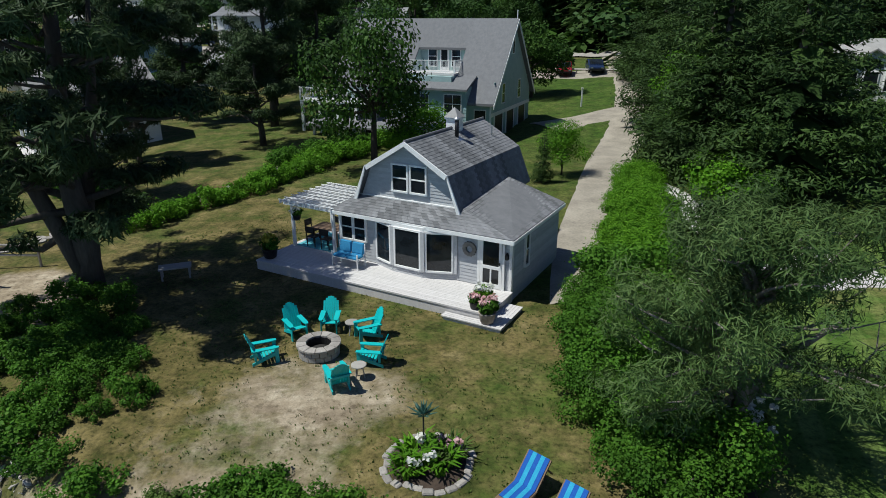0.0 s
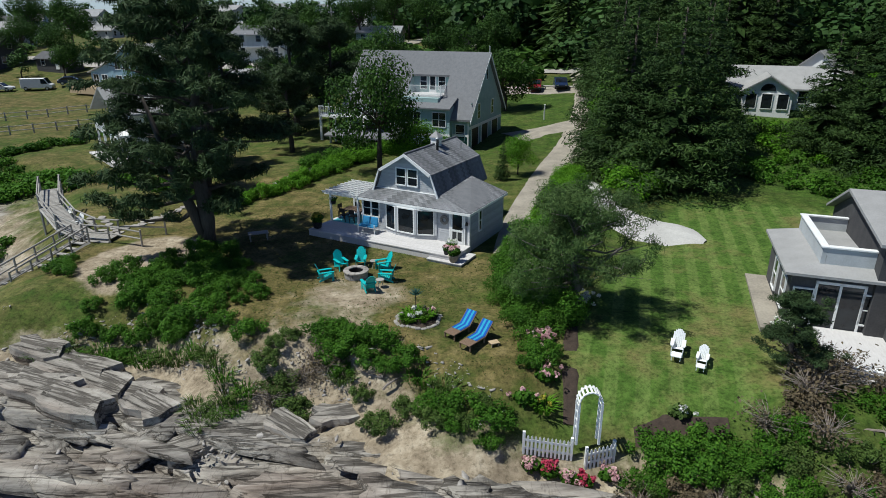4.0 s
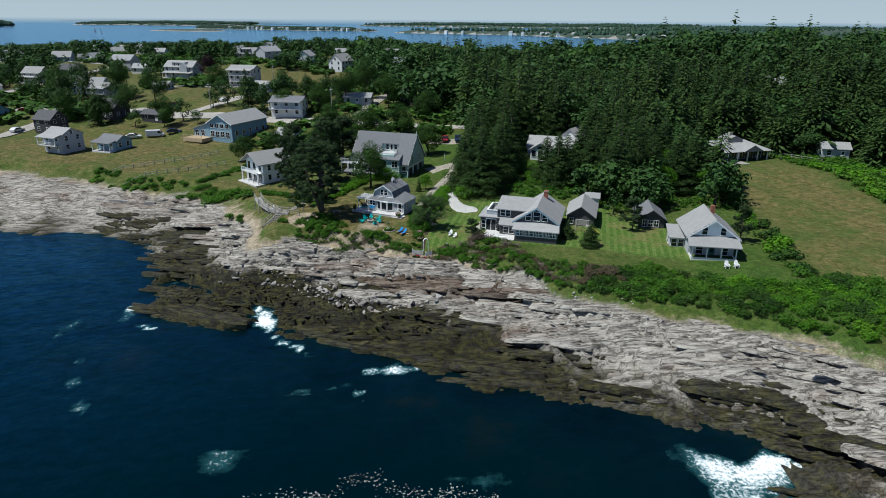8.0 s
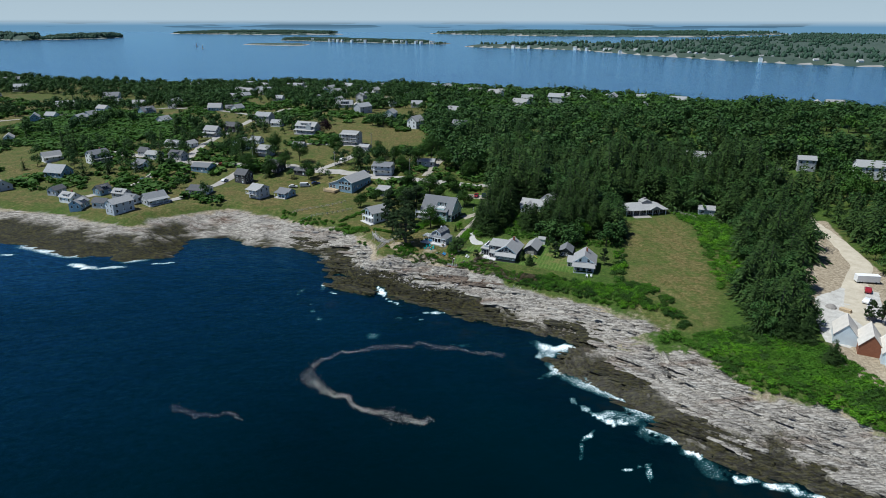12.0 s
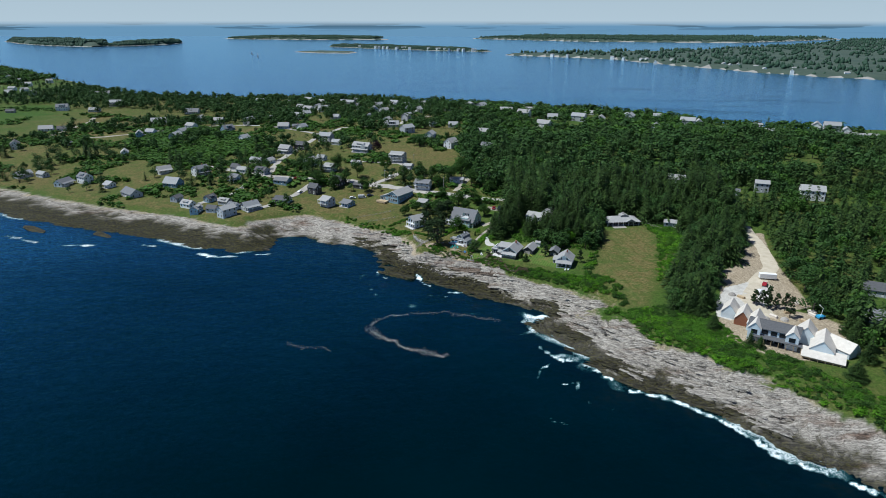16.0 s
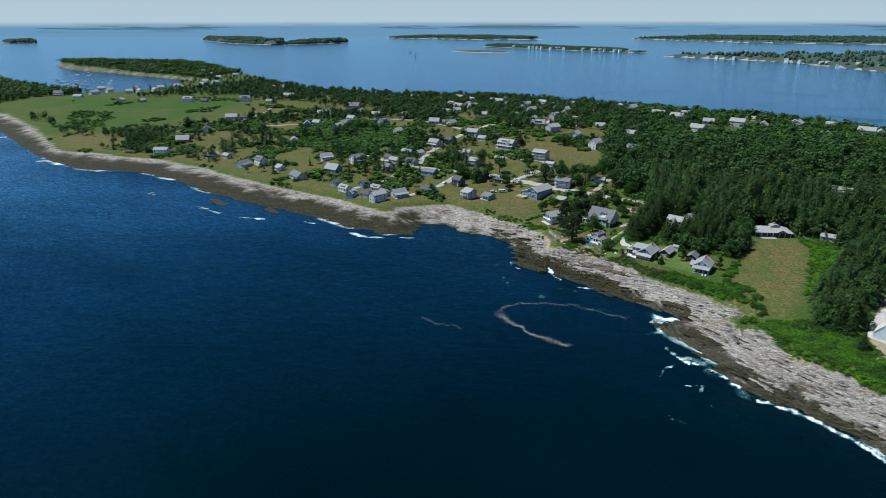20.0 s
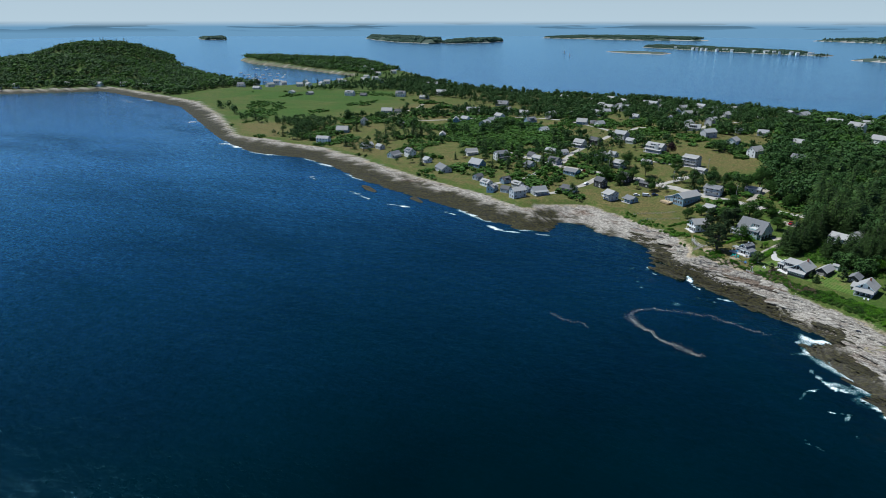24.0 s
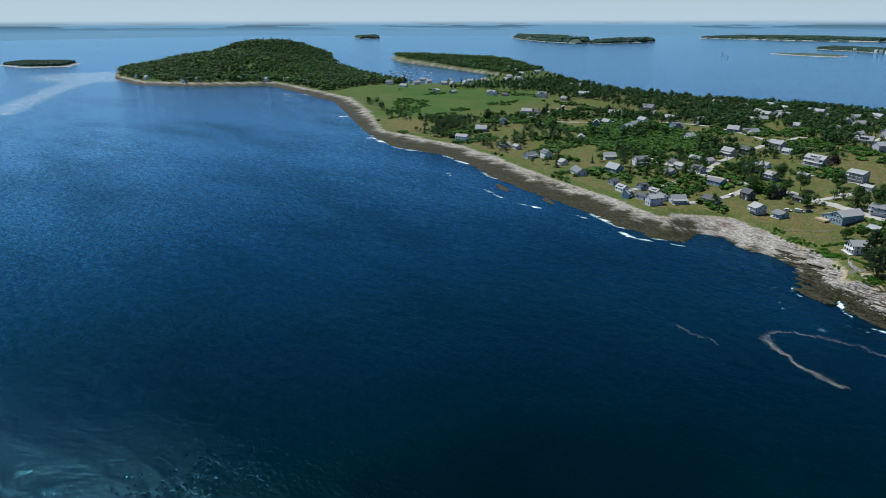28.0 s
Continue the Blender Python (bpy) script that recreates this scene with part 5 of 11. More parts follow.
def window(parent, x, y, z, turn, w=0.9, h=1.3, cols=1, rows=2, name="window", trim=WHITE, tone=""):
    """A framed window at (x, y, z) of its sill's middle, facing -y turned by degrees."""
    key = (w, h, cols, rows, trim.name)
    if key not in PANES:
        f, g, t = Solid(), Solid(), 0.07 if w < 2 else 0.1
        f.box(-w / 2 - t, -w / 2, -0.05, 0.04, -t, h + t).box(w / 2, w / 2 + t, -0.05, 0.04, -t, h + t)
        f.box(-w / 2, w / 2, -0.05, 0.04, h, h + t).box(-w / 2 - 0.03, w / 2 + 0.03, -0.07, 0.04, -t, 0)
        for k in range(1, cols):
            f.box(-w / 2 + w * k / cols - 0.025, -w / 2 + w * k / cols + 0.025, -0.035, 0.02, 0, h)
        for k in range(1, rows):
            f.box(-w / 2, w / 2, -0.04, 0.015, h * k / rows - 0.025, h * k / rows + 0.025)
        g.box(-w / 2, w / 2, -0.015, -0.005, 0, h)
        PANES[key] = f.mesh("window_frame", trim), g.mesh("pane", GLASS)
    fm, gm = PANES[key]
    frame_ob = part(name, fm, None, parent, m=pose(x, y, z, 0, 0, turn))
    part("pane", gm, None, frame_ob)
    return frame_ob


def roof_slabs(w, d, h, rise, over=0.35, thick=0.14, eave=0.35):
    """Two slabs of a gable roof whose ridge runs along x; the walls end at h."""
    s, slope = Solid(), rise / (d / 2)
    drop = eave * slope
    for k in (-1, 1):
        outline = [(-w / 2 - over, 0, h + rise), (-w / 2 - over, k * (d / 2 + eave), h - drop), (-w / 2 - over, k * (d / 2 + eave), h - drop + thick), (-w / 2 - over, 0, h + rise + thick)]
        s.prism(outline if k < 0 else outline[::-1], (w + 2 * over, 0, 0))
    return s


def gable_body(w, d, h, rise, base=-1.2):
    return Solid().prism([(-w / 2, -d / 2, base), (-w / 2, d / 2, base), (-w / 2, d / 2, h), (-w / 2, 0, h + rise), (-w / 2, -d / 2, h)][::-1], (w, 0, 0))


def house(x, y, turn, w, d, h, rise, walls, roof, label, rng, storeys=1, porch=False, dormer=False, chimney=False, name="house", group="", z=None):
    """A plain gabled house with its ridge along its own x, windows on all sides."""
    z = ground(x, y) if z is None else z
    ob = thing(name, pose(x, y, z, 0, 0, turn), label, "house", group)
    part("wall", gable_body(w, d, h, rise), walls, ob)
    part("roof", roof_slabs(w, d, h, rise), roof, ob)
    lift = h / storeys
    n = max(2, int(w / 2.6))
    for s in range(storeys):
        for k in range(n):
            px = -w / 2 + w * (k + 0.5) / n
            if s == 0 and k == n // 2:
                door = part("door", Solid().box(-0.48, 0.48, -0.06, 0.04, 0, 2.05), WHITE, ob, m=pose(px, -d / 2, 0.15))
                part("pane", Solid().box(-0.3, 0.3, -0.075, -0.055, 1.1, 1.85), GLASS, door)
            else:
                window(ob, px, -d / 2, s * lift + 0.95, 0, 1.0, 1.25, 1, 2)
            if k % 2 == 0:
                window(ob, px, d / 2, s * lift + 0.95, 180, 1.0, 1.25, 1, 2)
        for px, t in ((-w / 2, -90), (w / 2, 90)):
            for k in (-1, 1):
                window(ob, px, k * d / 4, s * lift + 0.95, t, 0.9, 1.25, 1, 2)
    if rise > 1.6:
        for px, t in ((-w / 2, -90), (w / 2, 90)):
            window(ob, px, 0, h + 0.25, t, 0.8, 1.0, 1, 2)
    if porch:
        deep = 2.2
        part("porch_deck", Solid().box(-w / 2, w / 2, -d / 2 - deep, -d / 2, -0.6, 0.12), DECK_WOOD, ob)
        part("porch_roof", Solid().prism([(-w / 2 - 0.2, -d / 2 - deep - 0.3, 2.35), (-w / 2 - 0.2, -d / 2 - deep - 0.3, 2.47), (-w / 2 - 0.2, -d / 2, 3.0), (-w / 2 - 0.2, -d / 2, 2.85)], (w + 0.4, 0, 0)), roof, ob)
        for k in range(4):
            px = -w / 2 + 0.15 + (w - 0.3) * k / 3
            part("post", Solid().box(px - 0.07, px + 0.07, -d / 2 - deep + 0.05, -d / 2 - deep + 0.2, 0.12, 2.42), WHITE, ob)
    if dormer:
        dw = w * 0.45
        zt = h + rise * 0.82
        part("dormer", Solid().prism([(-dw / 2, -d / 2 + 0.5, h + 0.2), (-dw / 2, 0, h + rise * 0.8), (-dw / 2, 0, zt + 0.1), (-dw / 2, -d / 2 + 0.5, zt - 0.25)], (dw, 0, 0)), walls, ob)
        part("dormer_roof", Solid().prism([(-dw / 2 - 0.2, -d / 2 + 0.25, zt - 0.3), (-dw / 2 - 0.2, 0.2, zt + 0.12), (-dw / 2 - 0.2, 0.2, zt + 0.24), (-dw / 2 - 0.2, -d / 2 + 0.25, zt - 0.18)], (dw + 0.4, 0, 0)), roof, ob)
        for k in (-1, 0, 1):
            window(ob, k * dw / 3.2, -d / 2 + 0.5, h + 0.45, 0, 0.8, max(0.7, zt - h - 1.0), 1, 1)
    if chimney:
        part("chimney", Solid().box(-0.3, 0.3, -0.3, 0.3, h + rise - 0.6, h + rise + 0.9, Matrix.Translation((w * 0.2, 0.3, 0))), RED_BRICK, ob)
    return ob


# ---- the cottage ----
LAWN = 7.6
COTTAGE = pose(-0.4, 2.6, LAWN, 0, 0, -29.9)


def laps(parent, material, x0, x1, z0, z1, y, tall=0.13, turn=0.0, at=(0, 0), limits=None):
    """Lapped boards over a wall that faces -y of its own frame; limits(z) may narrow them."""
    m = pose(at[0], at[1], 0, 0, 0, turn)
    n = max(1, round((z1 - z0) / tall))
    step_z = (z1 - z0) / n
    for k in range(n):
        a, b = z0 + k * step_z, z0 + (k + 1) * step_z
        l, r = limits((a + b) / 2) if limits else (x0, x1)
        if r - l < 0.15:
            continue
        s = Solid().prism([(l, y, a), (l, y - 0.022, a), (l, y - 0.006, b), (l, y, b)][::-1], (r - l, 0, 0))
        part("clapboard", s, material, parent, m=m)


def slab(corners, thick=0.1):
    """A flat slab with the given upper corners."""
    return Solid().prism([tuple(c) for c in corners][::-1], (0, 0, -thick))


def courses(parent, material, a, b, c, d, n, name="shingle_course"):
    """Rows of shingles up a roof face: a to b is the eave, d to c the ridge."""
    a, b, c, d = (Vector(p) for p in (a, b, c, d))
    up = (b - a).cross(d - a).normalized()
    if up.z < 0:
        up = -up
    for k in range(n):
        f, g = k / n, (k + 1.12) / n
        g = min(g, 1.0)
        l0, r0, l1, r1 = a.lerp(d, f), b.lerp(c, f), a.lerp(d, g), b.lerp(c, g)
        s = Solid()
        tabs = max(2, int((r0 - l0).length / 0.27))
        for j in range(-1, tabs + 1):
            u, v = (j + 0.5 * (k % 2) + 0.02) / tabs, (j + 1 + 0.5 * (k % 2) - 0.02) / tabs
            u, v = min(1.0, max(0.0, u)), min(1.0, max(0.0, v))
            if v - u < 0.1 / tabs:
                continue
            p0, q0, p1, q1 = l0.lerp(r0, u), l0.lerp(r0, v), l1.lerp(r1, u), l1.lerp(r1, v)
            lift = up * (0.015 + 0.006 * ((j * 7 + k * 3) % 5) / 5)
            s.add([p0 + up * 0.003, q0 + up * 0.003, q0 + lift, p0 + lift, q1 + up * 0.006, p1 + up * 0.006], [(0, 1, 2, 3), (3, 2, 4, 5)])
        part(name, s, material, parent)


def build_cottage():
    ob = thing("cottage", COTTAGE, "small grey shingled cottage with white trim and gambrel roof", "cottage")
    # rooms: the low front and side wing, and the tall gambrel
    body = Solid().box(-7.45, 0, 0.02, 4.95, -0.3, 2.42)
    body.prism([(-6.87, 0.72, 2.3), (-6.87, 0.72, 2.8), (-6.35, 0.72, 4.1), (-4.6, 0.72, 5.12), (-2.85, 0.72, 4.1), (-2.33, 0.72, 2.8), (-2.33, 0.72, 2.3)], (0, 6.3, 0))
    body.box(-6.87, -2.33, 4.9, 7.0, -0.3, 2.4)
    wall = part("wall", body, CEDAR, ob)
    laps(ob, CEDAR, -7.45, 0, 0.42, 2.4, 0.02)
    laps(ob, CEDAR, 0, 4.95, 0.0, 2.42, 0, 0.13, 90, (0, 0.0))

    def gable(z):
        half = 2.27 - (z - 2.75) * 0.52 / 1.35 if z < 4.1 else 1.75 * (5.12 - z) / 1.02
        return -4.6 - half, -4.6 + half

    laps(ob, CEDAR, 0, 0, 2.85, 5.0, 0.72, 0.13, limits=gable)
    # roofs
    lean = part("lean_to_roof", slab([(0.18, -0.32, 2.44), (0.18, 5.1, 2.44), (-2.35, 5.1, 3.22), (-2.35, 0.7, 2.98)]), SHINGLE_ROOF, ob)
    part("porch_roof", slab([(-7.65, -0.32, 2.44), (0.18, -0.32, 2.44), (-2.35, 0.72, 2.98), (-6.9, 0.72, 2.98)]), SHINGLE_ROOF, ob)
    part("side_roof", slab([(-7.65, 3.4, 2.44), (-7.65, -0.32, 2.44), (-6.9, 0.72, 2.98), (-6.9, 3.4, 2.98)]), SHINGLE_ROOF, ob)
    courses(ob, SHINGLE_ROOF, (-7.65, -0.32, 2.44), (0.18, -0.32, 2.44), (-2.35, 0.72, 2.98), (-6.9, 0.72, 2.98), 8)
    courses(ob, SHINGLE_ROOF, (0.18, -0.32, 2.44), (0.18, 5.1, 2.44), (-2.35, 5.1, 3.22), (-2.35, 0.7, 2.98), 16)
    y0, y1 = 0.42, 7.2
    for side in (-1, 1):
        foot, knee, top = (-4.6 + side * 2.42, 2.66), (-4.6 + side * 1.82, 4.16), (-4.6, 5.24)
        for (ax, az), (bx, bz), n in ((foot, knee, 11), (knee, top, 13)):
            quad = [(ax, y0, az), (ax, y1, az), (bx, y1, bz), (bx, y0, bz)]
            if side < 0:
                quad = [quad[1], quad[0], quad[3], quad[2]]
            part("roof", slab(quad, 0.09), SHINGLE_ROOF, ob)
            courses(ob, SHINGLE_ROOF, *quad, n)
            rake = Solid().prism([(ax, 0.36, az + 0.04), (bx, 0.36, bz + 0.04), (bx, 0.36, bz - 0.14), (ax - side * 0.1, 0.36, az - 0.12)], (0, 0.07, 0))
            part("rake_board", rake, WHITE, ob)
    part("ridge_cap", Solid().tube([(-4.6, y0, 5.27), (-4.6, y1, 5.27)], 0.06, 6), SHINGLE_ROOF, ob)
    part("gable_sill", Solid().box(-6.9, -2.3, 0.62, 0.71, 2.86, 2.98), WHITE, ob)
    part("fascia", Solid().box(-7.65, 0.2, -0.36, -0.325, 2.28, 2.42), WHITE, ob)
    part("fascia", Solid().box(0.185, 0.22, -0.32, 5.1, 2.28, 2.42), WHITE, ob)
    for x in (-7.45, -0.02):
        part("corner_board", Solid().box(x - 0.05, x + 0.07, -0.03, 0.0, -0.2, 2.4), WHITE, ob)
    part("corner_board", Solid().box(0.024, 0.05, -0.03, 0.1, -0.2, 2.4), WHITE, ob)
    # the bowed window
    pts = [(-5.75, 0.0), (-4.72, -0.36), (-3.36, -0.4), (-2.2, 0.0)]
    part("bay_base", Solid().prism([(x, y, 0.38) for x, y in pts] + [(-2.2, 0.3, 0.38), (-5.75, 0.3, 0.38)], (0, 0, 0.3)), CEDAR, ob)
    part("bay_head", Solid().prism([(x, y, 2.2) for x, y in pts] + [(-2.2, 0.3, 2.2), (-5.75, 0.3, 2.2)], (0, 0, 0.16)), WHITE, ob)
    for (ax, ay), (bx, by) in zip(pts, pts[1:]):
        w = math.hypot(bx - ax, by - ay)
        t = math.degrees(math.atan2(by - ay, bx - ax))
        window(ob, (ax + bx) / 2, (ay + by) / 2 - 0.01, 0.72, t, round(w - 0.3, 2), 1.44, 1, 1, "picture_window")
        for k in range(3):
            z = 0.4 + 0.09 * k
            part("clapboard", Solid().box(-w / 2 + 0.02, w / 2 - 0.02, -0.02, 0.01, z, z + 0.08), CEDAR, ob, m=pose((ax + bx) / 2, (ay + by) / 2, 0, 0, 0, t))
    for x, y in pts:
        part("post", Solid().box(x - 0.075, x + 0.075, y - 0.06, y + 0.08, 0.66, 2.22), CEDAR, ob)
    window(ob, -7.08, -0.03, 1.26, 0, 0.5, 0.98, 1, 2)
    window(ob, -6.46, -0.03, 1.26, 0, 0.5, 0.98, 1, 2)
    window(ob, -4.98, 0.67, 3.32, 0, 0.62, 0.98, 1, 2)
    window(ob, -4.16, 0.67, 3.32, 0, 0.62, 0.98, 1, 2)
    window(ob, 0.045, 1.35, 1.0, 90, 0.3, 1.2, 1, 2)
    # screen door
    door = part("screen_door", Solid().box(-0.42, -0.31, -0.05, 0, 0, 1.92).box(0.31, 0.42, -0.05, 0, 0, 1.92).box(-0.31, 0.31, -0.05, 0, 1.78, 1.92).box(-0.31, 0.31, -0.05, 0, 0, 0.16).box(-0.31, 0.31, -0.05, 0, 0.72, 0.84).box(-0.03, 0.03, -0.05, 0, 0.16, 0.72), WHITE, ob, "white screen door with dark mesh", m=pose(-0.76, -0.02, 0.42))
    part("screen", Solid().box(-0.31, 0.31, -0.025, -0.015, 0.16, 1.78), GLASS, door)
    part("handle", Solid().box(0.33, 0.37, -0.1, -0.05, 0.92, 1.02), DARK_METAL, door)
    part("door_frame", Solid().box(-0.53, -0.43, -0.045, 0, 0, 2.05).box(0.43, 0.53, -0.045, 0, 0, 2.05).box(-0.43, 0.43, -0.045, 0, 1.93, 2.05), WHITE, ob, m=pose(-0.76, -0.02, 0.4))
    lamp = part("wall_lamp", Solid().box(-0.05, 0.05, -0.14, 0, 0, 0.18), DARK_METAL, ob, m=pose(-0.14, -0.02, 1.62))
    part("bracket", Solid().box(-0.02, 0.02, -0.08, 0, 0.18, 0.24), DARK_METAL, lamp)
    wreath = Solid()
    for k in range(14):
        t = k * 6.283 / 14
        wreath.box(-0.07, 0.07, -0.05, 0.02, -0.06, 0.06, pose(-1.62 + 0.2 * math.cos(t), -0.04, 1.75 + 0.2 * math.sin(t), 0, math.degrees(-t) + 20, 0))
    part("wreath", wreath, STONE, ob, "pale dried wreath beside the door")
    # chimney pipe, vent and cupola
    pipe = part("stove_pipe", Solid().tube([(0, 0, 0), (0, 0, 0.85)], 0.085, 10), DARK_METAL, ob, smooth=True, m=pose(-4.15, 3.75, 4.85))
    part("pipe_cap", Solid().turned([(0.13, 0.82), (0.13, 0.86), (0.02, 0.94)], 10), METAL, pipe)
    part("flashing", Solid().box(-0.2, 0.2, -0.2, 0.2, 0.08, 0.12, pose(0, 0, 0, 0, 30, 0)), METAL, pipe)
    part("vent_pipe", Solid().tube([(-3.7, 6.2, 4.6), (-3.7, 6.2, 5.1)], 0.04, 8), METAL, ob)
    cup = part("cupola", Solid().box(-0.26, 0.26, -0.26, 0.26, 0, 0.55).box(-0.31, 0.31, -0.31, 0.31, 0.5, 0.58), WHITE, ob, "white cupola with pointed copper roof", m=pose(-4.6, 4.4, 5.1))
    part("cupola_roof", Solid().add([(-0.34, -0.34, 0.58), (0.34, -0.34, 0.58), (0.34, 0.34, 0.58), (-0.34, 0.34, 0.58), (0, 0, 0.98)], [(3, 2, 1, 0), (0, 1, 4), (1, 2, 4), (2, 3, 4), (3, 0, 4)]), PALE_ROOF, cup)
    return ob


build_cottage()


def build_deck():
    ob = thing("deck", COTTAGE, "pale painted wooden deck along the cottage front", "deck")
    part("skirt", Solid().box(-10.2, 0.08, -2.02, -1.98, -0.25, 0.34).box(-10.2, -10.16, -2, 2.9, -0.25, 0.34).box(0.04, 0.08, -2, -0.05, -0.25, 0.34), DECK_WOOD, ob)
    for k in range(17):
        y = -2.05 + k * 0.121
        part("deck_board", Solid().box(-10.22, 0.1, y, y + 0.113, 0.34, 0.4), DECK_WOOD, ob)
    for k in range(23):
        y = 0.01 + k * 0.125
        part("deck_board", Solid().box(-10.22, -7.5, y, y + 0.115, 0.34, 0.4), DECK_WOOD, ob)
    stairs = part("step", Solid().box(-1.45, 0.66, -2.36, -2.06, -0.2, 0.12).box(0.1, 0.66, -2.06, -0.5, -0.2, 0.12), DECK_WOOD, ob, "low wide wooden step round the corner")
    for k in range(3):
        part("step_board", Solid().box(-1.5, 0.7, -2.4 + 0.115 * k, -2.295 + 0.115 * k, 0.12, 0.16), DECK_WOOD, stairs)
    for k in range(5):
        part("step_board", Solid().box(0.11 + 0.118 * k, 0.22 + 0.118 * k, -2.05, -0.48, 0.12, 0.16), DECK_WOOD, stairs)


build_deck()


def build_pergola():
    ob = thing("pergola", COTTAGE, "white slatted pergola over the side deck", "pergola")
    for x in (-10.0, -7.85):
        for y in (0.05, 2.6):
            part("post", Solid().box(x - 0.06, x + 0.06, y - 0.06, y + 0.06, 0.4, 2.3), WHITE, ob, bevel=0.008)
    for y in (0.05, 2.6):
        part("beam", Solid().box(-10.4, -7.5, y - 0.09, y - 0.05, 2.2, 2.36), WHITE, ob)
        part("beam", Solid().box(-10.4, -7.5, y + 0.05, y + 0.09, 2.2, 2.36), WHITE, ob)
    for k in range(11):
        x = -10.25 + k * 0.265
        part("rafter", Solid().box(x - 0.02, x + 0.02, -0.4, 3.05, 2.36, 2.47), WHITE, ob)
    for k in range(9):
        y = -0.3 + k * 0.4
        part("slat", Solid().box(-10.4, -7.5, y - 0.02, y + 0.02, 2.47, 2.5), WHITE, ob)


build_pergola()


def chair_adirondack(m, paint, label, group, extended=False, name="adirondack_chair"):
    """A slatted low garden chair that faces +y of its own frame."""
    ob = thing(name, m, label, "chair", group)
    for x in (-0.27, 0.27):
        part("leg", Solid().box(x - 0.02, x + 0.02, 0.32, 0.44, 0, 0.55), paint, ob)
        part("rail", Solid().prism([(x - 0.018, -0.42, 0.02), (x - 0.018, -0.42, 0.12), (x - 0.018, 0.4, 0.42), (x - 0.018, 0.4, 0.3)], (0.036, 0, 0)), paint, ob)
        part("arm", Solid().prism([(x - 0.09, -0.36, 0.55), (x + 0.09, -0.36, 0.55), (x + 0.09, 0.3, 0.55), (x + 0.05, 0.46, 0.55), (x - 0.05, 0.46, 0.55), (x - 0.09, 0.3, 0.55)], (0, 0, 0.03)), paint, ob)
        part("arm_post", Solid().box(x - 0.02, x + 0.02, -0.34, -0.26, 0.2, 0.55), paint, ob)
    for k in range(6):
        y, z = 0.36 - k * 0.095, 0.41 - k * 0.036
        part("seat_slat", Solid().box(-0.27, 0.27, y - 0.04, y + 0.04, z - 0.01, z + 0.012, None), paint, ob)
    for k in range(7):
        x = (k - 3) * 0.086
        top = 0.95 - 0.014 * (k - 3) ** 2 * 1.3
        lean = pose(x, -0.16, 0.2, 24, 0, (k - 3) * -1.5)
        part("back_slat", Solid().box(-0.037, 0.037, -0.012, 0.012, 0, top), paint, ob, m=lean)
    part("back_rail", Solid().box(-0.3, 0.3, -0.4, -0.36, 0.5, 0.57), paint, ob)
    if extended:
        part("footrest", Solid().box(-0.24, 0.24, 0.45, 0.98, 0.24, 0.27).box(-0.22, -0.18, 0.86, 0.92, 0, 0.24).box(0.18, 0.22, 0.86, 0.92, 0, 0.24), paint, ob)
    return ob


def face(x, y, tx, ty, z, more=0.0):
    """A pose at (x, y, z) whose +y points at (tx, ty)."""
    return pose(x, y, z, 0, 0, math.degrees(math.atan2(ty - y, tx - x)) - 90 + more)


PIT = (-6.6, -0.95)
CHAIRS = [(-8.15, -1.35, 8), (-7.55, 0.25, -6), (-6.5, 0.65, 4), (-5.2, 0.05, -10), (-4.95, -1.55, 12), (-5.8, -2.75, 0)]
first = None
for x, y, more in CHAIRS:
    m = face(x, y, *PIT, LAWN, more) @ Matrix.Diagonal((0.9, 0.9, 0.9, 1))
    if first is None:
        first = chair_adirondack(m, TURQUOISE, "turquoise slatted garden chair round the fire pit", "chairs round the fire pit")
    else:
        copy_thing(first, face(x, y, *PIT, LAWN, more))


def build_fire_pit():
    ob = thing("fire_pit", pose(*PIT, LAWN), "round grey block fire pit with ash inside", "fire pit")
    for row in range(2):
        for k in range(16):
            t0, t1 = (k + 0.5 * row) * 22.5 + 1.0, (k + 1 + 0.5 * row) * 22.5 - 1.0
            outline = [(r * math.cos(radians(t)), r * math.sin(radians(t)), 0.02 + row * 0.16) for r, t in ((0.42, t0), (0.62, t0), (0.62, t1), (0.42, t1))]
            part("block", Solid().prism(outline, (0, 0, 0.15)), BLOCK, ob)
    for k in range(12):
        t0, t1 = k * 30 + 0.8, k * 30 + 29.2
        outline = [(r * math.cos(radians(t)), r * math.sin(radians(t)), 0.34) for r, t in ((0.38, t0), (0.67, t0), (0.67, (t0 + t1) / 2), (0.67, t1), (0.38, t1))]
        part("capstone", Solid().prism(outline, (0, 0, 0.07)), STONE, ob, bevel=0.008)
    part("liner", Solid().tube([(0, 0, 0.05), (0, 0, 0.36)], 0.375, 24, cap=False), DARK_METAL, ob)
    part("ash_bed", Solid().turned([(0.36, 0.0), (0.36, 0.12), (0.2, 0.18), (0.02, 0.2)], 18), ASH, ob)


build_fire_pit()


def side_table(x, y, label):
    ob = thing("side_table", pose(x, y, LAWN), label, "table")
    part("tabletop", Solid().turned([(0.2, 0.4), (0.22, 0.41), (0.22, 0.44), (0.2, 0.45)], 16), GREY_WOOD, ob)
    for k in range(3):
        t = k * 2.094
        part("leg", Solid().tube([(0.16 * math.cos(t), 0.16 * math.sin(t), 0), (0.1 * math.cos(t), 0.1 * math.sin(t), 0.4)], 0.02, 6), GREY_WOOD, ob)


side_table(-5.75, 0.28, "small round side table between garden chairs")
side_table(-5.25, -2.35, "small round grey side table by the fire pit")


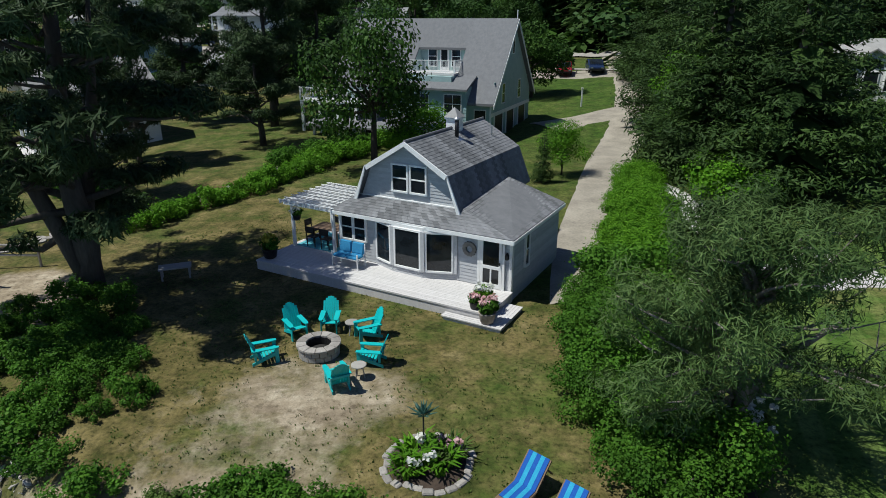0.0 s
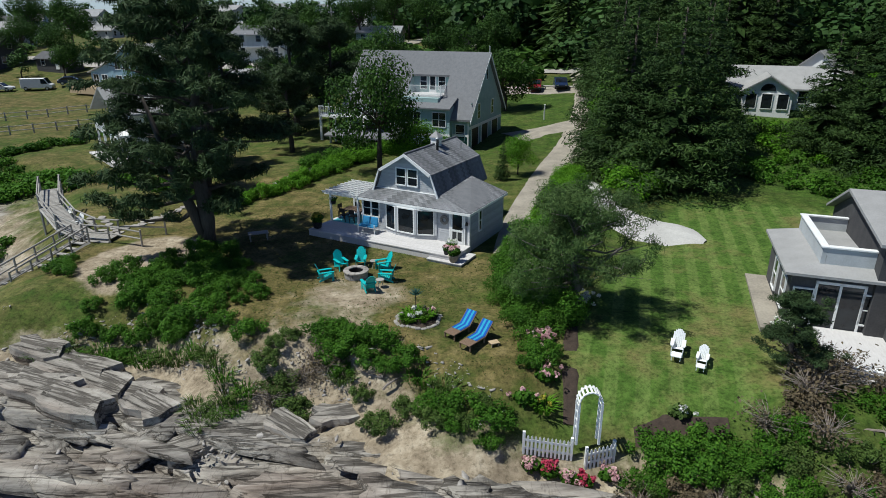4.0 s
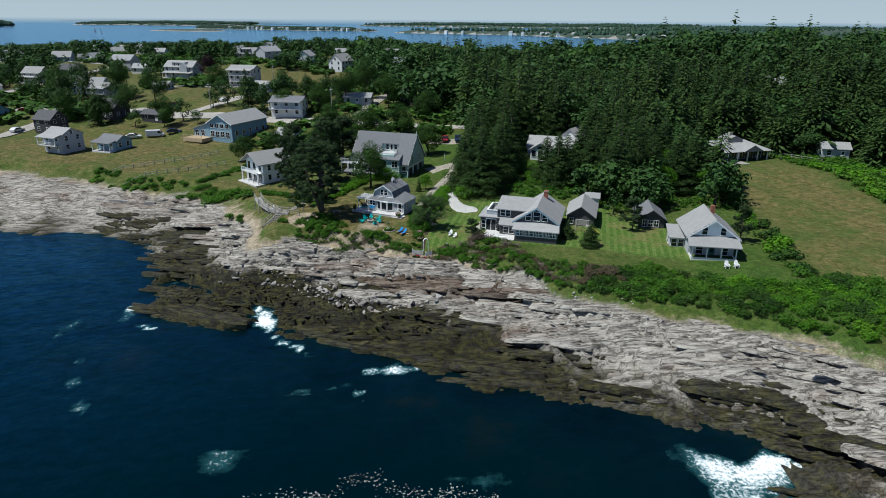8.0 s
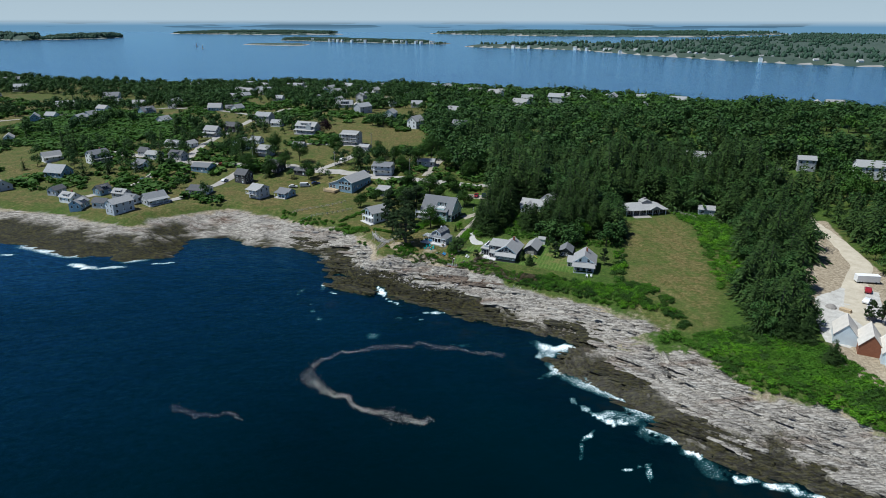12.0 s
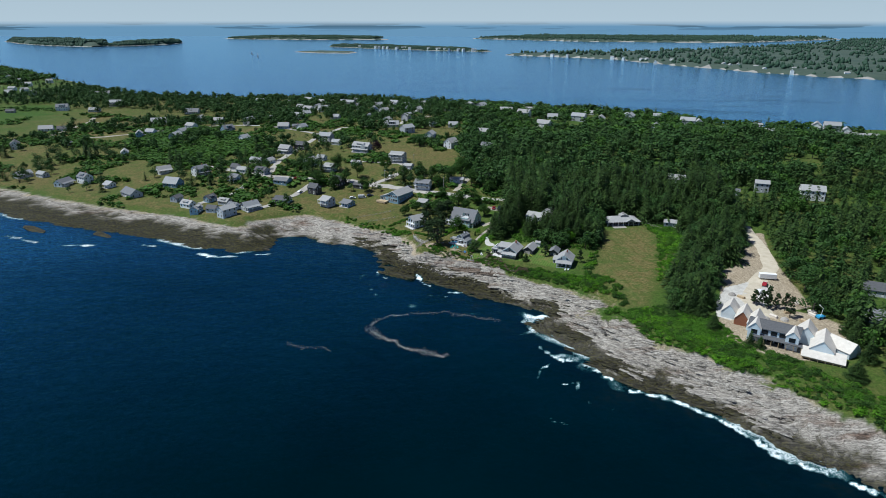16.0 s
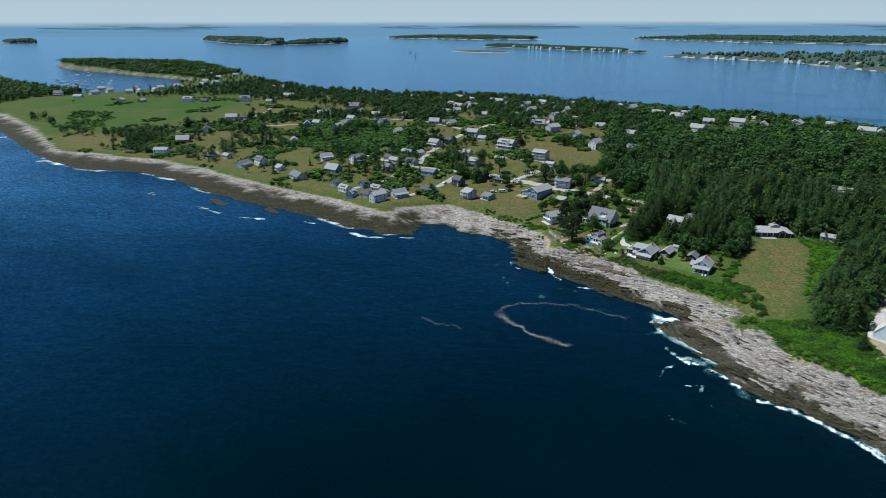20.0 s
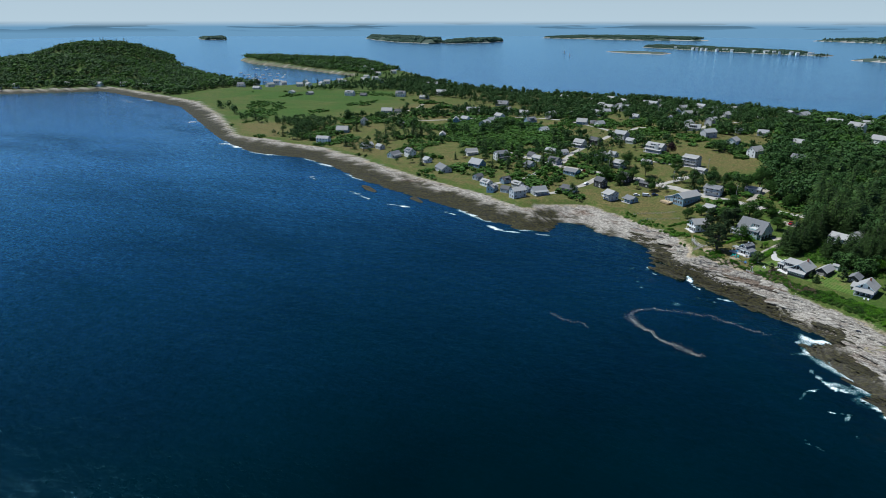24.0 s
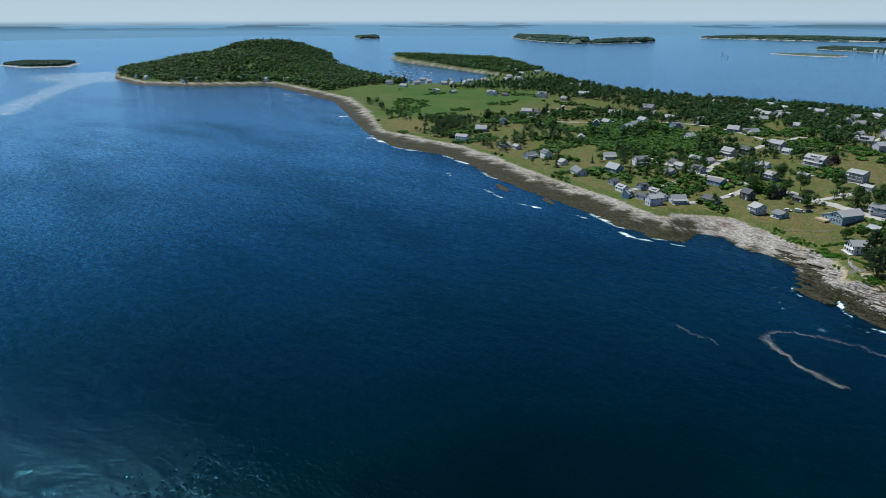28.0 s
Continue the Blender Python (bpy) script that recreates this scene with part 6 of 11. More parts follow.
def lounger(x, y, turn, label):
    """A wicker sun lounger with a striped towel; its head is at +y."""
    ob = thing("sun_lounger", pose(x, y, LAWN - 0.03, 0, 0, turn) @ Matrix.Diagonal((0.86, 0.86, 0.86, 1)), label, "sun lounger", "sun loungers on the lawn")
    part("frame", Solid().box(-0.34, 0.34, -1.0, 0.28, 0.26, 0.33), TEAK, ob, bevel=0.02)
    back = part("backrest", Solid().box(-0.34, 0.34, 0, 0.85, -0.03, 0.03), TEAK, ob, m=pose(0, 0.26, 0.3, 42, 0, 0))
    part("prop", Solid().box(-0.3, -0.26, 0.6, 0.64, -0.5, 0).box(0.26, 0.3, 0.6, 0.64, -0.5, 0), TEAK, back)
    for px in (-0.3, 0.3):
        for py in (-0.92, 0.2):
            part("leg", Solid().box(px - 0.03, px + 0.03, py - 0.03, py + 0.03, 0, 0.27), TEAK, ob)
    for k, material in enumerate((STRIPE_BLUE, STRIPE_AQUA, STRIPE_BLUE, STRIPE_AQUA, STRIPE_BLUE)):
        px = -0.3 + 0.12 * k
        part("towel_stripe", Solid().box(px, px + 0.118, -0.42, 0.28, 0.335, 0.35), material, ob)
        part("towel_stripe", Solid().box(px, px + 0.118, 0.0, 0.86, 0.035, 0.05), material, back)
    return ob


lounger(-1.4, -7.2, -42, "brown wicker sun lounger with a blue striped towel")
lounger(-0.8, -8.15, -42, "brown wicker sun lounger with a striped towel beside a small table")
ob = thing("stool", pose(-0.1, -8.35, LAWN - 0.2, 0, 0, 20), "small yellow wooden stool beside the lounger", "stool")
part("seat", Solid().box(-0.2, 0.2, -0.16, 0.16, 0.26, 0.3), RAW_WOOD, ob)
for px in (-0.16, 0.16):
    for py in (-0.12, 0.12):
        part("leg", Solid().box(px - 0.02, px + 0.02, py - 0.02, py + 0.02, 0, 0.26), RAW_WOOD, ob)


def blades(rng, count, spread, tall, width=0.05):
    """Strap leaves that arch out of the ground."""
    v = []
    for _ in range(count):
        t, r = rng.random() * 6.28, spread * rng.random() ** 0.6
        base = np.array([r * math.cos(t), r * math.sin(t), 0])
        out = np.array([math.cos(t + rng.normal() * 0.6), math.sin(t + rng.normal() * 0.6), 0])
        h = tall * (0.6 + 0.6 * rng.random())
        side = np.array([-out[1], out[0], 0]) * width / 2
        mid, tip = base + out * h * 0.25 + [0, 0, h * 0.75], base + out * h * 0.7 + [0, 0, h * 0.85]
        v += [base - side, base + side, mid + side, mid - side, mid - side, mid + side, tip + side * 0.2, tip - side * 0.2]
    return np.array(v)


def flower_clump(x, y, size, petals, label, leaf, seed, n=60, z=None, name="flower_clump", strap=True):
    rng_f = np.random.default_rng(seed)
    ob = thing(name, pose(x, y, ground(x, y) if z is None else z), label, "flowers")
    v = blades(rng_f, 90, size * 0.8, size * 0.9, 0.06) if strap else clump_cards(rng_f, [(0, 0, size * 0.45, size * 0.7, 0.8), (size * 0.4, 0, size * 0.35, size * 0.5, 0.8), (-size * 0.4, size * 0.2, size * 0.35, size * 0.5, 0.8)], 420, 0.13)
    part("leaves", mesh_of("leaves", v, card_faces(len(v) // 4), [leaf]), None, ob)
    balls = [(size * 0.7 * rng_f.normal() * 0.6, size * 0.7 * rng_f.normal() * 0.6, size * (0.65 + 0.4 * rng_f.random()), 0.10, 0.8) for _ in range(n // 4)]
    v = clump_cards(rng_f, balls, n * 4, 0.09)
    part("blossoms", mesh_of("blossoms", v, card_faces(len(v) // 4), [petals]), None, ob)


def build_flower_bed():
    ob = thing("flower_bed", pose(-3.3, -5.95, LAWN - 0.1), "round flower bed edged with grey stones", "flower bed")
    part("soil", Solid().turned([(1.0, -0.1), (1.0, 0.08), (0.6, 0.16), (0.02, 0.2)], 20), MULCH, ob)
    rng_b = np.random.default_rng(12)
    for k in range(24):
        t = k * 6.283 / 24
        r = 0.95 + 0.07 * rng_b.normal()
        s = Solid().box(-0.13, 0.13, -0.09, 0.09, -0.06, 0.10 + 0.04 * rng_b.random())
        part("edging_stone", s, STONE, ob, bevel=0.03, m=pose(r * math.cos(t), r * math.sin(t), 0.02, 6 * rng_b.normal(), 6 * rng_b.normal(), math.degrees(t) + 90))


build_flower_bed()
flower_clump(-3.55, -5.8, 0.5, WHITE_PETAL, "green strap-leaved plants with white blossoms", BRIGHT_LEAF, 21, 8, LAWN)
flower_clump(-3.0, -6.1, 0.5, WHITE_PETAL, "bright green lilies in the stone bed", BRIGHT_LEAF, 22, 8, LAWN)
flower_clump(-2.75, -5.7, 0.45, PINK, "leafy clump with pale blossoms in the bed", DUSTY_LEAF, 23, 12, LAWN)
flower_clump(-3.75, -6.25, 0.42, WHITE_PETAL, "low leafy clump at the edge of the bed", BRIGHT_LEAF, 24, 8, LAWN)


def build_sculpture():
    ob = thing("garden_sculpture", pose(-3.4, -5.55, LAWN), "metal flower sculpture on a thin stake", "sculpture")
    part("stake", Solid().tube([(0, 0, 0), (0, 0, 1.0)], 0.02, 6), DARK_METAL, ob)
    for ring, (n, tilt, size) in enumerate(((9, 25, 0.42), (8, 50, 0.34), (6, 72, 0.24))):
        for k in range(n):
            leaf = Solid().prism([(-0.05, 0, 0), (0, size, 0.02), (0.05, 0, 0), (0, size * 0.4, -0.02)], (0, 0, 0.012))
            part("petal", leaf, COPPER, ob, m=pose(0, 0, 1.0 + 0.03 * ring) @ pose(0, 0, 0, 0, 0, k * 360 / n + ring * 17) @ pose(0, 0, 0, tilt, 0, 0))


build_sculpture()


# ---- on the deck ----
def on_deck(x, y, turn=0.0):
    return COTTAGE @ pose(x, y, 0.4, 0, 0, turn)


ob = thing("bench", on_deck(-6.55, -0.75, 180), "white metal bench with bright blue cushions", "bench")
part("frame", Solid().box(-0.62, 0.62, -0.3, -0.26, 0.36, 0.4).box(-0.62, 0.62, 0.22, 0.26, 0.36, 0.4).box(-0.62, -0.58, -0.3, 0.26, 0.34, 0.38).box(0.58, 0.62, -0.3, 0.26, 0.34, 0.38), WHITE, ob)
for px in (-0.6, 0.6):
    for py in (-0.28, 0.24):
        part("leg", Solid().box(px - 0.02, px + 0.02, py - 0.02, py + 0.02, 0, 0.62 if py > 0 else 0.9), WHITE, ob)
for px in (-0.3, 0.3):
    part("seat_cushion", Solid().box(px - 0.28, px + 0.28, -0.24, 0.26, 0.38, 0.5), BLUE_CUSHION, ob, bevel=0.04)
    part("back_cushion", Solid().box(-0.28, 0.28, -0.06, 0.06, 0, 0.46), BLUE_CUSHION, ob, bevel=0.04, m=pose(px, -0.22, 0.48, 12, 0, 0))
ob = thing("outdoor_rug", on_deck(-8.9, 1.1), "aqua outdoor rug under the dining table", "rug")
part("weave", Solid().box(-1.1, 1.1, -1.0, 1.0, 0.002, 0.014), AQUA_RUG, ob)
ob = thing("dining_table", on_deck(-8.85, 1.05), "brown wooden dining table under the pergola", "table")
part("tabletop", Solid().box(-0.7, 0.7, -0.42, 0.42, 0.70, 0.74), TEAK, ob, bevel=0.01)
for px in (-0.62, 0.62):
    for py in (-0.36, 0.36):
        part("leg", Solid().box(px - 0.03, px + 0.03, py - 0.03, py + 0.03, 0, 0.7), TEAK, ob)


def dining_chair(m):
    ob = thing("dining_chair", m, "dark slatted dining chair drawn to the table", "chair", "chairs round the dining table")
    part("seat", Solid().box(-0.22, 0.22, -0.22, 0.22, 0.42, 0.46), DARK_METAL, ob)
    part("backrest", Solid().box(-0.22, 0.22, -0.24, -0.21, 0.62, 0.9).box(-0.22, -0.19, -0.24, -0.21, 0.4, 0.9).box(0.19, 0.22, -0.24, -0.21, 0.4, 0.9), DARK_METAL, ob)
    for px in (-0.2, 0.2):
        for py in (-0.2, 0.2):
            part("leg", Solid().box(px - 0.017, px + 0.017, py - 0.017, py + 0.017, 0, 0.42), DARK_METAL, ob)
    return ob


one = dining_chair(on_deck(-9.25, 0.42, 0))
for px, py, t in ((-8.5, 0.42, 0), (-9.25, 1.7, 180), (-8.5, 1.7, 180), (-9.85, 1.05, -90)):
    copy_thing(one, on_deck(px, py, t))


def planter(m, size, leaf, petals, label, seed, pot=TERRACOTTA):
    rng_p = np.random.default_rng(seed)
    ob = thing("potted_plant", m, label, "plant pot")
    part("pot", Solid().turned([(0.14 * size, 0), (0.2 * size, 0.05 * size), (0.25 * size, 0.3 * size), (0.27 * size, 0.34 * size), (0.23 * size, 0.35 * size), (0.22 * size, 0.3 * size)], 16), pot, ob, smooth=True)
    v = clump_cards(rng_p, [(0, 0, 0.5 * size, 0.3 * size, 0.8), (0.12 * size, 0.1, 0.55 * size, 0.2 * size, 0.8)], 220, 0.11 * size)
    part("leaves", mesh_of("leaves", v, card_faces(len(v) // 4), [leaf]), None, ob)
    v = clump_cards(rng_p, [(0.1 * rng_p.normal(), 0.1 * rng_p.normal(), 0.68 * size, 0.16 * size, 0.8) for _ in range(5)], 130, 0.10 * size)
    part("blossoms", mesh_of("blossoms", v, card_faces(len(v) // 4), [petals]), None, ob)


planter(COTTAGE @ pose(0.1, -2.15, 0.16), 1.15, LEAF, PINK, "round pot with pink flowers on the step", 31)
planter(on_deck(-0.35, -1.55), 1.0, BRIGHT_LEAF, WHITE_PETAL, "pot with white flowers at the deck corner", 32)
planter(on_deck(-0.5, -1.85), 0.75, LEAF, PINK, "small dark pot with pink flowers", 33, DARK_METAL)
planter(on_deck(-9.85, -1.6), 1.25, LEAF, YELLOW_PETAL, "large dark pot at the deck end", 34, DARK_METAL)
planter(COTTAGE @ pose(-9.82, 0.1, 1.55), 0.7, LEAF, WHITE_PETAL, "hanging basket of white flowers at the pergola", 35, DARK_METAL)
ob = thing("doormat", on_deck(-0.76, -0.62), "brown fibre doormat before the screen door", "doormat")
part("mat", Solid().box(-0.38, 0.38, -0.22, 0.22, 0.001, 0.02), TEAK, ob)


# ---- the neighbours' houses ----
CLEAR = []


def railing(parent, a, b, z, tall=0.9, gap=0.14, material=None, name="railing"):
    """Posts, two rails and balusters between two places of a thing."""
    material = material or WHITE
    a, b = Vector((*a, z)), Vector((*b, z))
    size, turn = (b - a).length, math.degrees(math.atan2(b.y - a.y, b.x - a.x))
    s = Solid().box(0, size, -0.03, 0.03, tall - 0.06, tall).box(0, size, -0.02, 0.02, 0.08, 0.13)
    s.box(-0.05, 0.05, -0.05, 0.05, 0, tall + 0.06).box(size - 0.05, size + 0.05, -0.05, 0.05, 0, tall + 0.06)
    n = int(size / gap)
    for k in range(1, n):
        x = size * k / n
        s.box(x - 0.014, x + 0.014, -0.014, 0.014, 0.1, tall - 0.05)
    return part(name, s, material, parent, m=pose(a.x, a.y, z, 0, 0, turn))


def build_large_house():
    z0 = 8.05
    ob = thing("house", pose(1.5, 31.4, z0, 0, 0, -24) @ Matrix.Diagonal((0.82, 0.91, 0.98, 1)), "large sage green house with steep grey roof and balcony", "house")
    CLEAR.append((-3, 40, 11))
    L, D, E, R = 17.5, 12.0, 3.4, 5.8
    slope, deep, x0, x1 = R / (D / 2), 3.9, -9.3, -4.1
    for a, b in ((-L, x0), (x1, 0)):
        part("wall", Solid().prism([(a, 0, -3), (a, D, -3), (a, D, E), (a, D / 2, E + R), (a, 0, E)][::-1], (b - a, 0, 0)), GREEN_SIDING, ob)
    # the balcony is cut back into the front slope of the roof
    part("wall", Solid().prism([(x0, 0, -3), (x0, D, -3), (x0, D, E), (x0, D / 2, E + R), (x0, deep, E + slope * deep), (x0, deep, 4.95), (x0, 0, 4.95)][::-1], (x1 - x0, 0, 0)), GREEN_SIDING, ob)
    edge = lambda y: E + slope * y + 0.15
    for a, b, y in ((-L - 0.45, x0, -0.55), (x0, x1, deep - 0.3), (x1, 0.45, -0.55)):
        part("roof", slab([(a, y, edge(y)), (b, y, edge(y)), (b, D / 2, edge(D / 2)), (a, D / 2, edge(D / 2))], 0.2), SHINGLE_ROOF, ob)
    part("roof", slab([(0.45, D + 0.55, edge(-0.55)), (-L - 0.45, D + 0.55, edge(-0.55)), (-L - 0.45, D / 2, edge(D / 2)), (0.45, D / 2, edge(D / 2))], 0.2), SHINGLE_ROOF, ob)
    part("front_block", Solid().box(-15.2, -2.2, -0.75, 1.5, -3, 4.2), GREEN_SIDING, ob)
    part("front_roof", slab([(-15.4, -1.15, 4.1), (-2.0, -1.15, 4.1), (-2.0, 1.3, 5.0), (-15.4, 1.3, 5.0)], 0.15), SHINGLE_ROOF, ob)
    # two-level porch at the far end of the front
    part("porch_floor", Solid().box(-19.4, -10.8, -2.9, -0.76, -0.9, 0.1), DECK_WOOD, ob)
    part("porch_balcony", Solid().box(-19.4, -10.8, -2.9, -0.76, 2.75, 2.95), WHITE, ob)
    railing(ob, (-19.3, -2.85), (-10.8, -2.85), 2.95, 0.95, 0.3)
    railing(ob, (-19.35, -2.85), (-19.35, -0.8), 2.95, 0.95, 0.3)
    for k in range(5):
        part("post", Solid().box(-19.35 + k * 2.1, -19.1 + k * 2.1, -2.88, -2.66, 0.1, 2.75), WHITE, ob)
    part("balcony_floor", Solid().box(x0 + 0.01, x1 - 0.01, 0.7, deep - 0.01, 4.97, 5.14), DECK_WOOD, ob)
    for x in (-7.9, -5.3):
        window(ob, x, deep - 0.02, 5.5, 0, 0.9, 1.6, 1, 2, trim=WHITE)
    d = part("balcony_door", Solid().box(-0.5, 0.5, -0.06, 0.02, 0, 2.0), WHITE, ob, m=pose(-6.6, deep, 5.14))
    part("pane", Solid().box(-0.34, 0.34, -0.075, -0.055, 0.3, 1.8), GLASS, d)
    railing(ob, (x0, 0.8), (x1, 0.8), 5.14, 1.0)
    railing(ob, (x1 - 0.05, 0.8), (x1 - 0.05, 2.4), 5.14, 1.0)
    for x in (-13.5, -10.6, -7.0, -3.6):
        window(ob, x, -0.77, 2.2, 0, 1.7, 1.4, 2, 2)
    for k in range(16):
        part("siding_board", Solid().box(-15.2, -2.2, -0.765, -0.752, -0.3 + k * 0.28, -0.285 + k * 0.28), GREEN_SIDING, ob)
    for x in (-1.1,):
        window(ob, x, -0.02, 0.8, 0, 1.1, 1.6, 1, 2)
    part("belt_board", Solid().box(-15.25, -2.15, -0.81, -0.766, 1.2, 1.45), WHITE, ob)
    part("belt_board", Solid().box(-2.1, 0.06, -0.12, -0.061, 1.2, 1.45), WHITE, ob)
    part("belt_board", Solid().box(0.003, 0.06, -0.1, D, 1.9, 2.2), WHITE, ob)
    part("belt_board", Solid().box(0.003, 0.05, 0.6, D - 0.6, 4.4, 4.55), GREEN_SIDING, ob)
    for y in (3.3, 8.2):
        window(ob, 0.01, y, 2.75, 90, 0.8, 1.5, 1, 2)
    window(ob, 0.01, 6.0, 6.6, 90, 0.55, 1.2, 1, 1)
    # open garage bays: a dark panel paints the shade inside each
    for y in (1.4, 4.8, 8.6):
        door = part("garage_door", Solid().box(-1.1, 1.1, -0.04, 0.03, 0, 1.9), DARK_METAL, ob, "dark panel standing for the shade in an open garage bay", m=pose(0.02, y + 0.6, 0, 0, 0, 90))
        part("trim", Solid().box(-1.25, -1.1, -0.08, 0.02, 0, 2.0).box(1.1, 1.25, -0.08, 0.02, 0, 2.0), WHITE, door)
    part("corner_board", Solid().box(-0.1, 0.06, -0.14, -0.08, -0.5, 3.4), WHITE, ob)
    part("panel", Solid().box(-2.1, -0.2, -0.05, -0.01, -0.4, 1.1), TEAL_TRIM, ob, "dark green panelled bay")
    # rake boards
    for y0, y1 in ((-0.6, D / 2), (D + 0.6, D / 2)):
        part("rake_board", Solid().prism([(0.45, y0, E - 0.5), (0.45, y1, E + R + 0.1), (0.45, y1, E + R - 0.2), (0.45, y0, E - 0.8)], (0.06, 0, 0)), WHITE, ob)
        part("rake_board", Solid().prism([(-L - 0.5, y0, E - 0.5), (-L - 0.5, y1, E + R + 0.1), (-L - 0.5, y1, E + R - 0.2), (-L - 0.5, y0, E - 0.8)], (0.06, 0, 0)), WHITE, ob)
    part("finial", Solid().tube([(0.3, D / 2, E + R), (0.3, D / 2, E + R + 0.8)], 0.05, 6), WHITE, ob)
    # front porch
    porch = part("porch", Solid().box(-17.5, -8.2, -3.9, -0.77, -3, -0.4), DECK_WOOD, ob, "pale porch with white posts")
    part("porch_roof", Solid().prism([(-17.8, -4.3, 0.95), (-17.8, -4.3, 1.1), (-17.8, -0.78, 1.9), (-17.8, -0.78, 1.75)], (10, 0, 0)), SHINGLE_ROOF, ob)
    for k in range(6):
        part("post", Solid().box(-17.3 + k * 1.75, -17.08 + k * 1.75, -3.9, -3.7, -0.4, 1.05), WHITE, ob)
    for x in (-15.5, -12.5, -9.6):
        window(ob, x, -0.77, -0.2, 0, 1.4, 1.2, 2, 2)


build_large_house()


def build_shingle_house():
    z0 = 7.0
    ob = thing("house", pose(17.65, -13.4, z0, 0, 0, -20.9), "dark shingled seaside house with pale roofs and glazed porch", "house")
    CLEAR.append((22, -6, 13))
    # tall gable, porch and side wings
    part("wall", Solid().prism([(-0.1, 1.9, -1.5), (6.7, 1.9, -1.5), (6.7, 1.9, 3.6), (3.3, 1.9, 6.1), (-0.1, 1.9, 3.6)], (0, 10.3, 0)), DARK_SHINGLE, ob)
    for sgn in (-1, 1):
        edge = 3.3 + sgn * 4.0
        quad = [(edge, 1.5, 3.62), (edge, 12.5, 3.62), (3.3, 12.5, 6.3), (3.3, 1.5, 6.3)]
        part("roof", slab(quad if sgn > 0 else [quad[1], quad[0], quad[3], quad[2]], 0.16), PALE_ROOF, ob)
        part("rake_board", Solid().prism([(edge, 1.44, 3.5), (3.3, 1.44, 6.18), (3.3, 1.44, 6.0), (edge, 1.44, 3.3)], (0, 0.05, 0)), BLUE_SIDING, ob)
    part("porch_wall", Solid().box(0, 7.0, 0, 1.9, -1.5, 1.7), DARK_SHINGLE, ob)
    part("porch_base", Solid().box(-0.03, 7.03, -0.03, 1.9, -1.5, 0.35), BLUE_SIDING, ob)
    part("porch_frame", Solid().box(-0.02, 7.02, -0.04, 0.06, 1.66, 1.78).box(-0.02, 7.02, -0.04, 0.06, 2.7, 2.85), WHITE, ob)
    for k in range(3):
        for j in range(3):
            window(ob, 0.5 + k * 2.38 + j * 0.74, -0.01, 1.8, 0, 0.62, 0.88, 3, 2, "porch_window")
    part("porch_side", Solid().box(0, 0.08, 0.06, 1.9, 1.7, 2.8).box(6.92, 7, 0.06, 1.9, 1.7, 2.8).box(0.1, 6.9, 0.6, 0.7, 1.7, 2.8), DARK_SHINGLE, ob)
    part("porch_roof", slab([(-0.45, -0.45, 2.88), (7.45, -0.45, 2.88), (7.2, 1.92, 3.62), (-0.1, 1.92, 3.62)], 0.14), PALE_ROOF, ob)
    for x, w, h, z in ((1.95, 0.85, 1.25, 3.95), (3.35, 1.1, 1.5, 3.95), (4.7, 0.85, 1.1, 3.95)):
        window(ob, x, 1.87, z, 0, w, h, 1, 2)
    chim = part("chimney", Solid().box(3.5, 4.2, 9.6, 10.3, 5.2, 7.2), RED_BRICK, ob)
    part("chimney_cap", Solid().box(3.43, 4.27, 9.53, 10.37, 7.0, 7.1), STONE, chim)
    # cross wing
    part("wing_wall", Solid().prism([(-3.7, 3.9, -1.5), (-3.7, 12.4, -1.5), (-3.7, 12.4, 4.2), (-3.7, 9.3, 5.6), (-3.7, 3.9, 4.9)][::-1], (7, 0, 0)), DARK_SHINGLE, ob)
    part("wing_roof", slab([(-4.0, 3.5, 5.0), (3.2, 3.5, 5.0), (3.2, 9.4, 5.85), (-4.0, 9.4, 5.85)], 0.14), PALE_ROOF, ob)
    part("wing_roof", slab([(3.2, 12.8, 4.2), (-4.0, 12.8, 4.2), (-4.0, 9.4, 5.85), (3.2, 9.4, 5.85)], 0.14), PALE_ROOF, ob)
    for x in (-2.75, -1.85):
        window(ob, x, 3.87, 3.75, 0, 0.75, 1.05, 1, 2)
    part("hall_wall", Solid().box(-3.0, 0.1, 2.6, 4.0, -1.5, 2.6), DARK_SHINGLE, ob)
    part("hall_roof", slab([(-3.2, 2.2, 2.6), (0.3, 2.2, 2.6), (0.8, 4.0, 3.5), (-3.2, 4.0, 3.5)], 0.14), PALE_ROOF, ob)
    for x in (-1.9, -0.9):
        window(ob, x, 2.57, 1.1, 0, 0.85, 1.1, 1, 2)
    # flat-roofed sun room
    part("sunroom_wall", Solid().box(-6.75, -3.0, 4.2, 9.6, -1.5, 3.3), DARK_SHINGLE, ob)
    part("sunroom_roof", slab([(-7.1, 3.8, 3.3), (-2.9, 3.8, 3.3), (-3.2, 4.75, 3.62), (-5.7, 4.75, 3.62)], 0.12), PALE_ROOF, ob)
    part("sunroom_roof", slab([(-7.1, 9.95, 3.3), (-7.1, 3.8, 3.3), (-5.7, 4.75, 3.62), (-5.7, 9.6, 3.62)], 0.12), PALE_ROOF, ob)
    part("roof_deck", Solid().box(-5.55, -3.7, 4.9, 9.5, 3.3, 3.66), PALE_ROOF, ob)
    part("parapet", Solid().box(-5.72, -5.54, 4.6, 9.62, 3.3, 4.3).box(-5.53, -3.71, 9.51, 9.62, 3.3, 4.3).box(-5.53, -3.71, 4.6, 4.78, 3.3, 4.3), GREY_SIDING, ob)
